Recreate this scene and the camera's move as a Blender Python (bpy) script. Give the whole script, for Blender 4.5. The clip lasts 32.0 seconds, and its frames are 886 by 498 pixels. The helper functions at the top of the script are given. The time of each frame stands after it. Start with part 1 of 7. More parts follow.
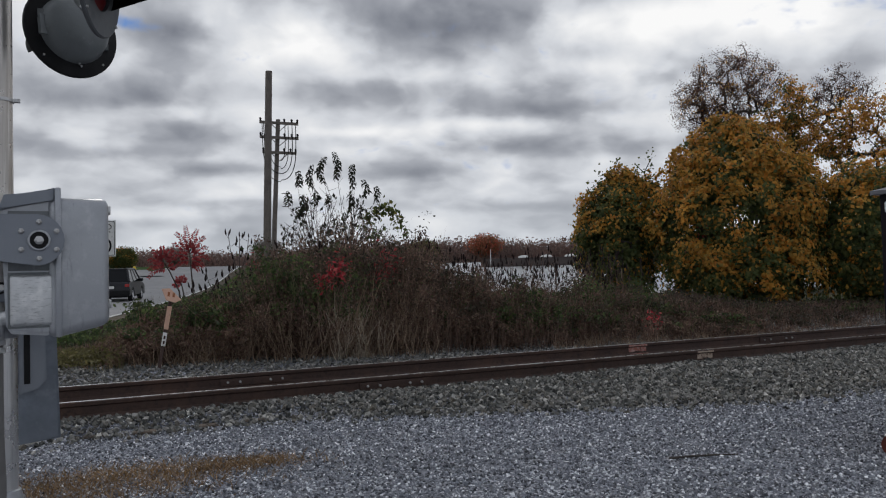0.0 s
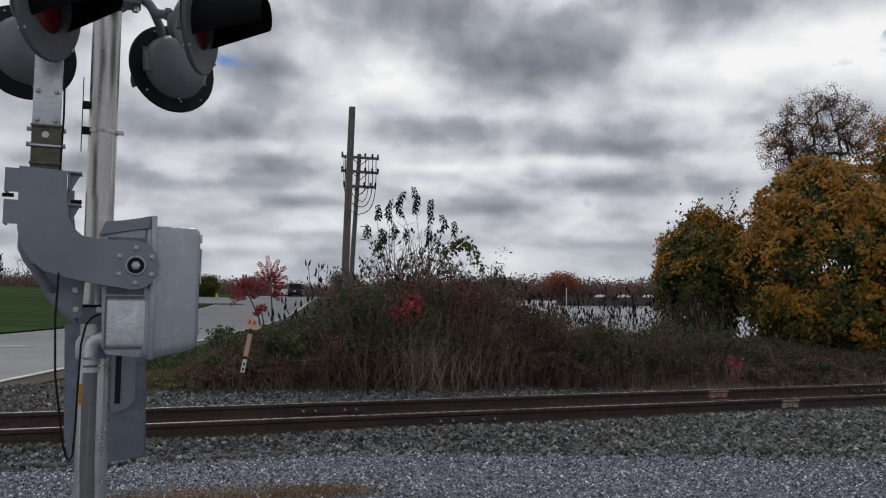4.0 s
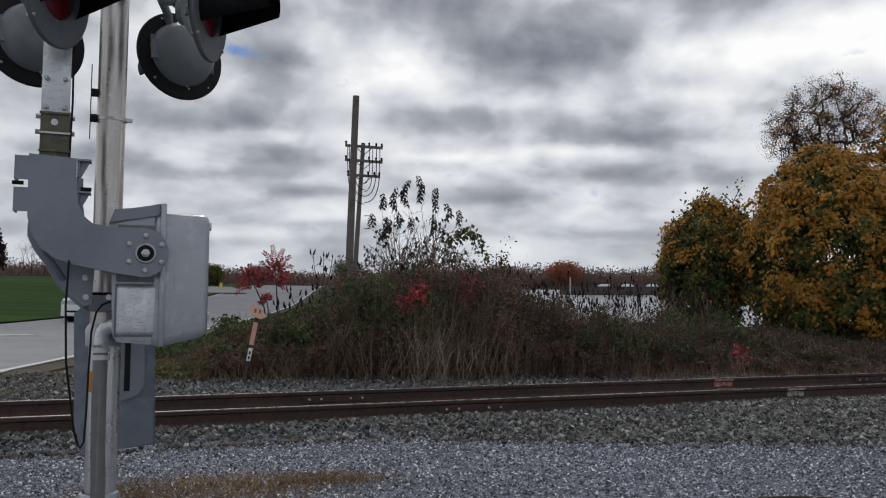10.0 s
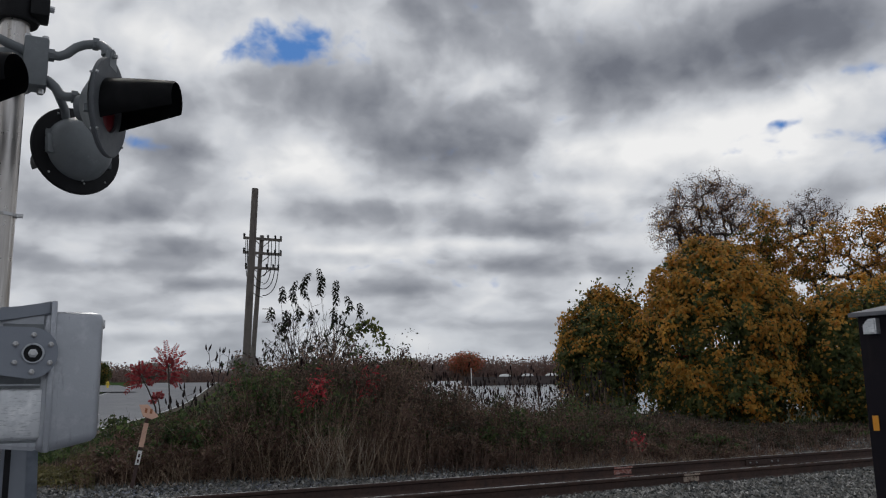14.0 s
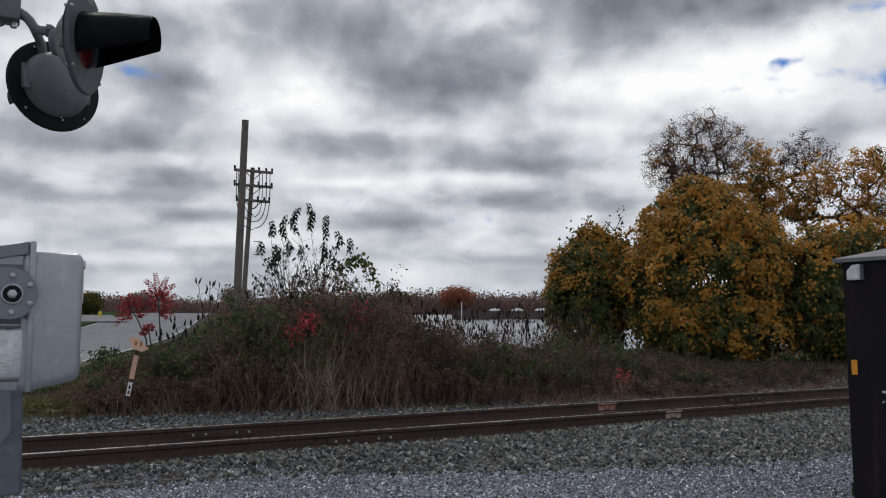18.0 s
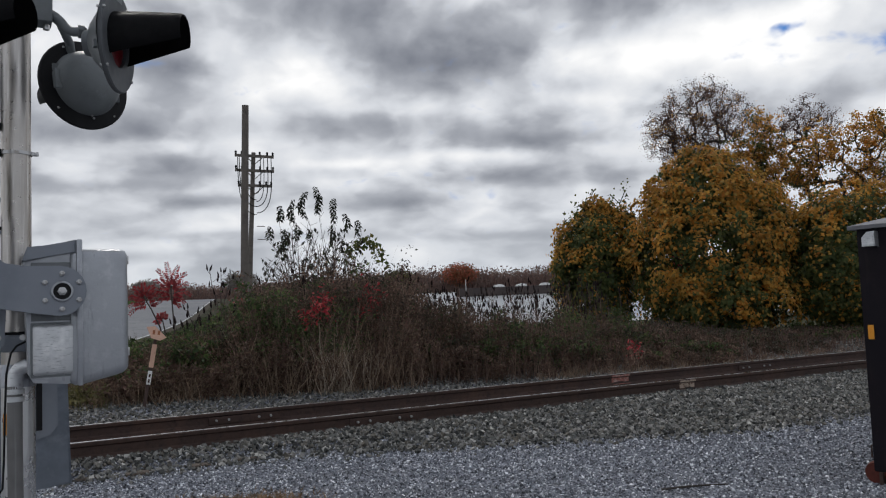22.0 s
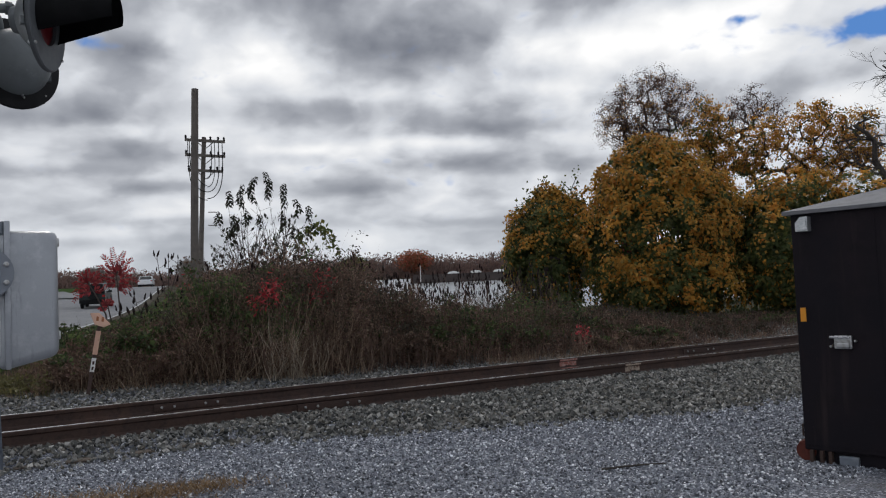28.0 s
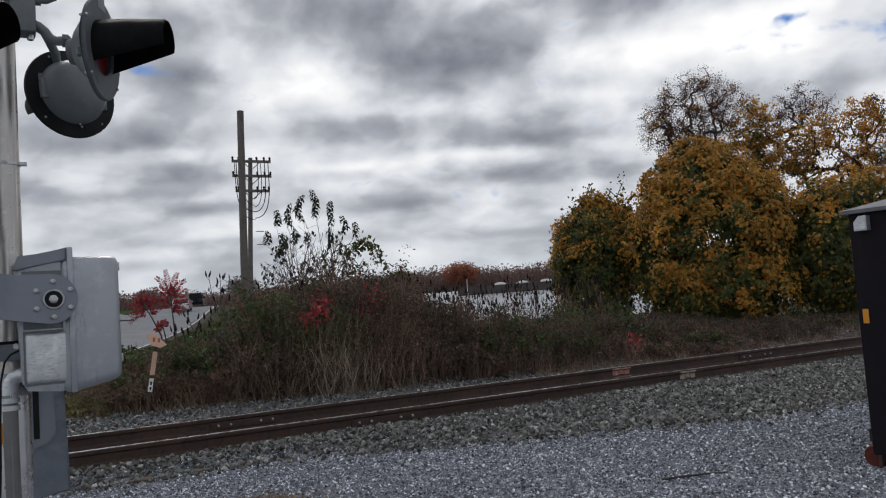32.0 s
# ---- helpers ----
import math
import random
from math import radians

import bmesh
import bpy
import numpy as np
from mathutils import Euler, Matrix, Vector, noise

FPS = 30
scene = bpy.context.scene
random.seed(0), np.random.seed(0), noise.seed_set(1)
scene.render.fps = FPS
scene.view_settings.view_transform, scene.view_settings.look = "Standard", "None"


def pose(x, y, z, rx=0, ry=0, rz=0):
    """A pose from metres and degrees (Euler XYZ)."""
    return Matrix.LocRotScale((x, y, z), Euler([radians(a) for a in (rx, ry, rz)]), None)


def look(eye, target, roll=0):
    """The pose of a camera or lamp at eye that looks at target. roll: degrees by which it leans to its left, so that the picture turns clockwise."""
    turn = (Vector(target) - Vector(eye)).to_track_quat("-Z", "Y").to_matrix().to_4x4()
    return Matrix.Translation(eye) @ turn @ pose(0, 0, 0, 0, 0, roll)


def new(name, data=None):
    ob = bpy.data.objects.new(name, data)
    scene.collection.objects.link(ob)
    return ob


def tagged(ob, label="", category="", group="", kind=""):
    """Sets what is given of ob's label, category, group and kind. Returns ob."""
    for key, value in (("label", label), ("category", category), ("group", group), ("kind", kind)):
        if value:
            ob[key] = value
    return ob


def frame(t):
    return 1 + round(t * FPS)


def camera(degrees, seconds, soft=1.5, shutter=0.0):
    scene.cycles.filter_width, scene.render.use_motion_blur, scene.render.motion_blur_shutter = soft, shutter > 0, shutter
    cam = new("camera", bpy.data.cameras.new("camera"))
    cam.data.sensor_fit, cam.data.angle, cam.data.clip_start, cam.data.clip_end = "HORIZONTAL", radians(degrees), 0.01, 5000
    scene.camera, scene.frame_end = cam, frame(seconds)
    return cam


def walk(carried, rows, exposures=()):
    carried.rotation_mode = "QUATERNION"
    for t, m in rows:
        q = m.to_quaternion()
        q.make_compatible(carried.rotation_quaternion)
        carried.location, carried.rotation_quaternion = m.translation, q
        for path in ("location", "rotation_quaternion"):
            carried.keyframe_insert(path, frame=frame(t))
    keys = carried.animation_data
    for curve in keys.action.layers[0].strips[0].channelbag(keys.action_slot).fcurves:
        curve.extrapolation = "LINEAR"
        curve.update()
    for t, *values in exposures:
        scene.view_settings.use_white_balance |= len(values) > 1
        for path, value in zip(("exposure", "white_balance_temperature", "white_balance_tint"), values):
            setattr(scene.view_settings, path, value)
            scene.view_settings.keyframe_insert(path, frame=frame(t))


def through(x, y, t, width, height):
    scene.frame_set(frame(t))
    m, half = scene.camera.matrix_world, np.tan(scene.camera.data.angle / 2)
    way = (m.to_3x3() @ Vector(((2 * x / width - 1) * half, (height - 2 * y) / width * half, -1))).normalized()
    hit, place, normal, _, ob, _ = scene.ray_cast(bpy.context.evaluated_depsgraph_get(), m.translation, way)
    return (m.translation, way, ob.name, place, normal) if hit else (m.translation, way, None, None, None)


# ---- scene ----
cam = camera(56.8, 32.0, soft=1.15)
PATH = [
    (0, (0.269, -0.703, 1.48), (1.168, 1.082, 1.551), -1.5),
    (0.5, (0.293, -0.748, 1.475), (1.249, 1.007, 1.55), -0.7),
    (1, (0.278, -0.717, 1.476), (1.193, 1.06, 1.558), -0.9),
    (1.5, (0.275, -0.716, 1.483), (1.142, 1.084, 1.58), -0.6),
    (2, (0.26, -0.714, 1.473), (1.088, 1.105, 1.558), -0.1),
    (2.5, (0.249, -0.705, 1.481), (1.021, 1.137, 1.581), 0.2),
    (3, (0.253, -0.7, 1.476), (1.009, 1.149, 1.59), 0.1),
    (3.5, (0.244, -0.69, 1.473), (0.993, 1.159, 1.618), 0.3),
    (4, (0.239, -0.715, 1.477), (0.969, 1.14, 1.637), 0.4),
    (4.5, (0.23, -0.691, 1.474), (0.886, 1.192, 1.64), 0.5),
    (6.3, (0.2, -0.678, 1.474), (0.775, 1.234, 1.648), -0.1),
    (6.5, (0.208, -0.676, 1.474), (0.824, 1.22, 1.643), -0.0),
    (6.6, (0.215, -0.675, 1.474), (0.877, 1.203, 1.633), 0.14),
    (6.8, (0.23, -0.673, 1.475), (0.989, 1.169, 1.611), 0.43),
    (7, (0.243, -0.671, 1.476), (1.09, 1.137, 1.591), 0.7),
    (7.5, (0.243, -0.694, 1.465), (1.166, 1.076, 1.587), 1.4),
    (8, (0.251, -0.7, 1.477), (1.159, 1.076, 1.63), 1.4),
    (8.5, (0.235, -0.717, 1.473), (1.097, 1.082, 1.624), 1.4),
    (9, (0.229, -0.711, 1.477), (1.046, 1.109, 1.623), 1.1),
    (9.5, (0.217, -0.712, 1.467), (0.981, 1.132, 1.597), 0.5),
    (10, (0.215, -0.699, 1.469), (0.938, 1.161, 1.603), 0.4),
    (10.5, (0.21, -0.696, 1.466), (0.929, 1.166, 1.593), 0.3),
    (11, (0.21, -0.686, 1.463), (0.927, 1.177, 1.588), -0.0),
    (11.5, (0.217, -0.68, 1.475), (0.998, 1.157, 1.599), 0.1),
    (12, (0.23, -0.703, 1.471), (1.085, 1.101, 1.591), 0.5),
    (12.5, (0.232, -0.689, 1.465), (1.068, 1.123, 1.591), 1.0),
    (13, (0.221, -0.698, 1.445), (1.027, 1.115, 1.7), 3.3),
    (13.2, (0.226, -0.682, 1.446), (1.042, 1.122, 1.724), 3.6),
    (13.5, (0.221, -0.695, 1.44), (1.047, 1.1, 1.751), 3.2),
    (13.8, (0.198, -0.713, 1.443), (1.121, 1.011, 1.86), 1.5),
    (14, (0.183, -0.747, 1.475), (1.115, 0.986, 1.829), -1.0),
    (14.2, (0.184, -0.765, 1.498), (1.177, 0.951, 1.757), -2.9),
    (14.5, (0.21, -0.724, 1.52), (1.297, 0.946, 1.694), -4.1),
    (16.5, (0.229, -0.717, 1.506), (1.376, 0.92, 1.567), -0.4),
    (16.6, (0.226, -0.722, 1.507), (1.362, 0.921, 1.581), -0.5),
    (17, (0.213, -0.743, 1.512), (1.307, 0.926, 1.639), -0.9),
    (17.5, (0.214, -0.751, 1.518), (1.25, 0.952, 1.685), -0.6),
    (18, (0.23, -0.751, 1.528), (1.188, 0.994, 1.723), -0.3),
    (18.5, (0.218, -0.754, 1.527), (1.112, 1.022, 1.739), -0.5),
    (19, (0.217, -0.767, 1.528), (1.062, 1.033, 1.745), -0.2),
    (19.5, (0.219, -0.756, 1.525), (1.062, 1.045, 1.735), 0.3),
    (20, (0.219, -0.736, 1.513), (1.087, 1.059, 1.67), 1.0),
    (20.5, (0.247, -0.727, 1.516), (1.156, 1.052, 1.616), 0.1),
    (21, (0.218, -0.71, 1.508), (1.078, 1.094, 1.576), -0.7),
    (21.5, (0.15, -0.708, 1.516), (0.991, 1.104, 1.606), -2.4),
    (22, (0.047, -0.768, 1.552), (1.003, 0.983, 1.693), -2.3),
    (22.5, (0.014, -0.761, 1.563), (1.053, 0.945, 1.675), -0.6),
    (23, (0.071, -0.745, 1.55), (1.13, 0.951, 1.597), -0.7),
    (23.5, (0.111, -0.753, 1.547), (1.127, 0.968, 1.62), -1.4),
    (24, (0.115, -0.77, 1.542), (1.089, 0.973, 1.664), -2.3),
    (24.5, (0.094, -0.755, 1.542), (1.0, 1.021, 1.696), -2.4),
    (25, (0.087, -0.765, 1.534), (0.936, 1.04, 1.678), -3.4),
    (25.5, (0.1, -0.76, 1.528), (1.006, 1.019, 1.655), -3.7),
    (26, (0.129, -0.79, 1.527), (1.173, 0.913, 1.635), -3.5),
    (26.5, (0.132, -0.816, 1.527), (1.202, 0.869, 1.64), -3.6),
    (28.5, (0.106, -0.829, 1.527), (1.146, 0.876, 1.632), -2.0),
    (29, (0.098, -0.826, 1.523), (1.104, 0.897, 1.653), -2.5),
    (29.5, (0.084, -0.824, 1.524), (1.056, 0.918, 1.659), -2.3),
    (30, (0.086, -0.815, 1.518), (1.044, 0.937, 1.633), -2.3),
    (30.5, (0.085, -0.809, 1.519), (1.041, 0.945, 1.621), -2.7),
    (31, (0.09, -0.822, 1.528), (1.065, 0.92, 1.65), -3.6),
    (31.5, (0.081, -0.806, 1.533), (1.037, 0.945, 1.672), -3.7),
    (32, (0.088, -0.809, 1.532), (1.043, 0.943, 1.672), -4.1),
]
EXPOSURES = [(0.0, 0.0), (4.5, -0.06), (8.0, 0.05), (12.5, 0.05), (13.0, 0.12), (13.3, 0.12), (13.8, 0.2), (14.0, -0.15), (14.2, -0.25), (14.5, -0.2), (16.5, 0.16), (18.0, 0.05), (20.0, 0.02), (23.5, 0.13), (25.0, -0.02), (26.5, 0.05), (29.0, 0.08), (32.0, 0.08)]
walk(cam, [(t, look(eye, target, roll)) for t, eye, target, roll in PATH], EXPOSURES)

# ---- light ----
SUN_EL, SUN_AZ = 52.0, 12.0     # the veiled sun stands ahead, over the far side of the track
SUNS = Vector((math.sin(radians(SUN_AZ)), math.cos(radians(SUN_AZ)), math.tan(radians(SUN_EL))))
sun = new("sun", bpy.data.lights.new("sun", "SUN"))
sun.data.energy, sun.data.angle, sun.data.color = 1.35, radians(14), (1.0, 0.96, 0.9)
sun.matrix_world = look(SUNS * 300, (0, 0, 0))


class Nodes:
    """A short way to write node trees."""

    def __init__(self, tree):
        self.tree = tree
        tree.nodes.clear()

    def add(self, kind, **values):
        node = self.tree.nodes.new(kind)
        for key, value in values.items():
            if key.startswith("i_"):
                self.plug(node.inputs[int(key[2:])], value)
            elif key == "operation":
                node.operation = value
            elif key == "use_clamp":
                node.use_clamp = value
            elif key == "data_type":
                node.data_type = value
            elif key == "blend_type":
                node.blend_type = value
        return node

    def plug(self, socket, value):
        if isinstance(value, bpy.types.NodeSocket):
            self.tree.links.new(value, socket)
        elif isinstance(value, bpy.types.Node):
            self.tree.links.new(value.outputs[0], socket)
        else:
            socket.default_value = value

    def math(self, op, a, b=0.0, clamp=False):
        n = self.add("ShaderNodeMath", operation=op, use_clamp=clamp)
        self.plug(n.inputs[0], a)
        self.plug(n.inputs[1], b)
        return n.outputs[0]

    def ramp(self, fac, stops, interp="LINEAR"):
        n = self.add("ShaderNodeValToRGB")
        n.color_ramp.interpolation = interp
        el = n.color_ramp.elements
        while len(el) < len(stops):
            el.new(0.5)
        for e, (p, c) in zip(el, stops):
            e.position = p
            e.color = (c, c, c, 1) if isinstance(c, (int, float)) else (*c, 1)
        self.plug(n.inputs[0], fac)
        return n.outputs[0]

    def mix(self, fac, a, b, blend="MIX"):
        n = self.add("ShaderNodeMix", data_type="RGBA", blend_type=blend)
        self.plug(n.inputs[0], fac)
        self.plug(n.inputs[6], a if not isinstance(a, tuple) else (*a, 1))
        self.plug(n.inputs[7], b if not isinstance(b, tuple) else (*b, 1))
        return n.outputs[2]

    def noise(self, vec, scale, detail=4.0, rough=0.55, distort=0.0):
        n = self.add("ShaderNodeTexNoise")
        self.plug(n.inputs["Vector"], vec)
        n.inputs["Scale"].default_value, n.inputs["Detail"].default_value = scale, detail
        n.inputs["Roughness"].default_value, n.inputs["Distortion"].default_value = rough, distort
        return n.outputs["Fac"]


# dark banks of the cloud layer, overhead and low, its bright folds and blue gaps: x, y, half length, half width, turn, weight
BANKS = [(255, 261, 66, 50, -0.45, 1.0), (292, 205, 44, 40, -0.46, 0.8), (222, 428, 62, 44, -0.44, 1.0), (133, 367, 36, 46, -0.44, 0.8), (141, 252, 28, 22, -0.45, 0.8), (48, 391, 30, 26, -0.46, 0.3), (76, 493, 24, 26, -0.42, 0.5),
         (426, 468, 22, 44, -0.41, 0.6), (558, 389, 44, 56, -0.42, 0.6), (20, 200, 40, 30, -0.4, 0.5)]
LOW_BANKS = [(34, 684, 74, 70, -0.42, 0.95), (150, 830, 70, 60, -0.4, 0.5), (223, 605, 46, 56, -0.42, 0.7), (351, 577, 44, 50, -0.5, 0.5), (436, 593, 66, 44, -0.41, 0.8), (232, 1075, 60, 80, -0.37, 0.9), (457, 1012, 80, 90, -0.36, 0.8), (484, 801, 80, 50, -0.38, 0.55), (86, 961, 84, 50, -0.38, 0.5),
             (-60, 900, 90, 60, -0.3, 0.5), (650, 760, 90, 60, -0.4, 0.5), (360, 1500, 220, 120, 0.1, 0.5), (900, 1500, 250, 130, 0.1, 0.5), (0, 1900, 300, 150, 0.0, 0.5)]
BRIGHT = [(194, 321, 24, 26, -0.45, 0.9), (317, 388, 44, 38, -0.43, 0.8), (254, 535, 34, 24, -0.43, 0.6), (109, 734, 34, 36, -0.41, 0.8), (387, 330, 52, 60, -0.44, 0.9), (372, 483, 42, 30, -0.42, 0.5), (56, 337, 28, 34, -0.46, 0.9), (154, 483, 18, 44, -0.45, 0.7),
          (351, 272, 32, 32, -0.45, 0.6), (317, 1420, 90, 90, -0.32, 0.6), (389, 688, 60, 36, -0.4, 0.7), (316, 770, 56, 30, -0.4, 0.7), (170, 1780, 170, 150, -0.28, 0.6), (700, 520, 80, 60, -0.4, 0.6)]
GAPS = [(96, 318, 22, 19, -0.3, 1.5), (53, 474, 14, 24, -0.46, 1.15), (379, 304, 16, 12, -0.45, 0.8), (424, 307, 13, 10, -0.43, 0.75), (397, 348, 12, 10, -0.42, 0.7), (347, 230, 9, 11, -0.44, 0.9), (456, 266, 27, 38, -0.59, 2.7), (-97, 563, 22, 34, -0.31, 1.0), (372, 304, 12, 10, -0.6, 0.5)]


def blobs(n, x, y, rows):
    """The sum of soft ellipses on the cloud layer."""
    total = None
    for bx, by, a, b, turn, w in rows:
        dx, dy = n.math("SUBTRACT", x, bx), n.math("SUBTRACT", y, by)
        c, s = math.cos(turn), math.sin(turn)
        u = n.math("ADD", n.math("MULTIPLY", dx, c / a), n.math("MULTIPLY", dy, s / a))
        v = n.math("ADD", n.math("MULTIPLY", dx, -s / b), n.math("MULTIPLY", dy, c / b))
        q = n.math("ADD", n.math("MULTIPLY", u, u), n.math("MULTIPLY", v, v))
        g = n.math("MULTIPLY", n.math("POWER", 2.718, n.math("MULTIPLY", q, -0.8)), w)
        total = g if total is None else n.math("ADD", total, g)
    return total


def cloud_colour(n, vec, rows):
    """Broken stratocumulus: lumps that flatten towards the horizon, with dark banks and blue gaps."""
    raw = n.add("ShaderNodeSeparateXYZ", i_0=vec)
    rx, ry = raw.outputs[0], raw.outputs[1]
    reach = n.math("SQRT", n.math("ADD", n.math("MULTIPLY", rx, rx), n.math("MULTIPLY", ry, ry)))
    height = n.math("ARCTAN2", 150.0, reach)
    lump = n.add("ShaderNodeCombineXYZ", i_0=n.math("MULTIPLY", n.math("ARCTAN2", rx, ry), 9.0), i_1=n.math("MULTIPLY", n.math("SQRT", height), 16.5))
    bend = n.add("ShaderNodeTexNoise")
    n.plug(bend.inputs["Vector"], lump)
    bend.inputs["Scale"].default_value, bend.inputs["Detail"].default_value = 1.1, 4.0
    tilt = n.add("ShaderNodeVectorMath", operation="SUBTRACT", i_0=bend.outputs["Color"], i_1=(0.5, 0.5, 0.5))
    wide = n.add("ShaderNodeVectorMath", operation="SCALE", i_0=tilt)
    n.plug(wide.inputs["Scale"], n.math("ADD", n.math("MULTIPLY", reach, 0.13), 8.0))
    near = n.add("ShaderNodeVectorMath", operation="SCALE", i_0=tilt)
    near.inputs["Scale"].default_value = 0.5
    round_lump = n.add("ShaderNodeVectorMath", operation="MULTIPLY", i_0=lump, i_1=(1.0, 0.74, 1.0))
    soft = n.add("ShaderNodeVectorMath", operation="ADD", i_0=round_lump, i_1=near)
    xyz = n.add("ShaderNodeSeparateXYZ", i_0=n.add("ShaderNodeVectorMath", operation="ADD", i_0=vec, i_1=wide))
    big = n.noise(soft, 0.5, 1.5, 0.5)
    mid = n.noise(soft, 1.15, 2.6, 0.48)
    fine = n.noise(soft, 3.4, 3.0, 0.5)
    light = n.math("ADD", n.math("MULTIPLY", big, 0.32), n.math("ADD", n.math("MULTIPLY", mid, 0.42), n.math("MULTIPLY", fine, 0.1)))
    if rows:
        light = n.math("SUBTRACT", light, n.math("MULTIPLY", blobs(n, xyz.outputs[0], xyz.outputs[1], BANKS + LOW_BANKS), 0.2))
        light = n.math("ADD", light, n.math("MULTIPLY", blobs(n, xyz.outputs[0], xyz.outputs[1], BRIGHT), 0.16))
        light = n.math("ADD", light, 0.172)
    if not rows:
        light = n.math("ADD", light, 0.09)
    colour = n.ramp(light, [(0.14, (0.1, 0.108, 0.135)), (0.36, (0.19, 0.205, 0.245)), (0.5, (0.4, 0.42, 0.465)), (0.6, (0.68, 0.705, 0.75)), (0.74, (1.0, 1.0, 1.0))])
    if rows:
        gap = n.math("ADD", blobs(n, xyz.outputs[0], xyz.outputs[1], GAPS), n.math("MULTIPLY", n.math("SUBTRACT", n.math("ADD", fine, n.math("MULTIPLY", n.math("SUBTRACT", mid, 0.5), 0.6)), 0.5), 2.6))
        colour = n.mix(n.ramp(n.math("MULTIPLY", gap, 0.42), [(0.16, 0.0), (0.72, 1.0)], "EASE"), colour, (0.1, 0.25, 0.6))
    return colour


world = bpy.data.worlds.new("world")
world.use_nodes = True
scene.world = world
n = Nodes(world.node_tree)
sky = n.add("ShaderNodeTexSky")
sky.sky_type, sky.sun_disc, sky.sun_elevation, sky.sun_rotation = "NISHITA", False, radians(SUN_EL), radians(SUN_AZ)
where = n.add("ShaderNodeNewGeometry").outputs["Position"]
up = n.add("ShaderNodeSeparateXYZ", i_0=where).outputs[2]
lift = n.math("MAXIMUM", up, 0.035)
plane = n.add("ShaderNodeVectorMath", operation="SCALE", i_0=where)
n.plug(plane.inputs["Scale"], n.math("DIVIDE", 150.0, lift))
clouds = cloud_colour(n, plane.outputs[0], False)
veil = n.mix(n.ramp(up, [(0.0, 0.0), (0.12, 1.0)]), (0.62, 0.65, 0.69), clouds)
overcast = n.add("ShaderNodeBackground", i_0=veil, i_1=1.2)
clear = n.add("ShaderNodeBackground", i_0=sky.outputs[0], i_1=0.08)
mixed = n.add("ShaderNodeMixShader", i_0=0.12, i_1=overcast.outputs[0], i_2=clear.outputs[0])
n.add("ShaderNodeOutputWorld", i_0=mixed.outputs[0])


# ---- materials ----
def material(name, base, rough=0.8, metal=0.0, spots=(), bump=0.0, bump_scale=30.0, island=None, thing=0.0, space="Object", coat=0.0, spec=0.5):
    """A surface. base: colour; spots: (scale, colour, from, to) patches laid over it; island: colours picked leaf by leaf;
    thing: how far copies differ in lightness."""
    m = bpy.data.materials.new(name)
    m.use_nodes = True
    n = Nodes(m.node_tree)
    vec = n.add("ShaderNodeTexCoord").outputs["Object"] if space == "Object" else n.add("ShaderNodeNewGeometry").outputs["Position"]
    colour = n.mix(0.0, base, base)
    if island:
        pick = n.add("ShaderNodeNewGeometry").outputs["Random Per Island"]
        colour = n.ramp(pick, [(k / max(1, len(island) - 1), c) for k, c in enumerate(island)])
    for scale, tint, lo, hi, *streak in spots:
        at = vec
        if streak:
            at = n.add("ShaderNodeVectorMath", operation="MULTIPLY", i_0=vec, i_1=(1.0, 1.0, streak[0]) if len(streak) == 1 else (streak[0], streak[1], 1.0)).outputs[0]
        colour = n.mix(n.ramp(n.noise(at, scale, 5.0, 0.6), [(lo, 0.0), (hi, 1.0)]), colour, tint)
    if thing:
        r = n.add("ShaderNodeObjectInfo").outputs["Random"]
        hsv = n.add("ShaderNodeHueSaturation", i_4=colour)
        n.plug(hsv.inputs["Value"], n.math("ADD", n.math("MULTIPLY", r, 2 * thing), 1 - thing))
        colour = hsv.outputs[0]
    p = n.add("ShaderNodeBsdfPrincipled")
    n.plug(p.inputs["Base Color"], colour)
    p.inputs["Metallic"].default_value = metal
    n.plug(p.inputs["Roughness"], n.math("ADD", n.math("MULTIPLY", n.math("SUBTRACT", n.noise(vec, bump_scale * 0.4, 4.0), 0.5), 0.3), rough, True))
    p.inputs["Coat Weight"].default_value = coat
    p.inputs["Specular IOR Level"].default_value = spec
    if bump:
        b = n.add("ShaderNodeBump")
        b.inputs["Strength"].default_value, b.inputs["Distance"].default_value = bump, 0.02
        n.plug(b.inputs["Height"], n.noise(vec, bump_scale, 5.0, 0.65))
        n.plug(p.inputs["Normal"], b.outputs[0])
    n.add("ShaderNodeOutputMaterial", i_0=p.outputs[0])
    return m


def leaf_material(name, colours, through=0.42, rough=0.6):
    """Leaves that let some light through, each of a colour of its own."""
    m = bpy.data.materials.new(name)
    m.use_nodes = True
    n = Nodes(m.node_tree)
    geo = n.add("ShaderNodeNewGeometry")
    colour = n.ramp(geo.outputs["Random Per Island"], [(k / max(1, len(colours) - 1), c) for k, c in enumerate(colours)])
    patch = n.noise(geo.outputs["Position"], 0.9, 3.0)
    hsv = n.add("ShaderNodeHueSaturation", i_4=colour)
    n.plug(hsv.inputs["Value"], n.math("ADD", n.math("MULTIPLY", patch, 1.5), 0.28))
    p = n.add("ShaderNodeBsdfPrincipled", i_0=hsv.outputs[0])
    p.inputs["Roughness"].default_value = rough
    p.inputs["Specular IOR Level"].default_value = 0.25
    t = n.add("ShaderNodeBsdfTranslucent", i_0=hsv.outputs[0])
    s = n.add("ShaderNodeMixShader", i_0=through, i_1=p.outputs[0], i_2=t.outputs[0])
    n.add("ShaderNodeOutputMaterial", i_0=s.outputs[0])
    return m


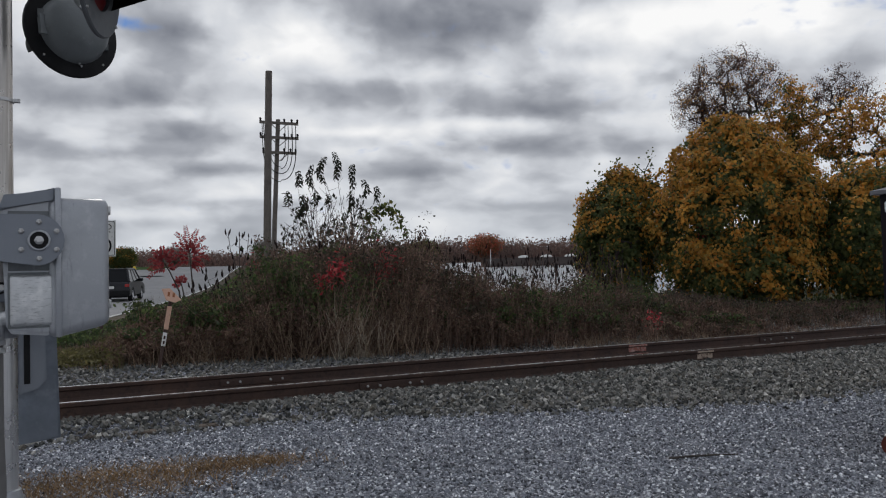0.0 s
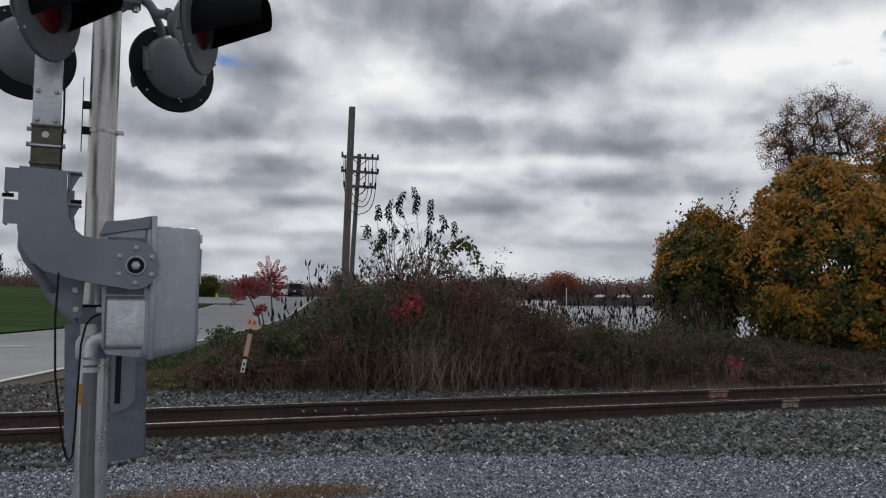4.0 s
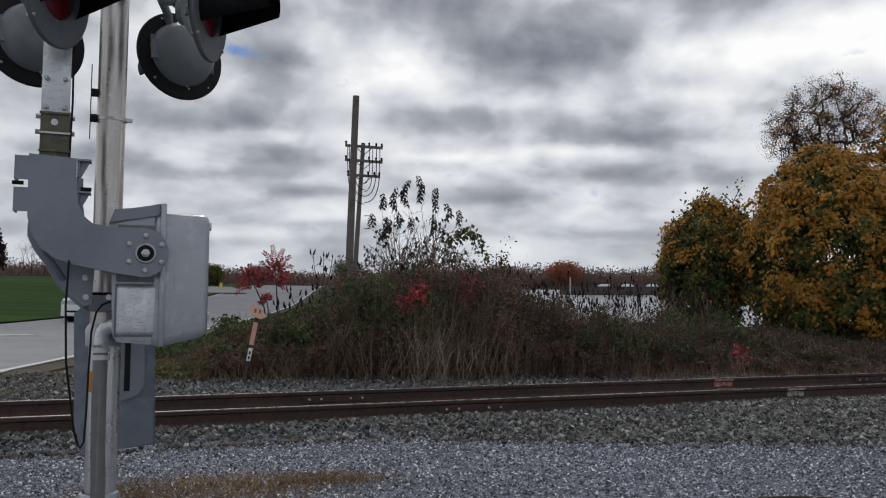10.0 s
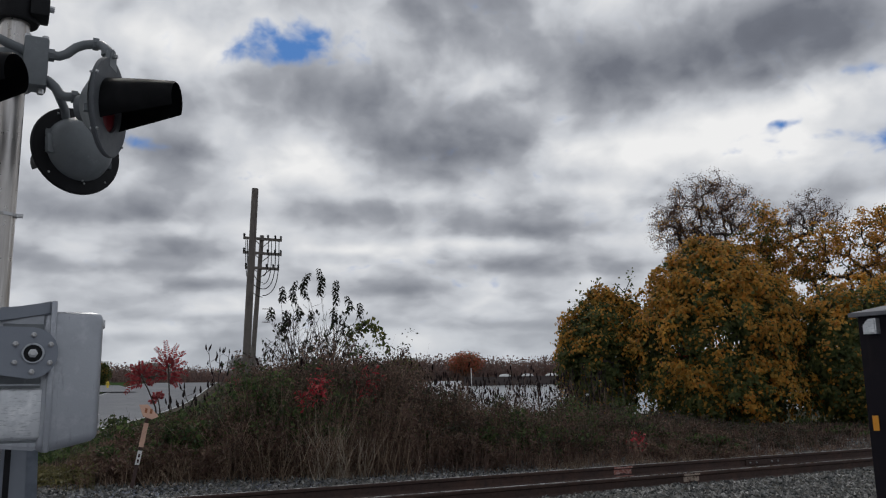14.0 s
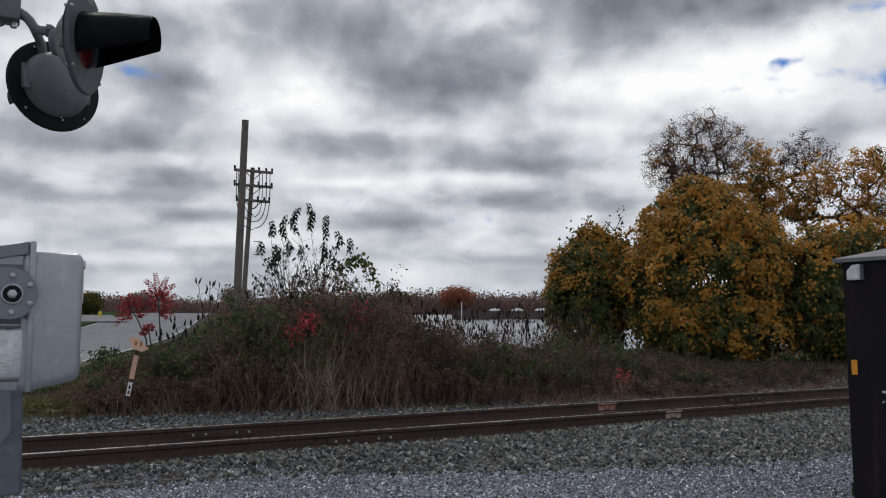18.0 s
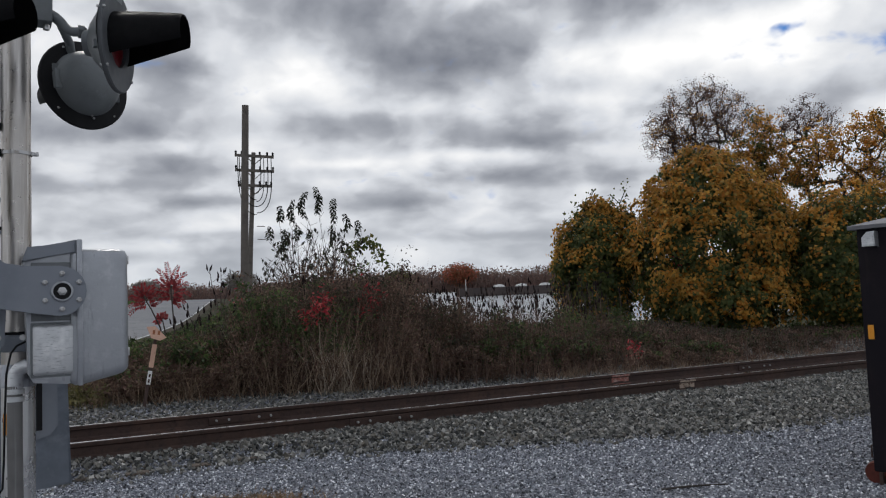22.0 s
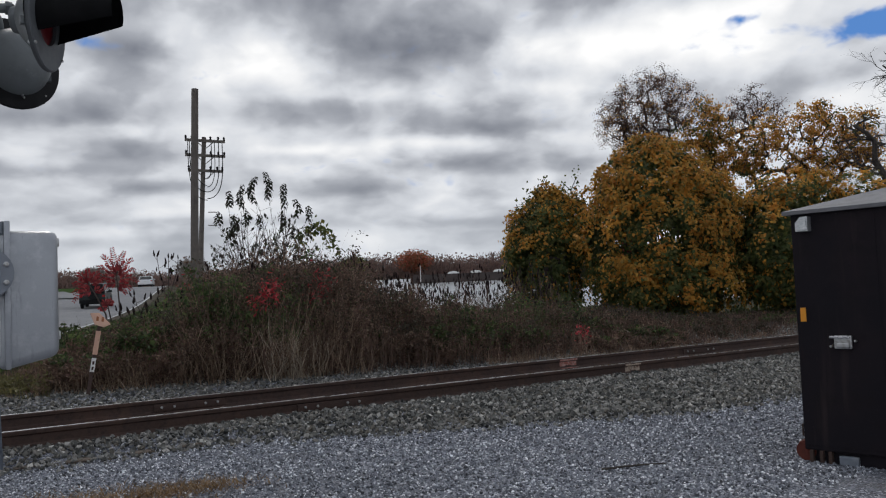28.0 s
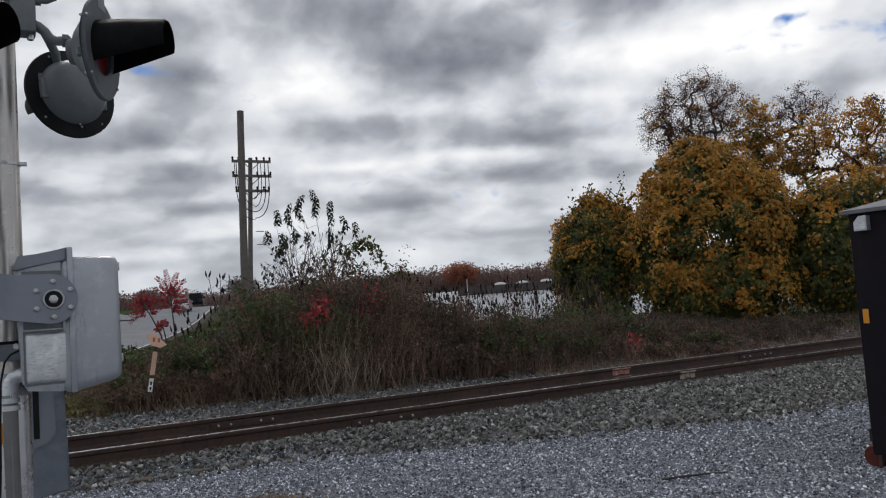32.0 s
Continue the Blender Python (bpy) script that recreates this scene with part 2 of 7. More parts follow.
def ground_material():
    """Crushed stone on the lot, dark soil and grass beyond the track."""
    m = bpy.data.materials.new("ground")
    m.use_nodes = True
    n = Nodes(m.node_tree)
    pos = n.add("ShaderNodeNewGeometry").outputs["Position"]
    xyz = n.add("ShaderNodeSeparateXYZ", i_0=pos)
    cell = n.add("ShaderNodeTexVoronoi", i_0=pos)
    cell.inputs["Scale"].default_value = 62.0
    stone = n.ramp(n.add("ShaderNodeSeparateColor", i_0=cell.outputs["Color"]).outputs[0],
                   [(0.0, (0.048, 0.052, 0.06)), (0.5, (0.14, 0.15, 0.18)), (0.86, (0.255, 0.27, 0.315)), (1.0, (0.62, 0.64, 0.68))])
    stone = n.mix(n.ramp(n.noise(pos, 0.55, 4.0), [(0.42, 0.0), (0.66, 0.65)]), stone, (0.1, 0.104, 0.118))
    stone = n.mix(n.ramp(n.noise(pos, 3.0, 5.0), [(0.52, 0.0), (0.75, 0.35)]), stone, (0.1, 0.085, 0.065))
    soil = n.mix(n.ramp(n.noise(pos, 1.6, 5.0), [(0.4, 0.0), (0.6, 1.0)]), (0.05, 0.04, 0.028), (0.045, 0.06, 0.022))
    soil = n.mix(n.ramp(n.noise(pos, 9.0, 4.0), [(0.5, 0.0), (0.7, 0.7)]), soil, (0.12, 0.095, 0.055))
    far = n.math("ADD", xyz.outputs[1], n.math("MULTIPLY", n.math("SUBTRACT", n.noise(pos, 0.8, 4.0), 0.5), 1.6))
    colour = n.mix(n.ramp(n.math("MULTIPLY", n.math("SUBTRACT", far, 12.2), 0.8), [(0.0, 0.0), (1.0, 1.0)]), stone, soil)
    p = n.add("ShaderNodeBsdfPrincipled", i_0=colour)
    p.inputs["Roughness"].default_value = 0.9
    p.inputs["Specular IOR Level"].default_value = 0.15
    b = n.add("ShaderNodeBump")
    b.inputs["Strength"].default_value, b.inputs["Distance"].default_value = 0.9, 0.012
    n.plug(b.inputs["Height"], n.math("SUBTRACT", 1.0, cell.outputs["Distance"]))
    n.plug(p.inputs["Normal"], b.outputs[0])
    n.add("ShaderNodeOutputMaterial", i_0=p.outputs[0])
    return m


GROUND = ground_material()
STONE = material("ballast_stone", (0.14, 0.145, 0.14), 0.85, island=[(0.018, 0.019, 0.018), (0.06, 0.062, 0.058), (0.15, 0.152, 0.143), (0.1, 0.088, 0.07), (0.25, 0.245, 0.23), (0.04, 0.041, 0.039), (0.44, 0.43, 0.4)], bump=0.4, bump_scale=60)
CHIP = material("gravel_stone", (0.2, 0.21, 0.23), 0.8, island=[(0.03, 0.033, 0.04), (0.085, 0.092, 0.11), (0.16, 0.17, 0.2), (0.21, 0.225, 0.26), (0.3, 0.32, 0.36), (0.86, 0.88, 0.92)], bump=0.3, bump_scale=90)
ASPHALT = material("worn_asphalt", (0.27, 0.27, 0.275), 0.85, spots=[(0.25, (0.33, 0.325, 0.32), 0.4, 0.7), (1.7, (0.2, 0.2, 0.205), 0.52, 0.75), (30, (0.36, 0.355, 0.35), 0.5, 0.8)], bump=0.3, bump_scale=80, space="World", spec=0.12)
LINE = material("road_paint", (0.62, 0.62, 0.6), 0.7, spots=[(3.0, (0.36, 0.36, 0.36), 0.5, 0.7)], space="World")
LAWN = material("mown_grass", (0.034, 0.072, 0.012), 0.9, spots=[(0.12, (0.045, 0.088, 0.015), 0.42, 0.6), (0.22, (0.022, 0.05, 0.009), 0.46, 0.6, 0.06, 1.0), (0.5, (0.05, 0.09, 0.018), 0.52, 0.66, 0.05, 1.0), (25, (0.06, 0.1, 0.024), 0.55, 0.75)], bump=0.6, bump_scale=30, space="World", spec=0.05)
RUST = material("rusty_steel", (0.055, 0.031, 0.024), 0.72, 0.15, spots=[(2.2, (0.085, 0.045, 0.032), 0.45, 0.7), (14, (0.035, 0.022, 0.018), 0.5, 0.72), (40, (0.11, 0.06, 0.04), 0.6, 0.8)], bump=0.25, bump_scale=70)
RAIL_TOP = material("polished_rail_head", (0.5, 0.5, 0.5), 0.28, 1.0, spots=[(6, (0.3, 0.25, 0.22), 0.52, 0.75)], bump=0.05)
TIE = material("creosoted_wood", (0.06, 0.045, 0.035), 0.9, spots=[(7, (0.1, 0.075, 0.055), 0.45, 0.7), (30, (0.035, 0.027, 0.022), 0.5, 0.7)], bump=0.6, bump_scale=25, thing=0.25)
GREY_PAINT = material("grey_painted_steel", (0.22, 0.238, 0.27), 0.42, 0.3, spots=[(2.5, (0.17, 0.187, 0.218), 0.45, 0.7), (22, (0.24, 0.258, 0.285), 0.6, 0.8), (5, (0.17, 0.17, 0.17), 0.68, 0.85)], bump=0.05, bump_scale=40)
CAST = material("cast_aluminium", (0.4, 0.415, 0.44), 0.36, 0.6, spots=[(3.0, (0.31, 0.32, 0.345), 0.42, 0.7), (11, (0.5, 0.51, 0.53), 0.56, 0.74), (40, (0.27, 0.28, 0.3), 0.6, 0.75, 0.15)], bump=0.06, bump_scale=60)
GALV = material("galvanised_steel", (0.22, 0.245, 0.285), 0.5, 0.35, spots=[(14, (0.16, 0.185, 0.22), 0.45, 0.65), (2.0, (0.14, 0.16, 0.19), 0.45, 0.75), (4.0, (0.3, 0.32, 0.35), 0.62, 0.8)], bump=0.05)
# streaks mix brown stains with dark and bright reflections painted into the metal
MAST = material("streaked_aluminium_pipe", (0.54, 0.51, 0.48), 0.32, 0.88, spots=[(1.4, (0.44, 0.41, 0.38), 0.45, 0.65), (5.0, (0.36, 0.32, 0.28), 0.56, 0.75, 0.35), (26.0, (0.33, 0.29, 0.25), 0.5, 0.7, 0.03), (80.0, (0.66, 0.64, 0.61), 0.55, 0.75, 0.04), (16.0, (0.2, 0.16, 0.13), 0.66, 0.74, 0.5)], bump=0.04, bump_scale=90)
BRIGHT_PIPE = material("bright_aluminium_pipe", (0.66, 0.66, 0.66), 0.3, 0.9, spots=[(4, (0.5, 0.5, 0.5), 0.45, 0.65, 0.2), (60.0, (0.78, 0.78, 0.78), 0.55, 0.7, 0.03)], bump=0.03)
DULL_PIPE = material("dull_aluminium_pipe", (0.2, 0.195, 0.19), 0.5, 0.6, spots=[(3, (0.15, 0.145, 0.14), 0.45, 0.65), (40.0, (0.27, 0.265, 0.26), 0.55, 0.7, 0.03)], bump=0.04)
ALU = material("bare_aluminium", (0.62, 0.63, 0.64), 0.4, 0.75, spots=[(6, (0.5, 0.51, 0.52), 0.45, 0.7), (16, (0.78, 0.78, 0.78), 0.52, 0.7), (30, (0.36, 0.37, 0.38), 0.56, 0.7, 6.0)], bump=0.03)
STEEL = material("zinc_bolt", (0.5, 0.5, 0.5), 0.35, 0.9, spots=[(30, (0.3, 0.28, 0.26), 0.5, 0.7)])
OLIVE = material("olive_primed_steel", (0.13, 0.125, 0.08), 0.6, 0.2, spots=[(10, (0.07, 0.065, 0.045), 0.45, 0.65), (24, (0.2, 0.19, 0.13), 0.6, 0.8)])
BLACK = material("black_paint", (0.01, 0.01, 0.011), 0.6, spots=[(9, (0.018, 0.018, 0.019), 0.5, 0.75)], bump=0.05, spec=0.2)
RUBBER = material("black_rubber", (0.013, 0.013, 0.014), 0.75, spec=0.2)
SHUT = material("dark_grey_lamp_housing", (0.165, 0.18, 0.185), 0.5, 0.1, spots=[(8, (0.13, 0.14, 0.146), 0.45, 0.7), (26, (0.24, 0.25, 0.255), 0.62, 0.8)], bump=0.05)
# darker copy of the housing grey: the plates' shade is in the colour
LAMP_FRONT = material("shaded_grey_lamp_front", (0.105, 0.112, 0.118), 0.6, 0.0, spots=[(9, (0.08, 0.085, 0.09), 0.45, 0.7), (30, (0.15, 0.155, 0.16), 0.62, 0.8)], bump=0.05, spec=0.3)
RED_LENS = material("red_lens", (0.13, 0.006, 0.011), 0.35, spec=0.3)
BROWN = material("dark_bungalow_paint", (0.012, 0.01, 0.0135), 0.6, 0.0, spots=[(1.3, (0.02, 0.0135, 0.0165), 0.45, 0.7), (5, (0.011, 0.009, 0.011), 0.5, 0.75), (9, (0.03, 0.022, 0.023), 0.55, 0.75, 0.08), (30, (0.028, 0.022, 0.022), 0.62, 0.8)], bump=0.05, bump_scale=18, spec=0.12)
ROOF = material("weathered_roof_sheet", (0.16, 0.16, 0.17), 0.6, 0.2, spots=[(3, (0.12, 0.12, 0.125), 0.45, 0.7), (18, (0.21, 0.21, 0.215), 0.6, 0.8)], bump=0.1)
CREAM = material("faded_stencil_paint", (0.5, 0.46, 0.32), 0.7, spots=[(60, (0.2, 0.18, 0.13), 0.5, 0.66)])
RUST_RED = material("rusty_red_paint", (0.11, 0.03, 0.022), 0.8, spots=[(12, (0.06, 0.022, 0.018), 0.45, 0.7)], spec=0.2)
YELLOW_TAG = material("worn_yellow_label", (0.55, 0.48, 0.07), 0.7, spots=[(40, (0.2, 0.17, 0.05), 0.48, 0.6)])
AMBER = material("amber_reflector", (0.75, 0.3, 0.02), 0.35)
ORANGE = material("faded_orange_paint", (0.62, 0.38, 0.28), 0.75, spots=[(12, (0.66, 0.42, 0.3), 0.45, 0.65), (30, (0.3, 0.12, 0.08), 0.6, 0.78)])
WHITE = material("white_paint", (0.72, 0.72, 0.7), 0.6, spots=[(14, (0.5, 0.49, 0.46), 0.55, 0.75)])
RUST_ORANGE = material("rust_orange_stencil", (0.3, 0.1, 0.04), 0.8, spots=[(40, (0.45, 0.22, 0.12), 0.5, 0.7)])
POST = material("rusty_post", (0.06, 0.035, 0.03), 0.8, spots=[(20, (0.1, 0.06, 0.045), 0.5, 0.7)])
POLE = material("weathered_pole_wood", (0.155, 0.135, 0.12), 0.9, spots=[(3, (0.11, 0.095, 0.085), 0.45, 0.7), (20, (0.2, 0.18, 0.165), 0.6, 0.8)], bump=0.5, bump_scale=30)
BARK = material("bark", (0.05, 0.042, 0.037), 0.95, spots=[(6, (0.085, 0.075, 0.066), 0.45, 0.7)], bump=0.8, bump_scale=14)
TWIG = material("bare_twigs", (0.07, 0.055, 0.05), 0.9, spots=[(3, (0.1, 0.075, 0.065), 0.45, 0.7)])
VERGE_SOIL = material("verge_soil", (0.11, 0.095, 0.075), 0.95, spots=[(3, (0.085, 0.07, 0.045), 0.45, 0.6), (18, (0.13, 0.115, 0.09), 0.55, 0.75)], bump=0.8, bump_scale=30, space="World", spec=0.1)
CONCRETE = material("concrete", (0.34, 0.33, 0.31), 0.9, spots=[(6, (0.25, 0.245, 0.23), 0.45, 0.7)], bump=0.3)
BOUNCE_YARD = material("pale_bounce_yard", (0.52, 0.51, 0.49), 0.9, spots=[(0.3, (0.45, 0.44, 0.42), 0.45, 0.7)], space="World")
PALE_WALL = material("pale_metal_siding", (0.88, 0.89, 0.9), 0.6, spots=[(0.3, (0.82, 0.83, 0.85), 0.45, 0.7)])
DARK_TRIM = material("dark_brown_fascia", (0.05, 0.038, 0.036), 0.7, spots=[(0.6, (0.07, 0.052, 0.048), 0.45, 0.7)])
LEAF_GOLD = leaf_material("golden_maple_leaves", [(0.45, 0.18, 0.032), (0.58, 0.27, 0.048), (0.62, 0.345, 0.066), (0.45, 0.265, 0.058), (0.29, 0.21, 0.053), (0.56, 0.27, 0.048)], 0.5)
LEAF_OLIVE = leaf_material("turning_green_leaves", [(0.06, 0.085, 0.03), (0.085, 0.115, 0.037), (0.14, 0.145, 0.045), (0.07, 0.09, 0.036), (0.24, 0.19, 0.05)], 0.5)
# greener inner leaves, with the crown's inner shade put into their colour
LEAF_SHADE = leaf_material("green_shaded_inner_leaves", [(0.05, 0.075, 0.028), (0.075, 0.1, 0.032), (0.11, 0.12, 0.04), (0.05, 0.065, 0.03)], 0.35)
LEAF_ORANGE = leaf_material("rusty_orange_leaves", [(0.44, 0.18, 0.04), (0.58, 0.27, 0.055), (0.62, 0.34, 0.08), (0.44, 0.27, 0.07), (0.34, 0.2, 0.06)], 0.6)
LEAF_DARK = leaf_material("dark_sparse_leaves", [(0.075, 0.05, 0.045), (0.11, 0.065, 0.055), (0.2, 0.1, 0.06), (0.065, 0.055, 0.048)])
LEAF_GREEN = leaf_material("bramble_leaves", [(0.036, 0.06, 0.022), (0.064, 0.1, 0.034), (0.13, 0.17, 0.06), (0.05, 0.054, 0.03), (0.04, 0.066, 0.027)], 0.4)
LEAF_BROWN = leaf_material("dry_weed_leaves", [(0.08, 0.052, 0.042), (0.16, 0.102, 0.076), (0.095, 0.066, 0.05), (0.27, 0.195, 0.14), (0.14, 0.076, 0.062), (0.085, 0.056, 0.045), (0.2, 0.125, 0.09)], 0.4)
LEAF_WEED = leaf_material("withered_weed_leaves", [(0.03, 0.032, 0.022), (0.055, 0.04, 0.032), (0.085, 0.052, 0.042), (0.04, 0.056, 0.028), (0.12, 0.075, 0.056)], 0.3)
LEAF_RED = leaf_material("red_sumac_leaves", [(0.33, 0.026, 0.04), (0.46, 0.06, 0.07), (0.2, 0.018, 0.03), (0.54, 0.15, 0.14)], 0.4)
LEAF_SUMAC = leaf_material("dark_crimson_sumac_leaves", [(0.29, 0.036, 0.045), (0.4, 0.06, 0.064), (0.17, 0.026, 0.034), (0.47, 0.12, 0.115)], 0.35)
SEED = material("dark_seed_cone", (0.022, 0.016, 0.016), 0.9, spots=[(40, (0.05, 0.032, 0.03), 0.5, 0.7)], bump=0.8, bump_scale=90, spec=0.1)
LEAF_BLACK = leaf_material("dark_hanging_leaves", [(0.02, 0.026, 0.018), (0.035, 0.04, 0.026), (0.03, 0.026, 0.022), (0.05, 0.062, 0.028)], 0.3)
LEAF_VERGE = leaf_material("verge_weed_leaves", [(0.1, 0.095, 0.04), (0.14, 0.13, 0.05), (0.09, 0.08, 0.045), (0.22, 0.19, 0.08)], 0.35)
PALE_STRAW = leaf_material("pale_straw", [(0.47, 0.39, 0.31), (0.59, 0.51, 0.405), (0.31, 0.245, 0.185), (0.63, 0.57, 0.47)], 0.4)
STRAW = leaf_material("dry_straw", [(0.24, 0.17, 0.12), (0.36, 0.26, 0.18), (0.13, 0.085, 0.06), (0.46, 0.36, 0.26)], 0.3)
WEED_STEM = leaf_material("dry_weed_stems", [(0.14, 0.09, 0.07), (0.085, 0.055, 0.045), (0.3, 0.21, 0.155), (0.075, 0.048, 0.04), (0.21, 0.13, 0.1)], 0.1)
THATCH = leaf_material("brown_thatch", [(0.15, 0.09, 0.042), (0.24, 0.145, 0.068), (0.1, 0.065, 0.036), (0.3, 0.2, 0.1)], 0.2)
FAR_TWIG = leaf_material("far_bare_twigs", [(0.22, 0.2, 0.185), (0.28, 0.25, 0.23), (0.18, 0.165, 0.15)], 0.4)
FAR_WOOD = leaf_material("far_bare_woods", [(0.14, 0.1, 0.092), (0.2, 0.135, 0.12), (0.24, 0.14, 0.115), (0.17, 0.14, 0.12)], 0.35)
FAR_RED = leaf_material("far_red_crown", [(0.46, 0.1, 0.06), (0.5, 0.16, 0.1), (0.26, 0.13, 0.07), (0.2, 0.14, 0.07)], 0.35)
PURPLE = leaf_material("purple_plum_leaves", [(0.03, 0.016, 0.02), (0.05, 0.024, 0.026), (0.04, 0.022, 0.02)], 0.2)
CAR_BLACK = material("black_car_paint", (0.008, 0.009, 0.013), 0.4, 0.0, coat=0.15, spec=0.3)
CAR_WHITE = material("white_car_paint", (0.75, 0.75, 0.76), 0.3, coat=0.6)
CAR_SILVER = material("silver_car_paint", (0.48, 0.49, 0.51), 0.3, 0.5, coat=0.6)
CAR_GREEN = material("dark_green_car_paint", (0.01, 0.014, 0.013), 0.45, 0.0, coat=0.1, spec=0.3)
GLASS = material("tinted_car_glass", (0.012, 0.013, 0.015), 0.15, spec=0.12)
DAUB = material("worn_paint_daub", (0.42, 0.33, 0.26), 0.8, spots=[(30, (0.15, 0.09, 0.07), 0.5, 0.62), (70, (0.6, 0.54, 0.46), 0.58, 0.7)])
RED_DAUB = material("worn_red_paint_daub", (0.34, 0.13, 0.1), 0.8, spots=[(30, (0.5, 0.36, 0.32), 0.48, 0.6), (60, (0.12, 0.06, 0.05), 0.55, 0.7)])
CHROME = material("chrome", (0.75, 0.75, 0.76), 0.15, 1.0)
TAIL = material("red_tail_lamp", (0.35, 0.015, 0.015), 0.2, coat=0.5)
HEADLAMP = material("clear_headlamp", (0.6, 0.62, 0.64), 0.12, 0.4, coat=0.8)
HYDRANT = material("yellow_enamel", (0.7, 0.5, 0.05), 0.5)


# ---- mesh helpers ----
def finish(name, bm, mat, smooth=False):
    me = bpy.data.meshes.new(name)
    bmesh.ops.recalc_face_normals(bm, faces=bm.faces[:])
    bm.to_mesh(me)
    bm.free()
    me.materials.append(mat)
    if smooth:
        me.shade_smooth()
        me.set_sharp_from_angle(angle=radians(38))
    return me


def part(name, bm, mat, parent=None, label="", smooth=False):
    """Links a bmesh as one mesh object, under a thing or a part where a parent is given."""
    ob = new(name, finish(name, bm, mat, smooth))
    if parent is not None:
        ob.parent = parent
    if label:
        ob["label"] = label
    return ob


def empty(name, x=0, y=0, z=0, rz=0):
    ob = new(name)
    ob.matrix_world = pose(x, y, z, 0, 0, rz)
    return ob


def box(bm, a, b, bevel=0.0, seg=2):
    """A box from corner a to corner b, its edges rounded by bevel."""
    got = bmesh.ops.create_cube(bm, size=1)
    vs = got["verts"]
    for v in vs:
        v.co = Vector([(a[i] + b[i]) / 2 + v.co[i] * (b[i] - a[i]) for i in range(3)])
    if bevel:
        es = list({e for v in vs for e in v.link_edges})
        bmesh.ops.bevel(bm, geom=es, offset=bevel, segments=seg, affect="EDGES", profile=0.6)
    return bm


def tube(bm, pts, r, sides=10, caps=True, r2=None):
    """A round tube through the points, from radius r to r2."""
    pts = [Vector(p) for p in pts]
    rings = []
    side = None
    for i, p in enumerate(pts):
        d = (pts[min(i + 1, len(pts) - 1)] - pts[max(i - 1, 0)]).normalized()
        if side is None:
            side = d.orthogonal().normalized()
        side = (side - d * side.dot(d)).normalized()
        up = d.cross(side)
        rr = r if r2 is None else r + (r2 - r) * i / (len(pts) - 1)
        rings.append([bm.verts.new(p + (side * math.cos(a) + up * math.sin(a)) * rr) for a in (2 * math.pi * k / sides for k in range(sides))])
    for a, b in zip(rings, rings[1:]):
        for k in range(sides):
            bm.faces.new((a[k], a[(k + 1) % sides], b[(k + 1) % sides], b[k]))
    if caps:
        bm.faces.new(rings[0][::-1])
        bm.faces.new(rings[-1])
    return bm


def lathe(bm, profile, sides=24, m=None):
    """A turned form: (radius, height) pairs about z, set by the pose m."""
    m = m or Matrix()
    rings = []
    for r, h in profile:
        if r < 1e-5:
            rings.append([bm.verts.new(m @ Vector((0, 0, h)))])
        else:
            rings.append([bm.verts.new(m @ Vector((r * math.cos(a), r * math.sin(a), h))) for a in (2 * math.pi * k / sides for k in range(sides))])
    for a, b in zip(rings, rings[1:]):
        for k in range(sides):
            q = [a[k % len(a)], a[(k + 1) % len(a)], b[(k + 1) % len(b)], b[k % len(b)]]
            q = [v for i, v in enumerate(q) if v not in q[:i]]
            if len(q) > 2:
                bm.faces.new(q)
    return bm


def slab(bm, outline, y0, y1, bevel=0.0):
    """A plate with that (x, z) outline, from y0 to y1."""
    front = [bm.verts.new((x, y0, z)) for x, z in outline]
    back = [bm.verts.new((x, y1, z)) for x, z in outline]
    f = bm.faces.new(front)
    bm.faces.new(back[::-1])
    for i in range(len(outline)):
        j = (i + 1) % len(outline)
        bm.faces.new((front[i], back[i], back[j], front[j]))
    if bevel:
        bmesh.ops.bevel(bm, geom=list(f.edges), offset=bevel, segments=2, affect="EDGES")
    return bm


def from_arrays(name, verts, faces, mat):
    """One mesh from arrays of vertices and of faces with equal corner counts."""
    me = bpy.data.meshes.new(name)
    k = faces.shape[1]
    me.vertices.add(len(verts))
    me.vertices.foreach_set("co", np.ascontiguousarray(verts, dtype=np.float32).ravel())
    me.loops.add(faces.size)
    me.loops.foreach_set("vertex_index", np.ascontiguousarray(faces, dtype=np.int32).ravel())
    me.polygons.add(len(faces))
    me.polygons.foreach_set("loop_start", np.arange(0, faces.size, k, dtype=np.int32))
    me.polygons.foreach_set("loop_total", np.full(len(faces), k, dtype=np.int32))
    me.update(calc_edges=True)
    me.shade_flat()
    me.materials.append(mat)
    return me


def leaf_mesh(name, centres, size, mat, rng, droop=0.0, long=1.6):
    """Many small pointed leaves, each a folded lozenge, turned at random; droop: how far they hang."""
    c = np.asarray(centres, dtype=np.float64)
    k = len(c)
    d = rng.normal(size=(k, 3))
    d[:, 2] = d[:, 2] * (1 - droop * 0.6) - droop * 1.6
    d /= np.linalg.norm(d, axis=1)[:, None]
    s = np.cross(d, rng.normal(size=(k, 3)))
    s /= np.linalg.norm(s, axis=1)[:, None] + 1e-9
    nn = np.cross(d, s)
    size = size * rng.uniform(0.6, 1.35, size=(k, 1))
    a, b = c - d * size * long / 2, c + d * size * long / 2
    l, r = c + s * size / 2 + nn * size * 0.18, c - s * size / 2 + nn * size * 0.18
    verts = np.stack([a, l, b, r], axis=1).reshape(-1, 3)
    return from_arrays(name, verts, np.arange(4 * k).reshape(-1, 4), mat)


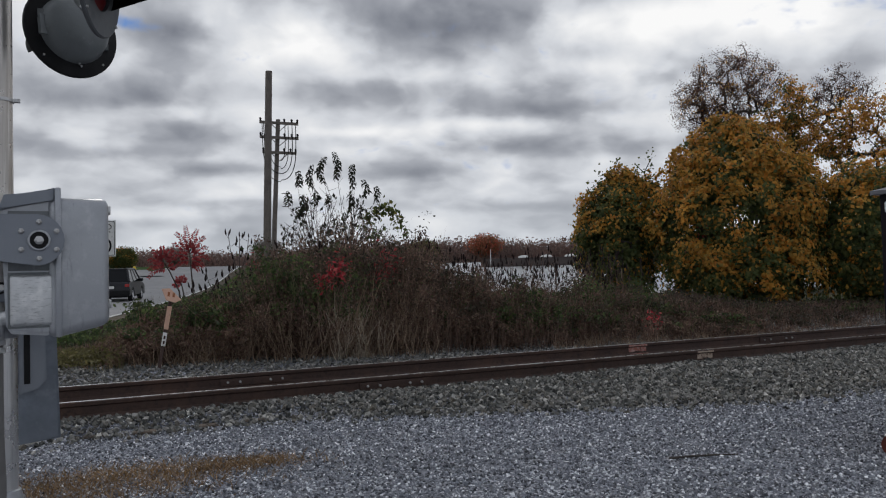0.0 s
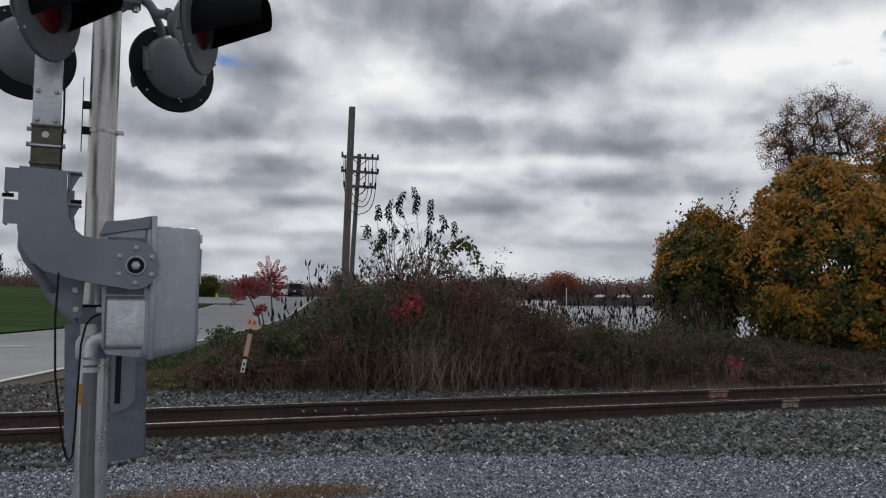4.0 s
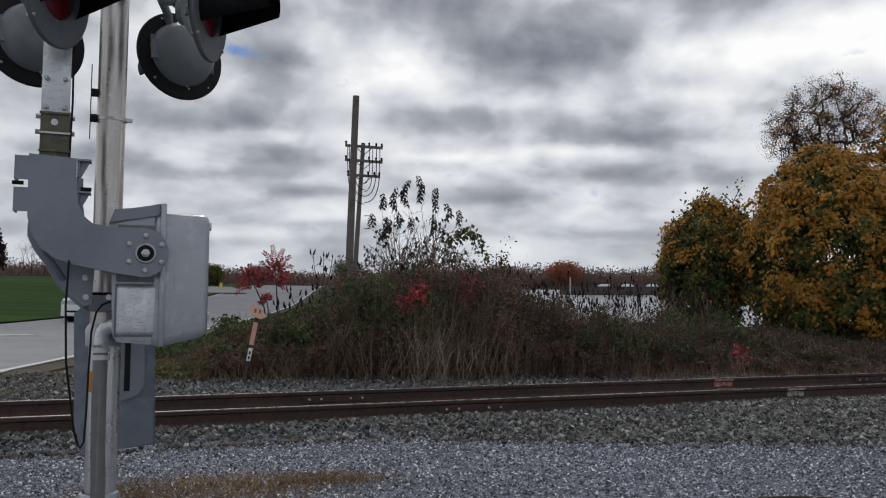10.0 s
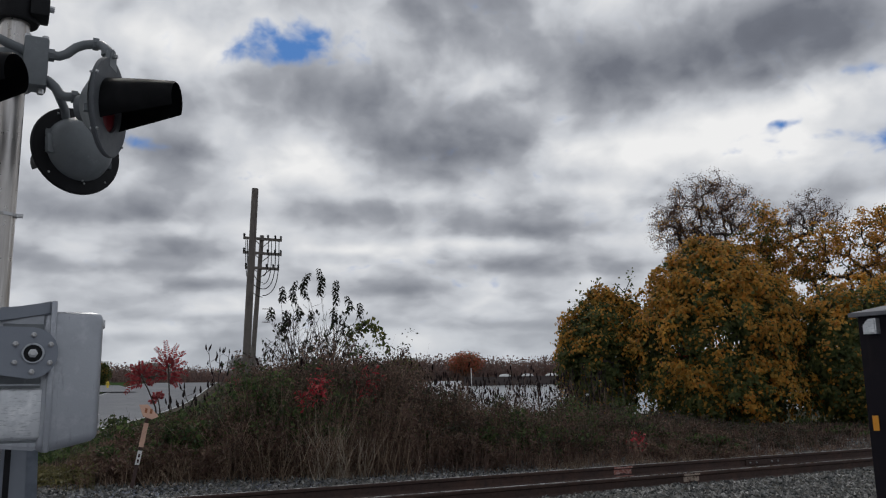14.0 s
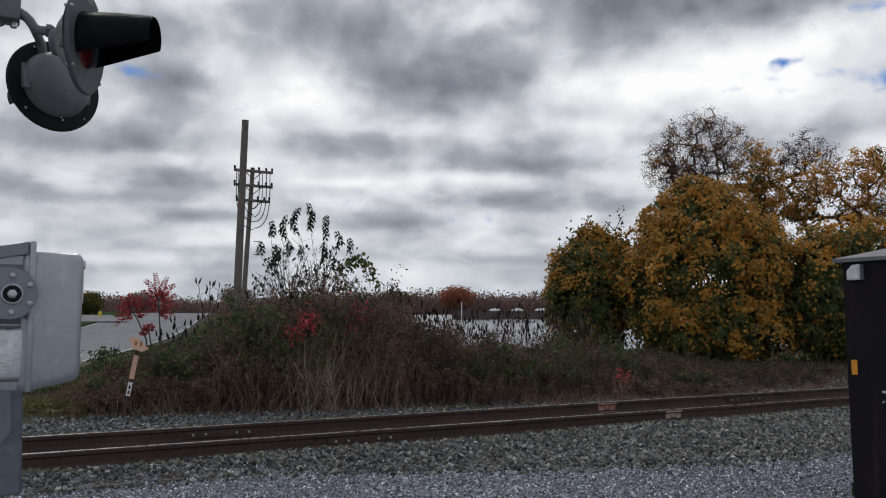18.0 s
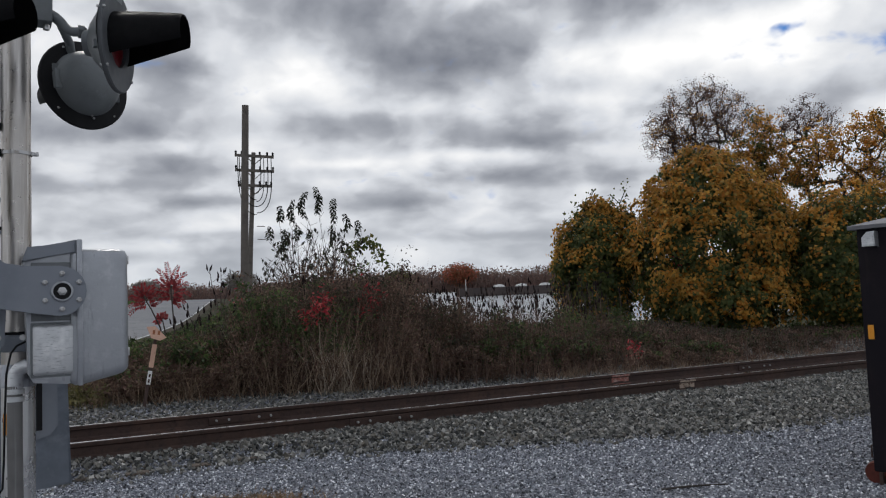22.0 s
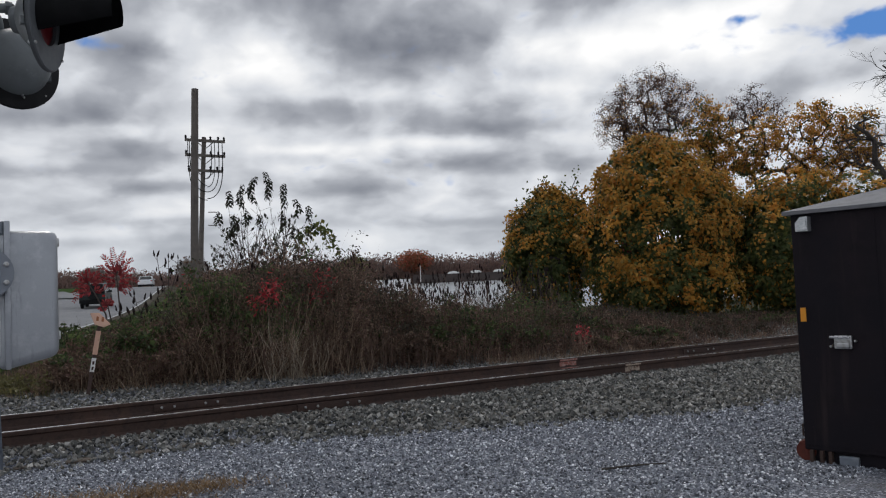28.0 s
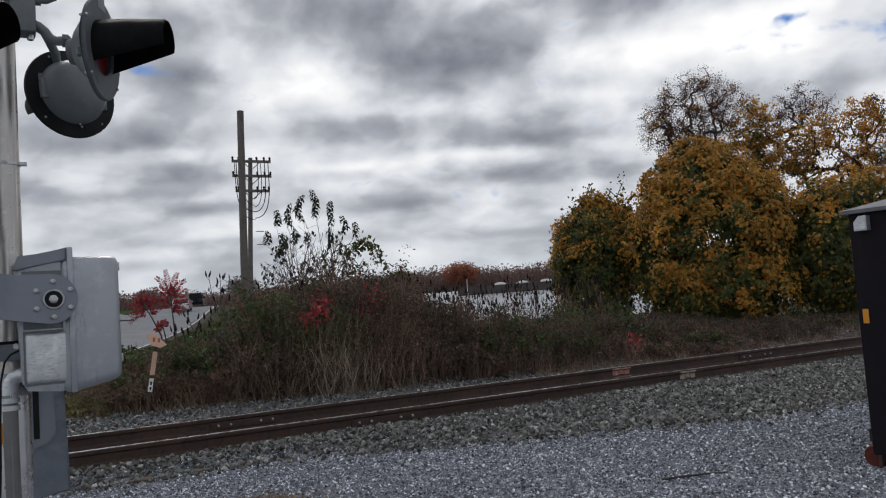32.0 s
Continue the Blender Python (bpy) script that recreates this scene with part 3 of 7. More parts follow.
def blade_mesh(name, foot, tip, width, mat, rng):
    """Stalks and blades: a narrow, slightly bent strip from each foot to its tip."""
    k = len(foot)
    side = np.stack([rng.normal(size=k), rng.normal(size=k), np.zeros(k)], 1)
    side /= np.linalg.norm(side, axis=1)[:, None] + 1e-9
    w = width * rng.uniform(0.6, 1.4, size=(k, 1))
    mid = (foot + tip) / 2 + rng.normal(size=(k, 3)) * np.linalg.norm(tip - foot, axis=1)[:, None] * 0.06
    verts = np.stack([foot - side * w, foot + side * w, mid + side * w * 0.8, mid - side * w * 0.8, tip + side * w * 0.25, tip - side * w * 0.25], 1).reshape(-1, 3)
    q = np.arange(k)[:, None] * 6
    faces = np.concatenate([q + np.array([0, 1, 2, 3]), q + np.array([3, 2, 4, 5])])
    return from_arrays(name, verts, faces, mat)


def stone_mesh(name, centres, size, mat, rng, flat=0.75):
    """Broken stones: each an uneven block of eight corners."""
    k = len(centres)
    cube = np.array([[x, y, z] for x in (-1, 1) for y in (-1, 1) for z in (-1, 1)], float) * 0.5
    v = cube[None] * rng.uniform(0.55, 1.15, size=(k, 8, 1)) * rng.uniform(0.7, 1.3, size=(k, 1, 3))
    v[:, :, 2] *= flat
    ang = rng.uniform(0, 2 * np.pi, size=(k, 3)) * np.array([0.16, 0.16, 1.0])
    for ax, (i, j) in enumerate(((1, 2), (0, 2), (0, 1))):
        c, s = np.cos(ang[:, ax])[:, None], np.sin(ang[:, ax])[:, None]
        p, q = v[:, :, i].copy(), v[:, :, j].copy()
        v[:, :, i], v[:, :, j] = c * p - s * q, s * p + c * q
    v = v * (size * rng.uniform(0.5, 1.5, size=k))[:, None, None] + np.asarray(centres)[:, None, :]
    f = np.array([[0, 1, 3, 2], [4, 6, 7, 5], [0, 4, 5, 1], [2, 3, 7, 6], [0, 2, 6, 4], [1, 5, 7, 3]])
    faces = (np.arange(k)[:, None, None] * 8 + f[None]).reshape(-1, 4)
    return from_arrays(name, v.reshape(-1, 3), faces, mat)


def stuff(name, me, label, category):
    return tagged(new(name, me), label, category, kind="stuff")


# ---- ground, road and track ----
YN, GAUGE, RAIL_Z = 8.6, 1.505, 0.30       # near rail, spacing of the rails, top of rail
ROAD_X, ROAD_K = -9.85, 0.285               # the road's middle line: x = ROAD_X + ROAD_K * y
HALF = 4.28                                # half the road's width


def ease(v, a, b):
    t = np.clip((v - a) / (b - a), 0, 1)
    return t * t * (3 - 2 * t)


# the road's long profile: nearly level by the track, then a climb to a low crest
STEPS = np.arange(0, 420, 1.0)
RISE = np.interp(STEPS, [0, 10, 33, 46, 60, 70, 78, 87, 100, 108, 116, 130, 160, 260, 420], [0.3, 0.3, 0.5, 0.72, 1.12, 1.6, 2.1, 2.72, 3.45, 3.78, 3.88, 3.7, 2.4, -5, -6])
RISE = np.convolve(np.pad(RISE, 5, mode="edge"), np.ones(11) / 11, mode="valid")


def gz(x, y):
    """The height of the ground: a level lot, the ballasted track, and land that climbs beyond it."""
    x, y = np.asarray(x, float), np.asarray(y, float)
    c = x - (ROAD_X + ROAD_K * y)
    climb = 0.3 + 0.0362 * (y - 10)
    crest = np.interp(y, STEPS, RISE)
    lawn = np.minimum(climb, 6.0)
    hill = crest + (lawn - crest) * ease(-c, 7, 26)
    low = 0.3 + 0.012 * np.clip(y - 10, 0, 12) - 0.022 * np.clip(y - 24, 0, 90)
    far = hill + (low - hill) * ease(c, 9, 34)
    far = np.where(y > 190, np.maximum(far, -2.0 + (y - 190) * 0.02), far)
    toe = 8.05 - 0.42 * np.clip(x - 2.6, 0, 5)
    ballast = 0.115 * ease(y, toe, np.maximum(toe + 0.25, 8.35)) - 0.05 * ease(y, 11.0, 12.6)
    ballast = ballast - 0.075 * ease(y, 8.66, 8.8) * (1 - ease(y, 10.02, 10.2))
    near = ballast + 0.01 * np.sin(x * 1.3) * np.cos(y * 1.1)
    z = near + (far - near) * ease(y, 11.6, 13.6)
    deck = (RAIL_Z - 0.01) * ease(y, 3, 8) * (1 - ease(np.abs(c), HALF + 0.2, HALF + 1.6))
    return np.where(y < 11.8, np.maximum(z, deck), z)


def sheet(name, xs, ys, lift, mat, fn=gz):
    X, Y = np.meshgrid(xs, ys)
    Z = fn(X, Y) + lift
    nx = len(xs)
    i = np.arange((len(ys) - 1) * nx).reshape(-1, nx)[:, :-1].ravel()
    me = from_arrays(name, np.stack([X, Y, Z], -1).reshape(-1, 3), np.stack([i, i + 1, i + nx + 1, i + nx], 1), mat)
    me.shade_smooth()
    return me


xs = np.concatenate([np.linspace(-2400, -80, 14), np.linspace(-70, -12, 30), np.arange(-11, 26, 0.2), np.linspace(27, 130, 60), np.linspace(150, 2400, 16)])
ys = np.concatenate([np.linspace(-2000, -20, 10), np.linspace(-14, 2, 14), np.arange(2.4, 16, 0.12), np.linspace(16.5, 60, 60), np.linspace(62, 260, 90), np.linspace(280, 2600, 16)])
tagged(new("ground", sheet("ground", xs, ys, 0.0, GROUND)), "grey crushed-stone lot that turns to dark soil beyond the track", "ground", kind="structure")


def strip(name, off0, off1, y0, y1, lift, mat, step=1.5):
    """A band along the road between two distances from its middle line."""
    ys = np.arange(y0, y1 + 0.01, (y1 - y0) / max(2, round((y1 - y0) / step)))
    offs = np.linspace(off0, off1, 2 if abs(off1 - off0) < 1 else 9)
    Y, O = np.meshgrid(ys, offs, indexing="ij")
    X = ROAD_X + ROAD_K * Y + O * 1.035
    Z = gz(X, Y) + lift
    k = len(offs)
    i = np.arange((len(ys) - 1) * k).reshape(-1, k)[:, :-1].ravel()
    return from_arrays(name, np.stack([X, Y, Z], -1).reshape(-1, 3), np.stack([i, i + 1, i + k + 1, i + k], 1), mat)


def road():
    """The two-lane road, in stretches on either side of the rails, with its paint."""
    base = tagged(new("road", strip("road", -HALF, HALF, 10.6, 330, 0.03, ASPHALT)), "worn pale asphalt two-lane road climbing over a low crest", "road", kind="structure")
    for name, y0, y1 in (("road_before_track", -430, 8.2), ("road_between_rails", 8.72, 9.98)):
        tagged(new(name, strip(name, -HALF, HALF, y0, y1, 0.03, ASPHALT)), "worn pale asphalt road at the level crossing", "road", kind="structure")

    def part_line(nm, a, b, y0, y1, mat):
        ob = new(nm, strip(nm, a, b, y0, y1, 0.042, mat))
        ob.parent = base

    part_line("edge_line", HALF - 0.16, HALF - 0.02, 11, 300, LINE)
    part_line("edge_line", -HALF + 0.2, -HALF + 0.32, 11, 300, LINE)
    part_line("centre_line", -0.07, 0.07, 13, 24.2, LINE)
    part_line("stop_line", -HALF + 0.4, 0.1, 26.0, 26.5, LINE)
    # a pale paved shoulder between the edge line and the weeds
    tagged(new("road_shoulder", strip("road_shoulder", HALF, HALF + 0.6, 10.8, 300, 0.02, VERGE_SOIL)), "bare soil edge of the road", "shoulder", kind="structure")


road()
tagged(new("lawn", strip("lawn", -75, -HALF - 0.1, 13.5, 178, 0.09, LAWN, 3.0)), "mown green lawn rising beside the road", "lawn", kind="structure")
tagged(new("side_street", sheet("side_street", np.linspace(-4, 11.5, 20), np.linspace(80.5, 94, 10), 0.13, ASPHALT)), "grey side street that joins the road at the lawn", "road", kind="structure")
tagged(new("footpath", sheet("footpath", np.linspace(-70, -6, 40), np.linspace(171, 175, 4), 0.16, CONCRETE)), "pale path along the top of the lawn", "path", kind="structure")


def rail_profile(bm, x0, x1, y, z):
    """A flat-bottomed rail along x: foot, web and head."""
    half = [(0.075, 0.0), (0.075, 0.012), (0.02, 0.032), (0.009, 0.05), (0.009, 0.13), (0.034, 0.146), (0.037, 0.178), (0.03, 0.186)]
    loop = [(a, h) for a, h in half] + [(-a, h) for a, h in half[::-1]]
    xs = np.arange(x0, x1 + 0.1, 3.0)
    rows = [[bm.verts.new((x, y + a, z - 0.186 + h)) for a, h in loop] for x in xs]
    for a, b in zip(rows, rows[1:]):
        for k in range(len(loop)):
            j = (k + 1) % len(loop)
            bm.faces.new((a[k], a[j], b[j], b[k]))
    bm.faces.new(rows[0])
    bm.faces.new(rows[-1][::-1])
    return bm


def track():
    """The single line: two rails with joint bars, bolts and paint marks, on wooden ties."""
    t = empty("railroad_track", 0, 9.35, 0.115)
    tagged(t, "single railroad track, rusty rails with shiny heads on dark ties", "railroad track")
    inv = t.matrix_world.inverted()

    def sub(name, bm, mat, parent=t, label="", smooth=False):
        ob = part(name, bm, mat, parent, label, smooth)
        if parent is t:
            ob.matrix_parent_inverse = inv
        return ob

    for y in (YN + 0.037, YN + GAUGE + 0.037):
        rail = sub("rail", rail_profile(bmesh.new(), -45, 105, y, RAIL_Z), RUST, label="rust-brown steel rail")
        bm = bmesh.new()
        box(bm, (-45, y - 0.027, RAIL_Z + 0.0005), (105, y + 0.027, RAIL_Z + 0.003))
        sub("rail_head", bm, RAIL_TOP, rail, "shiny worn running surface")
        for xj in (4.25, 14.2, 24.6) if y < 9 else (2.9, 12.6, 23.0):
            bm = bmesh.new()
            box(bm, (xj - 0.46, y - 0.034, RAIL_Z - 0.15), (xj + 0.46, y - 0.011, RAIL_Z - 0.055), 0.008)
            bar = sub("joint_bar", bm, RUST, rail)
            bm = bmesh.new()
            lathe(bm, [(0, 0), (0.017, 0), (0.017, 0.018), (0.009, 0.02), (0.009, 0.03), (0, 0.03)], 6, Matrix.Rotation(radians(90), 4, "X"))
            me = finish("bolt", bm, STEEL)
            for k in (-0.36, -0.2, 0.2, 0.36):
                o = new("bolt", me)
                o.parent = rail
                o.matrix_basis = pose(xj + k, y - 0.034, RAIL_Z - 0.1)
    # pale paint daubs over the heads and webs of the rails
    for x, y, w in ((9.35, YN + 0.037, 0.32), (9.32, YN + GAUGE + 0.037, 0.38)):
        for k in range(3):
            bm = bmesh.new()
            ww = w / 3
            x0, x1 = x - w / 2 + k * ww - 0.012, x - w / 2 + (k + 1) * ww - 0.004 * k
            box(bm, (x0, y - 0.0395, RAIL_Z - 0.04), (x1, y - 0.0365, RAIL_Z - 0.012 - 0.006 * (k % 2)))
            box(bm, (x0 + 0.01, y - 0.0135, RAIL_Z - 0.13 + 0.012 * (k % 2)), (x1 - 0.006, y - 0.0095, RAIL_Z - 0.056))
            box(bm, (x0 + 0.02, y - 0.07, RAIL_Z - 0.164), (x1, y - 0.03, RAIL_Z - 0.158 + 0.004 * (k % 2)))
            sub("paint_mark", bm, DAUB if y < 9 else RED_DAUB, label="worn pale paint daub" if y < 9 else "worn red and white paint daub")
    bm = bmesh.new()
    box(bm, (-0.115, -1.3, -0.09), (0.115, 1.3, 0.09), 0.012, 1)
    me = finish("tie", bm, TIE)
    rng = random.Random(4)
    for k in range(150):
        o = new("tie", me)
        o.parent = t
        o.matrix_basis = pose(-22 + k * 0.53 + rng.uniform(-0.03, 0.03), rng.uniform(-0.06, 0.06), -0.185 + rng.uniform(-0.01, 0.01), 0, 0, rng.uniform(-1, 1))


track()


def spread(rng, count, x0, x1, y0, y1, bias=0.0):
    """Loose points over a patch; bias: how much denser towards the near side."""
    u = rng.random(count)
    return np.stack([rng.uniform(x0, x1, count), y0 + (y1 - y0) * u ** (1 + bias)], 1)


def loose_stone():
    rng = np.random.default_rng(11)
    # coarse dark ballast on the near shoulder, between the rails and on the far side
    p = spread(rng, 100000, -3.5, 24, 5.4, 8.6)
    toe = 8.05 - 0.42 * np.clip(p[:, 0] - 2.6, 0, 5) + rng.normal(size=len(p)) * 0.22
    p = p[p[:, 1] > toe]
    q = spread(rng, 9000, -4, 30, 8.7, 9.9)
    p = np.concatenate([p, q])
    off = p[:, 0] - (ROAD_X + ROAD_K * p[:, 1])
    p = p[off > HALF + 0.4]
    z = gz(p[:, 0], p[:, 1]) + rng.uniform(-0.02, 0.03, len(p))
    stuff("ballast", stone_mesh("ballast", np.column_stack([p, z]), 0.033, STONE, rng, 0.9), "coarse dark grey crushed-stone track ballast", "ballast")
    r = spread(rng, 62000, -3.5, 30, 10.25, 13.7)
    r = r[r[:, 0] - (ROAD_X + ROAD_K * r[:, 1]) > HALF + 0.4]
    z = gz(r[:, 0], r[:, 1]) + rng.uniform(-0.012, 0.02, len(r))
    stuff("far_ballast", stone_mesh("far_ballast", np.column_stack([r, z]), 0.031, STONE, rng, 0.9), "crushed-stone ballast beyond the rails", "ballast")
    # fine blue-grey gravel on the lot
    p = np.concatenate([spread(rng, 125000, -3.2, 11, 2.9, 8.4), spread(rng, 12000, 8, 24, 4.0, 7.4)])
    toe = 8.2 - 0.42 * np.clip(p[:, 0] - 2.6, 0, 5) + rng.normal(size=len(p)) * 0.32
    p = p[p[:, 1] < toe]
    off = p[:, 0] - (ROAD_X + ROAD_K * p[:, 1])
    p = p[off > HALF + 0.3]
    z = gz(p[:, 0], p[:, 1]) + rng.uniform(-0.004, 0.006, len(p))
    stuff("gravel", stone_mesh("gravel", np.column_stack([p, z]), 0.0155, CHIP, rng), "fine blue-grey crushed gravel on the lot", "gravel")
    # a mat of dead brown grass by the signal
    k = 6500
    c = np.array([[0.35, 6.1, 0.4, 0.35], [0.75, 6.2, 0.4, 0.3], [1.2, 6.0, 0.4, 0.35], [1.6, 6.1, 0.4, 0.25], [1.95, 6.02, 0.28, 0.18], [1.1, 5.6, 0.6, 0.35], [0.3, 5.7, 0.5, 0.35], [-0.9, 12.4, 0.9, 0.35], [-0.2, 13.2, 0.7, 0.4]])
    i = rng.integers(0, len(c), k)
    f = c[i, :2] + rng.normal(size=(k, 2)) * c[i, 2:] * 0.7
    foot = np.column_stack([f, gz(f[:, 0], f[:, 1])])
    tip = foot + np.column_stack([rng.normal(size=(k, 2)) * 0.05, rng.uniform(0.012, 0.06, k)])
    stuff("dead_grass", blade_mesh("dead_grass", foot, tip, 0.0035, THATCH, rng), "flattened mat of dead brown grass on gravel", "grass")


loose_stone()
bm = bmesh.new()
tube(bm, [(4.75, 4.33, 0.015), (4.95, 4.27, 0.02), (5.15, 4.24, 0.012), (5.3, 4.15, 0.014)], 0.012, 6, True, 0.006)
tagged(part("fallen_twig", bm, BARK), "dark broken twig lying on the gravel", "twig")


# ---- the crossing signal ----
def signal():
    """The flashing-light signal with its raised gate, on one mast."""
    root = empty("crossing_signal", 0.13, 3.75, 0.02)
    tagged(root, "grey railroad crossing signal with a raised gate and flashing lamps", "crossing signal")
    inv = root.matrix_world.inverted()

    def sub(name, bm, mat, parent=root, label="", smooth=True):
        ob = part(name, bm, mat, parent, label, smooth)
        if parent is root:
            ob.matrix_parent_inverse = inv
        return ob

    X, Y = 0.13, 3.75
    bm = tube(bmesh.new(), [(X, Y, 1.2), (X - 0.002, Y, 4.6)], 0.0685, 28)
    mast = sub("mast", bm, MAST, label="bright aluminium mast with vertical streaks")
    bm = tube(bmesh.new(), [(X + 0.006, Y, 0.3), (X + 0.006, Y, 1.27)], 0.075, 28)
    riser = sub("lower_mast", bm, BRIGHT_PIPE, label="bright silver lower mast pipe")
    bm = tube(bmesh.new(), [(0.128, 3.64, 0.5), (0.128, 3.638, 0.6), (0.122, 3.638, 0.75), (0.119, 3.638, 1.0), (0.119, 3.638, 1.26)], 0.034, 20)
    sub("conduit", bm, DULL_PIPE, label="dull grey conduit pipe before the mast")
    for z in (1.2, 1.235):
        bm = lathe(bmesh.new(), [(0.036, -0.012), (0.043, -0.012), (0.043, 0.012), (0.036, 0.012)], 24, Matrix.Translation((0.119, 3.638, z)))
        sub("band_clamp", bm, ALU, riser)
    for z in (1.475, 1.495):
        bm = tube(bmesh.new(), [(X - 0.09, Y - 0.075, z), (X + 0.06, Y - 0.075, z)], 0.008, 8)
        sub("clamp_bolt", bm, RUBBER)
    sub("clamp_block", box(bmesh.new(), (X - 0.08, Y - 0.085, 1.455), (X + 0.05, Y - 0.055, 1.515), 0.006), BLACK)
    bm = lathe(bmesh.new(), [(0, 0.36), (0.16, 0.36), (0.165, 0.4), (0.105, 0.43), (0.1, 0.5), (0.092, 0.53), (0.079, 0.535)], 24, Matrix.Translation((X, Y, 0)))
    base = sub("base_casting", bm, CAST)
    for k in range(4):
        a = math.pi / 4 + k * math.pi / 2
        bm = lathe(bmesh.new(), [(0, 0.395), (0.022, 0.395), (0.022, 0.43), (0.012, 0.435), (0.012, 0.475), (0, 0.475)], 6, Matrix.Translation((X + 0.135 * math.cos(a), Y + 0.135 * math.sin(a), 0)))
        sub("anchor_bolt", bm, STEEL, base)
    bm = box(bmesh.new(), (X - 0.28, Y - 0.28, -0.3), (X + 0.28, Y + 0.28, 0.36), 0.03)
    sub("foundation", bm, CONCRETE, label="concrete footing")
    bm = lathe(bmesh.new(), [(0.064, 1.25), (0.085, 1.25), (0.087, 1.33), (0.07, 1.36)], 24, Matrix.Translation((X, Y, 0)))
    sub("collar", bm, CAST)
    for z in (2.39,):
        bm = lathe(bmesh.new(), [(0.069, -0.008), (0.0735, -0.008), (0.0735, 0.008), (0.069, 0.008)], 28, Matrix.Translation((X, Y, z)))
        ring = sub("hose_clamp", bm, STEEL)
        bm = box(bmesh.new(), (X + 0.066, Y - 0.03, z - 0.01), (X + 0.1, Y - 0.012, z + 0.01), 0.003)
        sub("screw", bm, STEEL, ring)
    bm = bmesh.new()
    for z in (2.39, 2.52):
        box(bm, (X - 0.1, Y - 0.035, z - 0.018), (X - 0.066, Y + 0.0, z + 0.018), 0.004)
    tube(bm, [(X - 0.098, Y - 0.03, 2.28), (X - 0.098, Y - 0.03, 2.66)], 0.0025, 6)
    sub("tilt_bracket", bm, RUBBER)

    # the mechanism: a cast housing with a deep cover, in front of the mast
    hx0, hx1, fy, by = 0.17, 0.37, 3.36, 3.72
    bm = slab(bmesh.new(), [(0.15, 1.845), (0.165, 1.885), (0.3, 1.9), (0.37, 1.915), (0.37, 1.285), (0.33, 1.27), (0.19, 1.285), (0.17, 1.32)], fy, by, 0.015)
    housing = sub("mechanism_housing", bm, CAST, label="cast aluminium gate mechanism housing")
    bm = slab(bmesh.new(), [(0.145, 1.835), (0.165, 1.895), (0.32, 1.912), (0.366, 1.93), (0.366, 1.87), (0.3, 1.862), (0.16, 1.83)], fy - 0.02, fy + 0.1, 0.006)
    sub("lid", bm, GREY_PAINT, housing)
    bm = box(bmesh.new(), (0.366, fy - 0.04, 1.262), (0.392, by + 0.04, 1.93), 0.008)
    sub("flange", bm, CAST, housing)
    bm = box(bmesh.new(), (0.335, fy - 0.02, 1.31), (0.592, by + 0.02, 1.887), 0.045, 4)
    for v in bm.verts:
        if v.co.z < 1.5:
            v.co.z -= 0.05 * min(1.0, (0.592 - v.co.x) / 0.198)
    cover = sub("cover", bm, CAST, housing, "deep rounded aluminium cover")
    bm = box(bmesh.new(), (0.185, fy - 0.014, 1.315), (0.362, fy + 0.03, 1.545), 0.018, 3)
    sub("access_door", bm, ALU, housing, "scuffed bright access plate")
    # dark grey plates stand in for the shade round and above the door
    sub("door_gasket", box(bmesh.new(), (0.177, fy - 0.004, 1.306), (0.369, fy + 0.02, 1.554), 0.006), SHUT, housing)
    sub("upper_recess", box(bmesh.new(), (0.18, fy - 0.006, 1.56), (0.366, fy + 0.02, 1.826), 0.004), SHUT, housing)
    for z in (1.84, 1.4):
        bm = box(bmesh.new(), (0.588, fy + 0.08, z - 0.02), (0.607, fy + 0.13, z + 0.02), 0.004)
        sub("latch", bm, STEEL, cover)
    for z in (1.42, 1.72):
        sub("mast_bracket", box(bmesh.new(), (0.06, 3.64, z), (0.2, 3.7, z + 0.08), 0.008), GREY_PAINT, housing)

    # the cranked gate support, once before and once behind the mechanism
    crank = [(-0.19, 2.115), (0.002, 2.105), (0.004, 1.98), (0.012, 1.905), (0.035, 1.85), (0.075, 1.816), (0.15, 1.803), (0.295, 1.805)]
    crank += [(0.295 + 0.108 * math.sin(a), 1.692 + 0.112 * math.cos(a)) for a in (radians(k) for k in range(15, 180, 15))]
    crank += [(0.29, 1.58), (0.18, 1.597), (0.01, 1.63), (-0.074, 1.656), (-0.135, 1.705), (-0.172, 1.77), (-0.187, 1.84)]
    front = sub("gate_support_arm", slab(bmesh.new(), crank, 3.262, 3.275, 0.002), GREY_PAINT, label="cranked grey steel gate support arm", smooth=False)
    rear = sub("gate_support_arm", slab(bmesh.new(), crank, 3.9, 3.915, 0.002), GREY_PAINT, smooth=False)
    bm = bmesh.new()
    rim = crank[-6:]
    for a, b in zip(rim, rim[1:]):
        q = [bm.verts.new((p[0], yy, p[1])) for yy in (3.276, 3.34) for p in (a, b)]
        bm.faces.new((q[0], q[1], q[3], q[2]))
    bmesh.ops.solidify(bm, geom=bm.faces[:], thickness=0.008)
    sub("stiffener", bm, GREY_PAINT, front, smooth=False)
    bm = lathe(bmesh.new(), [(0.037, 0), (0.046, 0), (0.046, 0.008), (0.042, 0.012), (0.037, 0.012)], 28, Matrix.Translation((0.302, 3.262, 1.69)) @ Matrix.Rotation(radians(90), 4, "X"))
    hub = sub("pivot_ring", bm, CAST, front)
    # black disc put in for the dark, shaded gap inside the ring
    bm = lathe(bmesh.new(), [(0, 0), (0.0375, 0), (0.0375, 0.008), (0, 0.008)], 24, Matrix.Translation((0.302, 3.262, 1.69)) @ Matrix.Rotation(radians(90), 4, "X"))
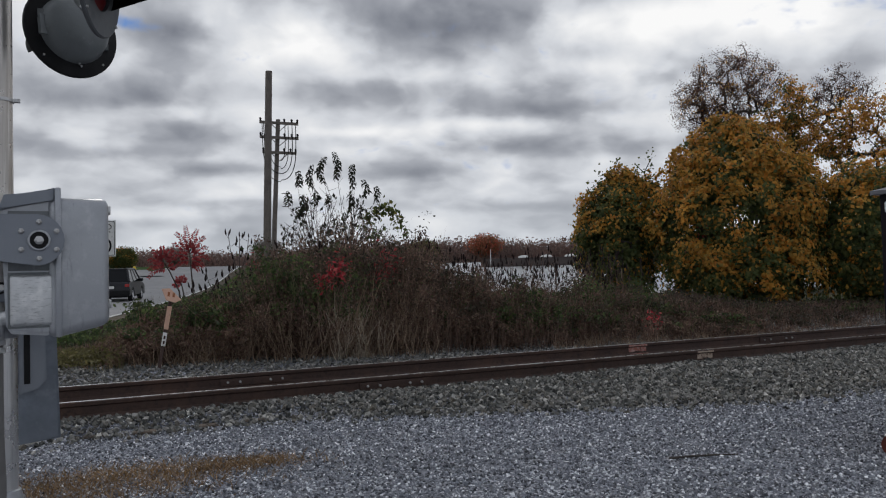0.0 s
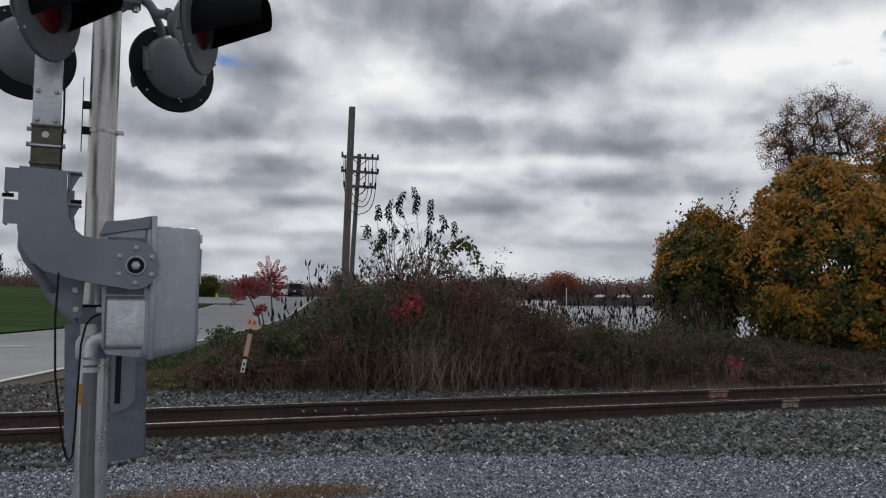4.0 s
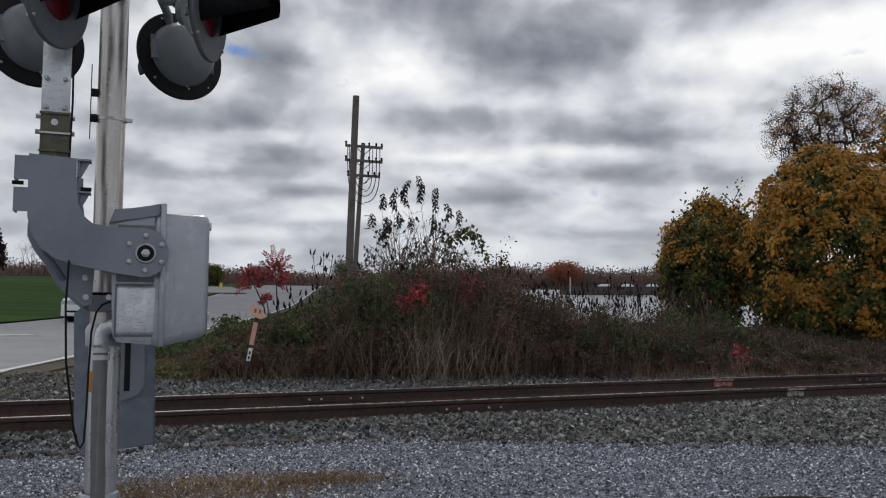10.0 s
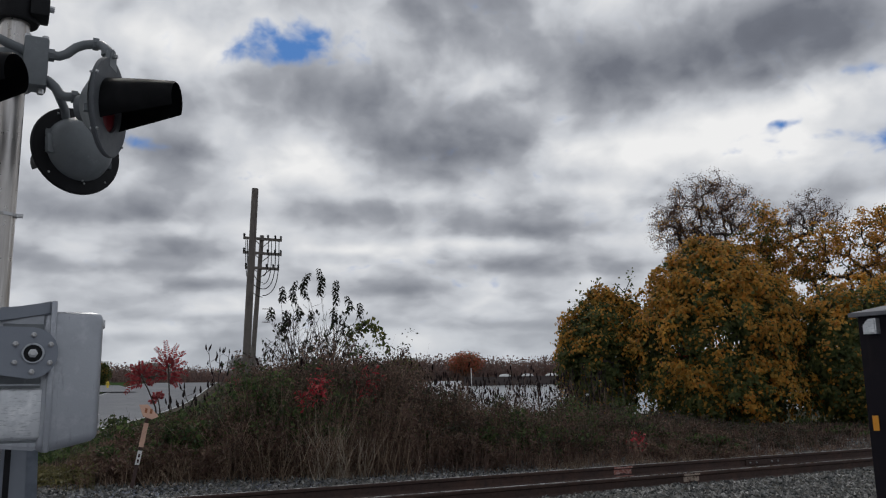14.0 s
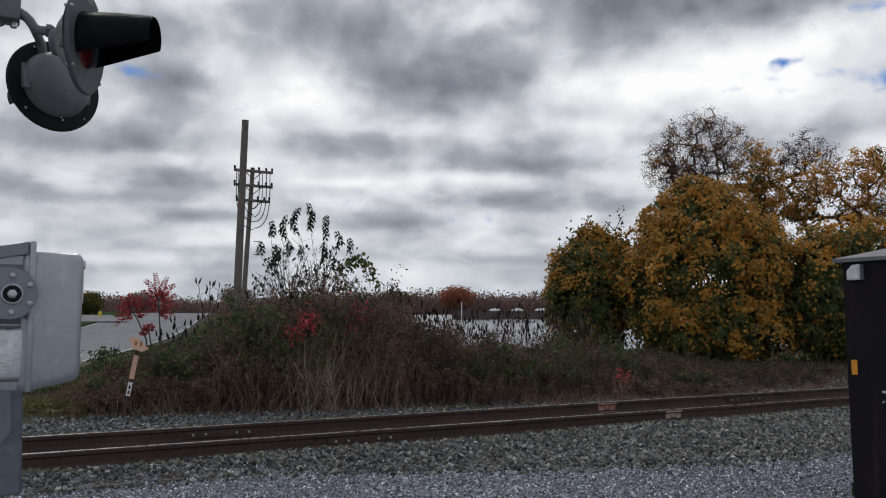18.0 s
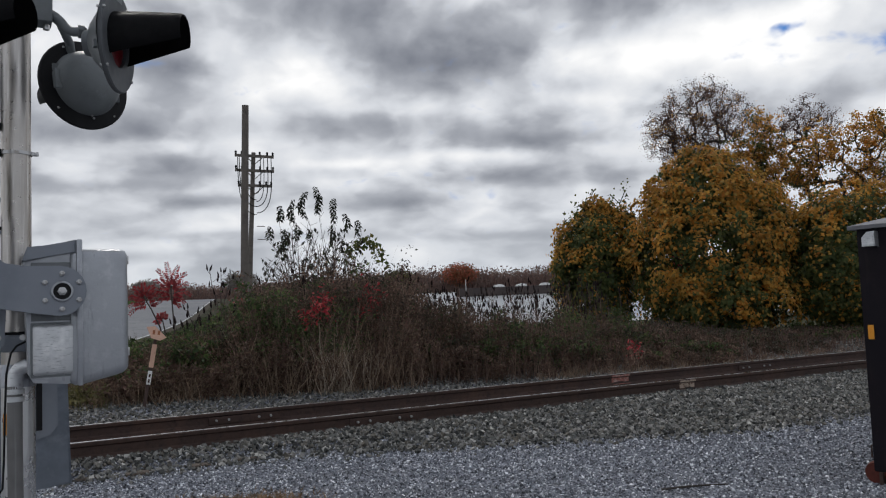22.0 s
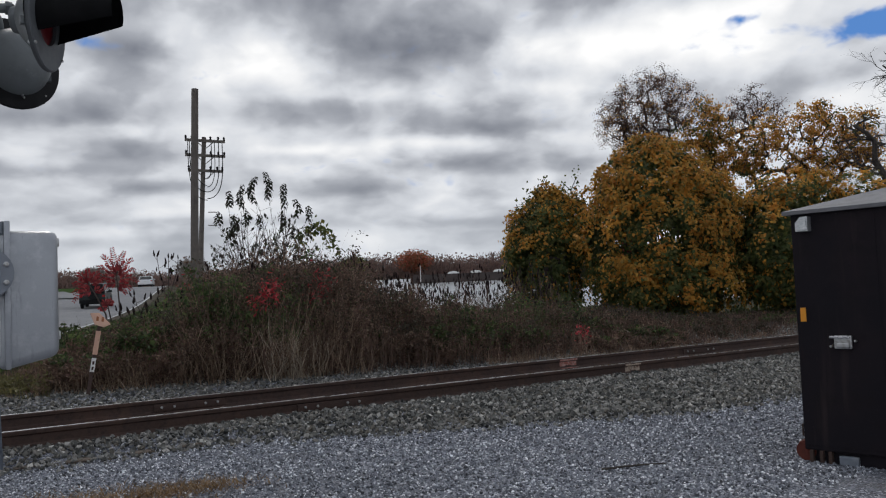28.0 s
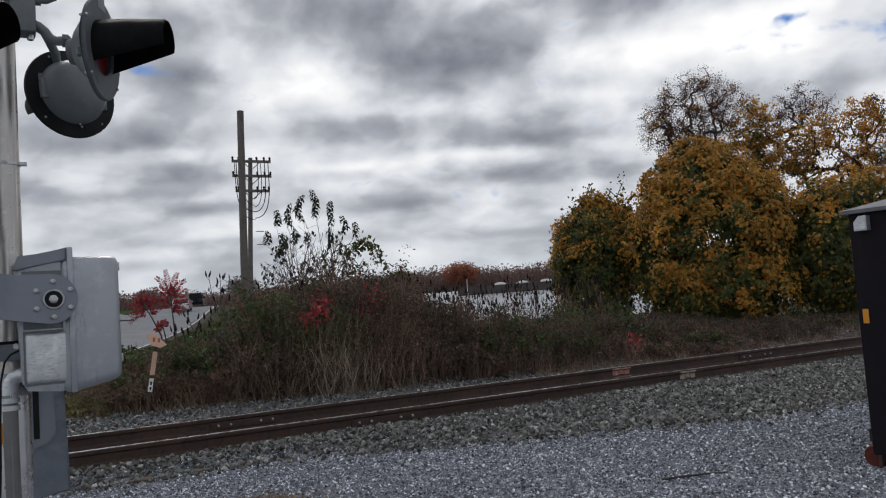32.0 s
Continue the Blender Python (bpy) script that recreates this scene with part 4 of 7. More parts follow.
    sub("pivot_seal", bm, BLACK, hub)
    bm = lathe(bmesh.new(), [(0, 0.006), (0.02, 0.006), (0.02, 0.013), (0.011, 0.016), (0.011, 0.03), (0, 0.03)], 6, Matrix.Translation((0.302, 3.262, 1.69)) @ Matrix.Rotation(radians(90), 4, "X"))
    sub("shaft_nut", bm, STEEL, hub)
    bm = lathe(bmesh.new(), [(0, 0), (0.0125, 0), (0.0125, 0.01), (0.007, 0.012), (0.007, 0.02), (0, 0.02)], 6, Matrix.Rotation(radians(90), 4, "X"))
    bolt = finish("bolt", bm, STEEL)
    for k in range(6):
        a = radians(60 * k)
        o = new("bolt", bolt)
        o.parent = front
        o.matrix_basis = pose(0.302 + 0.08 * math.sin(a), 3.262, 1.69 + 0.08 * math.cos(a))
    # angle cleats that hold the arm
    for x0, z0, side in ((-0.19, 2.0, -1), (-0.19, 1.86, -1), (0.003, 2.005, 1), (0.005, 1.86, 1)):
        bm = bmesh.new()
        if side < 0:
            box(bm, (x0 - 0.055, 3.275, z0), (x0 - 0.047, 3.36, z0 + 0.105))
            box(bm, (x0 - 0.055, 3.267, z0), (x0 + 0.004, 3.277, z0 + 0.105))
        else:
            slab(bm, [(x0, z0 + 0.1), (x0 + 0.057, z0 + 0.1), (x0 + 0.008, z0), (x0, z0)], 3.3, 3.308)
            box(bm, (x0, 3.267, z0 + 0.092), (x0 + 0.058, 3.36, z0 + 0.1))
            box(bm, (x0 + 0.003, 3.277, z0 + 0.02), (x0 + 0.011, 3.36, z0 + 0.1))
        sub("cleat", bm, GREY_PAINT, front, smooth=False)
    for x, z in ((-0.235, 2.0), (0.04, 1.985)):
        bm = tube(bmesh.new(), [(x - 0.02, 3.3, z - 0.012), (x + 0.025, 3.3, z - 0.012)], 0.009, 6)
        sub("bolt", bm, RUBBER, front)
    # the root of the gate: olive adaptor and aluminium plates, the arm itself points straight up
    AT, K = Vector((0.22, -0.69, 1.48)), 1.042

    def set_back(bm):
        """The gate root is laid out in the plane of the front arm, then set back between the two arms."""
        for v in bm.verts:
            v.co = AT + (v.co - AT) * K
        return bm

    bm = bmesh.new()
    for yy in (3.285, 3.4):
        box(bm, (-0.152, yy, 2.04), (-0.032, yy + 0.012, 2.315))
    box(bm, (-0.15, 3.297, 2.12), (-0.034, 3.4, 2.135))
    box(bm, (-0.15, 3.297, 2.22), (-0.034, 3.4, 2.235))
    adaptor = sub("gate_adaptor", set_back(bm), OLIVE, label="olive primed gate arm adaptor", smooth=False)
    for z, mat in ((2.13, OLIVE), (2.21, STEEL), (2.3, OLIVE)):
        sub("flange_strip", set_back(box(bmesh.new(), (-0.156, 3.274, z), (-0.028, 3.286, z + 0.01), 0.002)), mat, adaptor, smooth=False)
    bm = lathe(bmesh.new(), [(0, 0), (0.015, 0), (0.015, 0.003), (0, 0.003)], 12, pose(-0.095, 3.284, 2.265, 90))
    sub("round_tag", set_back(bm), WHITE, adaptor)
    for x, z in ((-0.16, 2.22), (-0.025, 2.22), (-0.16, 2.29), (-0.025, 2.29)):
        bm = tube(bmesh.new(), [(x - 0.012, 3.3, z), (x + 0.012, 3.3, z)], 0.011, 6)
        sub("bolt", set_back(bm), STEEL, adaptor)
    bm = box(bmesh.new(), (-0.152, 3.284, 2.3), (-0.036, 3.31, 3.05), 0.004)
    plate = sub("gate_arm_root", set_back(bm), ALU, label="bare aluminium gate arm root")
    bm = box(bmesh.new(), (-0.145, 3.285, 3.05), (-0.045, 3.33, 6.4), 0.004)
    sub("gate_arm", set_back(bm), WHITE, label="upright gate arm")
    for x in (-0.132, -0.056):
        for z in (2.33, 2.46, 2.72):
            o = new("bolt", bolt)
            o.parent = plate
            o.matrix_basis = Matrix.Translation(AT + (Vector((x, 3.284, z)) - AT) * K)
    # the counterweights hang behind, with their slotted support plates
    bm = slab(bmesh.new(), [(-0.04, 1.4), (0.0, 1.44), (0.1, 1.44), (0.39, 1.3), (0.41, 0.66), (0.2, 0.64), (0.01, 0.65), (-0.02, 0.8)], 4.3, 4.42, 0.012)
    weight = sub("counterweight", bm, GALV, label="hanging galvanised counterweight plate")
    bm = slab(bmesh.new(), [(0.205, 1.3), (0.335, 1.3), (0.342, 0.99), (0.3, 0.94), (0.21, 0.915)], 4.26, 4.3, 0.004)
    sub("weight_support", bm, GREY_PAINT, weight)
    bm = slab(bmesh.new(), [(0.232, 1.24), (0.262, 1.24), (0.262, 0.97), (0.232, 0.97)], 4.255, 4.262)
    sub("slot", bm, BLACK, weight)
    bm = bmesh.new()
    tube(bm, [(0.19, 3.92, 1.62), (0.15, 4.2, 1.44), (0.12, 4.36, 1.38)], 0.03, 8)
    tube(bm, [(-0.12, 3.3, 1.7), (-0.02, 3.6, 1.52), (0.06, 3.9, 1.42), (0.1, 4.3, 1.4)], 0.016, 8)
    tube(bm, [(0.3, 3.3, 1.69), (0.3, 3.93, 1.69)], 0.04, 14)
    sub("cross_shaft", bm, GREY_PAINT)
    bm = slab(bmesh.new(), [(-0.17, 1.72), (-0.07, 1.62), (0.08, 1.6), (0.08, 1.4), (0.02, 1.42)], 3.86, 3.88)
    sub("gusset", bm, GREY_PAINT, rear, smooth=False)
    bm = slab(bmesh.new(), [(-0.2, 1.85), (-0.203, 1.775), (-0.175, 1.715), (-0.13, 1.655), (-0.071, 1.552), (0.0, 1.478), (0.038, 1.446), (0.075, 1.455), (0.085, 1.66), (-0.1, 1.76)], 3.5, 3.512, 0.002)
    sub("gusset", bm, GREY_PAINT, front, smooth=False)
    bm = tube(bmesh.new(), [(-0.2, 3.506, 1.83), (-0.2, 3.506, 1.772), (-0.172, 3.506, 1.71), (-0.128, 3.506, 1.65), (-0.07, 3.506, 1.548), (0.0, 3.506, 1.474), (0.04, 3.506, 1.442)], 0.009, 6)
    sub("gusset_rim", bm, GREY_PAINT, front)
    for gx, gz_ in ((0.045, 1.58), (0.05, 1.49), (0.15, 1.49)):
        sub("bolt", tube(bmesh.new(), [(gx, 3.48, gz_), (gx, 3.53, gz_)], 0.014, 8), STEEL, front)
    # conduit elbow, yellow tag and the black cables
    bm = tube(bmesh.new(), [(0.2, 3.6, 1.352), (0.168, 3.615, 1.352), (0.14, 3.63, 1.342), (0.127, 3.638, 1.32), (0.121, 3.638, 1.29), (0.119, 3.638, 1.24)], 0.034, 18)
    sub("conduit_elbow", bm, ALU)
    bm = box(bmesh.new(), (0.07, 3.672, 1.03), (0.088, 3.68, 1.13))
    sub("tag", bm, AMBER, label="yellow tag on the mast")
    for pts in ([(-0.014, 3.25, 1.65), (-0.02, 3.25, 1.45), (-0.012, 3.28, 1.2), (0.012, 3.34, 1.0), (0.024, 3.4, 0.88), (0.04, 3.42, 0.82)],
                [(0.16, 3.44, 1.47), (0.125, 3.42, 1.455), (0.1, 3.41, 1.42), (0.082, 3.4, 1.33), (0.076, 3.4, 1.15), (0.072, 3.4, 0.95), (0.066, 3.4, 0.83), (0.052, 3.4, 0.808), (0.04, 3.41, 0.82), (0.03, 3.42, 0.87)],
                [(-0.04, 3.45, 2.13), (-0.034, 3.445, 2.4), (-0.04, 3.445, 2.75), (-0.036, 3.45, 3.2)]):
        sub("cable", tube(bmesh.new(), pts, 0.0048, 8), RUBBER)

    # lamps: background disc, housing, lens and hood; facing along +x before they are set
    def lamp(m, back, hood_len=0.37):
        """back: seen from behind, with a black disc and a domed housing; else a grey plate on a cone."""
        rot = Matrix.Rotation(radians(90), 4, "Y")
        disc = sub("lamp_disc", lathe(bmesh.new(), [(0.122, -0.04), (0.25, -0.012), (0.254, -0.004), (0.254, 0.006), (0.248, 0.012), (0.128, 0.008), (0.122, -0.04)], 48, m @ rot if back else m @ Matrix.Diagonal((1, 0.86, 1, 1)) @ rot), BLACK if back else LAMP_FRONT, label="black round lamp background" if back else "grey round lamp background")
        shell = [(0.185, -0.012), (0.183, -0.03), (0.17, -0.085), (0.14, -0.125), (0.08, -0.15), (0.0, -0.155)] if back else [(0.225, -0.012), (0.185, -0.03), (0.14, -0.07), (0.105, -0.1), (0.07, -0.118), (0.062, -0.15), (0, -0.155)]
        sub("lamp_housing", lathe(bmesh.new(), shell, 40, m @ rot), SHUT, disc, "grey domed lamp housing")
        sub("lens", lathe(bmesh.new(), [(0.122, -0.012), (0.112, 0.0), (0.06, 0.012), (0, 0.016)] if back else [(0.12, -0.022), (0.108, -0.01), (0.06, 0.004), (0, 0.01)], 32, m @ pose(0, 0, -0.02) @ rot), RED_LENS, disc, "unlit red lens")
        bm = bmesh.new()
        rows = []
        for u, r, dz in ((0.008, 0.148, 0.0), (hood_len * 0.5, 0.124, 0.018), (hood_len * 0.97, 0.096, 0.034), (hood_len, 0.09, 0.034)):
            span = radians(128 - 6 * u / hood_len)
            rows.append([m @ Vector((u, r * math.sin(a), r * math.cos(a) + dz)) for a in np.linspace(-span, span, 25)])
        rows = [[bm.verts.new(v) for v in row] for row in rows]
        for a, b in zip(rows, rows[1:]):
            for k in range(24):
                bm.faces.new((a[k], a[k + 1], b[k + 1], b[k]))
        bmesh.ops.solidify(bm, geom=bm.faces[:], thickness=0.006)
        sub("hood", bm, BLACK, disc, "deep black lamp hood")
        for a in (225, 315, 60, 150):
            for s in (-0.014, 0.014):
                p = m @ Vector((s, 0.225 * math.cos(radians(a)), 0.225 * math.sin(radians(a))))
                bm = bmesh.new()
                bmesh.ops.create_icosphere(bm, subdivisions=1, radius=0.009, matrix=Matrix.Translation(p))
                sub("screw", bm, STEEL, disc)
        if back:
            for k in range(5):
                p = m @ Vector((-0.03 - 0.006 * k, 0.012 * k - 0.03, -0.195 + 0.012 * k))
                bm = bmesh.new()
                bmesh.ops.create_icosphere(bm, subdivisions=1, radius=0.0075, matrix=Matrix.Translation(p))
                sub("hinge_screw", bm, STEEL, disc)
            bm = slab(bmesh.new(), [(-0.02, -0.05), (0.012, -0.045), (0.02, 0.045), (-0.012, 0.06)], -0.03, 0.03, 0.004)
            for v in bm.verts:
                v.co = m @ (Matrix.Translation((-0.06, 0.165, -0.02)) @ v.co)
            sub("side_latch", bm, SHUT, disc)
        else:
            bm = slab(bmesh.new(), [(-0.05, 0.2), (-0.035, 0.29), (0.0, 0.31), (0.035, 0.29), (0.05, 0.2)], -0.012, 0.012, 0.003)
            for v in bm.verts:
                v.co = m @ (Matrix.Rotation(radians(90), 4, "Z") @ v.co)
            tab = sub("mounting_tab", bm, SHUT, disc)
            bm = tube(bmesh.new(), [m @ Vector((-0.03, 0, 0.27)), m @ Vector((0.03, 0, 0.27))], 0.012, 6)
            sub("bolt", bm, STEEL, disc)
        for a in (200, 20):
            p = m @ Vector((-0.03, 0.18 * math.cos(radians(a)), 0.18 * math.sin(radians(a))))
            bm = bmesh.new()
            bmesh.ops.create_cube(bm, size=0.035, matrix=Matrix.Translation(p))
            sub("lug", bm, SHUT, disc)
        return disc

    lamp(pose(0.475, 4.13, 2.868, 0, 6, 112), True)
    lamp(pose(0.57, 3.48, 2.926, 0, 0, -27.5), False, 0.34)
    lamp(pose(-0.26, 3.98, 2.828, 0, 6, 112), True)
    lamp(pose(-0.103, 3.25, 2.846, 0, 0, -33), False, 0.31)
    bm = box(bmesh.new(), (0.175, Y - 0.19, 3.02), (0.288, Y - 0.06, 3.275), 0.014)
    junction = sub("junction_bracket", bm, SHUT, label="dark grey cast bracket that carries the lamp pipes")
    bm = lathe(bmesh.new(), [(0.069, 3.05), (0.094, 3.05), (0.098, 3.08), (0.098, 3.2), (0.094, 3.23), (0.069, 3.23)], 24, Matrix.Translation((X, Y, 0)))
    box(bm, (X + 0.02, Y - 0.14, 3.07), (X + 0.12, Y - 0.05, 3.21), 0.01)
    sub("mast_clamp", bm, SHUT, junction)
    for px, pz in ((0.19, 3.285), (0.27, 3.285), (0.19, 3.01), (0.262, 3.01)):
        bm = lathe(bmesh.new(), [(0, -0.016), (0.016, -0.016), (0.016, 0.016), (0, 0.016)], 6, Matrix.Translation((px, Y - 0.13, pz)))
        sub("bolt", bm, STEEL, junction)
    bm = lathe(bmesh.new(), [(0.069, 3.4), (0.105, 3.4), (0.112, 3.42), (0.112, 3.5), (0.105, 3.53), (0.069, 3.53)], 24, Matrix.Translation((X, Y, 0)))
    box(bm, (X + 0.06, Y - 0.12, 3.42), (X + 0.15, Y + 0.02, 3.52), 0.012)
    upper = sub("upper_clamp", bm, BLACK, label="dark upper mast clamp")
    bm = tube(bmesh.new(), [(X + 0.1, Y - 0.1, 3.47), (X + 0.17, Y - 0.09, 3.47)], 0.018, 8)
    sub("bolt", bm, STEEL, upper)
    fz = Y - 0.15
    for pts in ([(0.17, fz, 3.2), (0.272, fz, 3.199), (0.337, fz, 3.202), (0.37, fz, 3.22), (0.41, fz, 3.262), (0.45, fz, 3.285), (0.49, fz - 0.02, 3.288), (0.53, fz - 0.06, 3.272), (0.552, fz - 0.1, 3.235), (0.56, fz - 0.12, 3.19)],
                [(0.27, fz, 3.075), (0.3, fz, 3.06), (0.328, fz, 3.035), (0.35, fz, 3.005), (0.38, fz - 0.01, 2.99), (0.43, fz - 0.06, 2.98)],
                [(0.25, Y - 0.06, 3.12), (0.34, Y + 0.16, 3.14), (0.4, Y + 0.32, 3.08), (0.42, Y + 0.38, 2.98)],
                [(0.19, fz, 3.2), (0.1, fz - 0.01, 3.225), (0.03, fz - 0.02, 3.25), (-0.05, fz - 0.06, 3.27), (-0.11, fz - 0.1, 3.24), (-0.125, fz - 0.12, 3.18)],
                [(X - 0.07, Y + 0.03, 3.1), (X - 0.2, Y + 0.1, 3.14), (X - 0.34, Y + 0.2, 3.1)]):
        pipe = sub("lamp_pipe", tube(bmesh.new(), pts, 0.0235, 14), SHUT, junction, "bent grey conduit pipe")
    for px, py, pz, ax in ((0.5, fz - 0.03, 3.286, 0), (0.555, fz - 0.11, 3.215, 1), (0.415, fz - 0.045, 2.983, 0), (0.3, fz, 3.2, 0)):
        turn = Matrix.Rotation(radians(90), 4, "Y") if ax == 0 else Matrix()
        bm = lathe(bmesh.new(), [(0.024, -0.014), (0.034, -0.014), (0.034, 0.014), (0.024, 0.014)], 8, Matrix.Translation((px, py, pz)) @ turn)
        sub("pipe_fitting", bm, SHUT, junction)


signal()


# ---- the equipment bungalow ----
def bungalow():
    """A dark steel equipment hut. Its own frame: x along the lettered side from the far corner, y inwards."""
    root = new("equipment_bungalow")
    root.matrix_world = pose(6.22, 3.48, 0, 0, 0, -78.3)
    tagged(root, "dark brown steel signal equipment bungalow with a grey hipped roof", "equipment hut")
    L, W, H = 2.75, 1.9, 2.075
    P = lambda name, bm, mat, parent=root, label="", smooth=False: part(name, bm, mat, parent, label, smooth)
    walls = P("wall_shell", box(bmesh.new(), (0, 0, 0.1), (L, W, H), 0.012), BROWN)
    for x0, x1 in ((0.02, 0.66), (0.7, 1.62), (1.66, 2.71)):
        P("side_panel", box(bmesh.new(), (x0, -0.003, 0.14), (x1, 0.002, H - 0.05), 0.002), BROWN, walls)
    bm = bmesh.new()
    e = 0.05
    q = [bm.verts.new(v) for v in ((-e, -e, H), (L + e, -e, H), (L + e, W + e, H), (-e, W + e, H), (0.85, W / 2, H + 0.26), (L - 0.85, W / 2, H + 0.26), (-e, -e, H - 0.03), (L + e, -e, H - 0.03), (L + e, W + e, H - 0.03), (-e, W + e, H - 0.03))]
    for f in ((0, 1, 5, 4), (1, 2, 5), (2, 3, 4, 5), (3, 0, 4), (0, 6, 7, 1), (1, 7, 8, 2), (2, 8, 9, 3), (3, 9, 6, 0), (9, 8, 7, 6)):
        bm.faces.new([q[i] for i in f])
    roof = P("roof", bm, ROOF, label="low hipped roof of weathered grey sheet")
    P("roof_cap", box(bmesh.new(), (L / 2 - 0.15, W / 2 - 0.12, H + 0.25), (L / 2 + 0.15, W / 2 + 0.12, H + 0.36), 0.02), ROOF, roof)
    P("skid", box(bmesh.new(), (0.03, 0.03, -0.03), (L - 0.05, W - 0.05, 0.1)), BROWN)
    for x in (0.04, 0.12, 0.19):
        P("foot_rib", box(bmesh.new(), (x, -0.01, 0.0), (x + 0.03, 0.05, 0.1), 0.006), RUST)
    P("foot_bracket", box(bmesh.new(), (0.27, 0.0, 0.0), (0.42, 0.06, 0.075), 0.01), GALV)
    bm = lathe(bmesh.new(), [(0, -0.05), (0.08, -0.05), (0.092, 0.0), (0.08, 0.05), (0, 0.05)], 18, pose(0.0, 0.07, 0.085, 90, 0, 0))
    P("corner_foot", bm, RUST_RED, label="rusty red round corner foot")
    bm = tube(bmesh.new(), [(-0.01, 0.08, 0.19), (-0.04, 0.08, 0.2), (-0.04, 0.08, 0.29), (-0.01, 0.08, 0.3)], 0.008, 8)
    P("lifting_eye", bm, RUST)
    bm = slab(bmesh.new(), [(0.07, 1.9), (0.07, 1.97), (0.11, 2.015), (0.17, 2.02), (0.17, 1.9)], -0.09, -0.004, 0.01)
    P("vent_hood", bm, ALU, label="small grey metal hood")
    P("reflector", box(bmesh.new(), (0.04, -0.012, 1.155), (0.085, -0.006, 1.27)), AMBER, label="amber reflector strip")
    bm = box(bmesh.new(), (0.3, -0.03, 0.935), (0.44, -0.006, 1.045), 0.012)
    lock = P("hasp", bm, STEEL, label="shiny locking hasp")
    P("padlock", box(bmesh.new(), (0.33, -0.06, 0.945), (0.43, -0.03, 0.985), 0.01), STEEL, lock)
    P("latch_bar", box(bmesh.new(), (0.28, -0.045, 1.02), (0.43, -0.03, 1.038), 0.005), CHROME, lock)
    for x, z in ((0.275, 1.03), (0.275, 0.955), (0.465, 1.0)):
        P("rivet", lathe(bmesh.new(), [(0, 0), (0.011, 0), (0.009, 0.03), (0, 0.032)], 8, pose(x, -0.004, z, 90)), STEEL, lock)
    P("door_rim", box(bmesh.new(), (0.78, -0.012, 1.78), (1.9, -0.006, 1.8)), BROWN, walls)
    # stencilled lettering as bars of its size, and a yellow warning label
    for x0, z, count in ((0.71, 1.295, 9), (0.885, 1.135, 5)):
        for k in range(count):
            x = x0 + k * 0.068 + (0.03 if k > 0 else 0)
            P("stencil_bar", box(bmesh.new(), (x, -0.0085, z - 0.042), (x + 0.042, -0.0065, z + 0.042)), CREAM, label="faded cream stencil mark")
    bm = slab(bmesh.new(), [(0.94, 0.895), (1.26, 0.895), (1.13, 1.01), (1.05, 1.01)], -0.0095, -0.0065)
    P("warning_label", bm, YELLOW_TAG, label="yellow warning label")


bungalow()


# ---- signs and poles ----
def marker_post():
    """The leaning milepost marker: a tilted orange plate over a banded rusty post."""
    x, y = 2.2, 12.6
    z = float(gz(x, y))
    root = empty("marker_post", x - 0.2, y, z)
    tagged(root, "leaning orange and white marker post among dry weeds", "marker post")
    lean = pose(0.02, 0, 0, 0, 10.0, 0)
    H = 1.05 - z + 0.35
    P = lambda name, a, b, mat, parent=root, label="": part(name, box(bmesh.new(), a, b, 0.003), mat, parent, label)
    for ob in (P("post", (-0.025, -0.015, -0.3), (0.025, 0.015, H), POST), P("orange_band", (-0.036, -0.022, H - 0.59), (0.036, -0.0155, H - 0.23), ORANGE),
               P("white_band", (-0.032, -0.022, H - 0.85), (0.032, -0.0155, H - 0.64), WHITE)):
        ob.matrix_basis = lean
    for k in range(2):
        part("number_bar", box(bmesh.new(), (-0.014, -0.0245, H - 0.74 - 0.08 * k), (0.014, -0.0225, H - 0.69 - 0.08 * k)), POST, root).matrix_basis = lean
    bm = bmesh.new()
    slab(bm, [(-0.145, 0.07), (-0.02, 0.095), (0.165, -0.065), (0.075, -0.125), (-0.06, -0.1)], -0.015, 0.0)
    plate = part("plate", bm, ORANGE, root, "faded orange number plate")
    plate.matrix_basis = lean @ pose(-0.015, -0.03, H - 0.05, -18, 0, 0)
    for k in range(2):
        bar = part("mark_bar", box(bmesh.new(), (-0.05 + 0.075 * k, -0.02, -0.04), (-0.015 + 0.075 * k, -0.0155, 0.03)), RUST_ORANGE, plate)


marker_post()


def words(text, size, m, mat, parent, name="lettering"):
    cu = bpy.data.curves.new(name, "FONT")
    cu.body, cu.size, cu.align_x, cu.align_y, cu.extrude = text, size, "CENTER", "CENTER", 0.001
    tmp = new(name, cu)
    me = bpy.data.meshes.new_from_object(tmp.evaluated_get(bpy.context.evaluated_depsgraph_get()))
    bpy.data.objects.remove(tmp)
    me.materials.append(mat)
    ob = new(name, me)
    ob.parent = parent
    ob.matrix_basis = m
    return ob


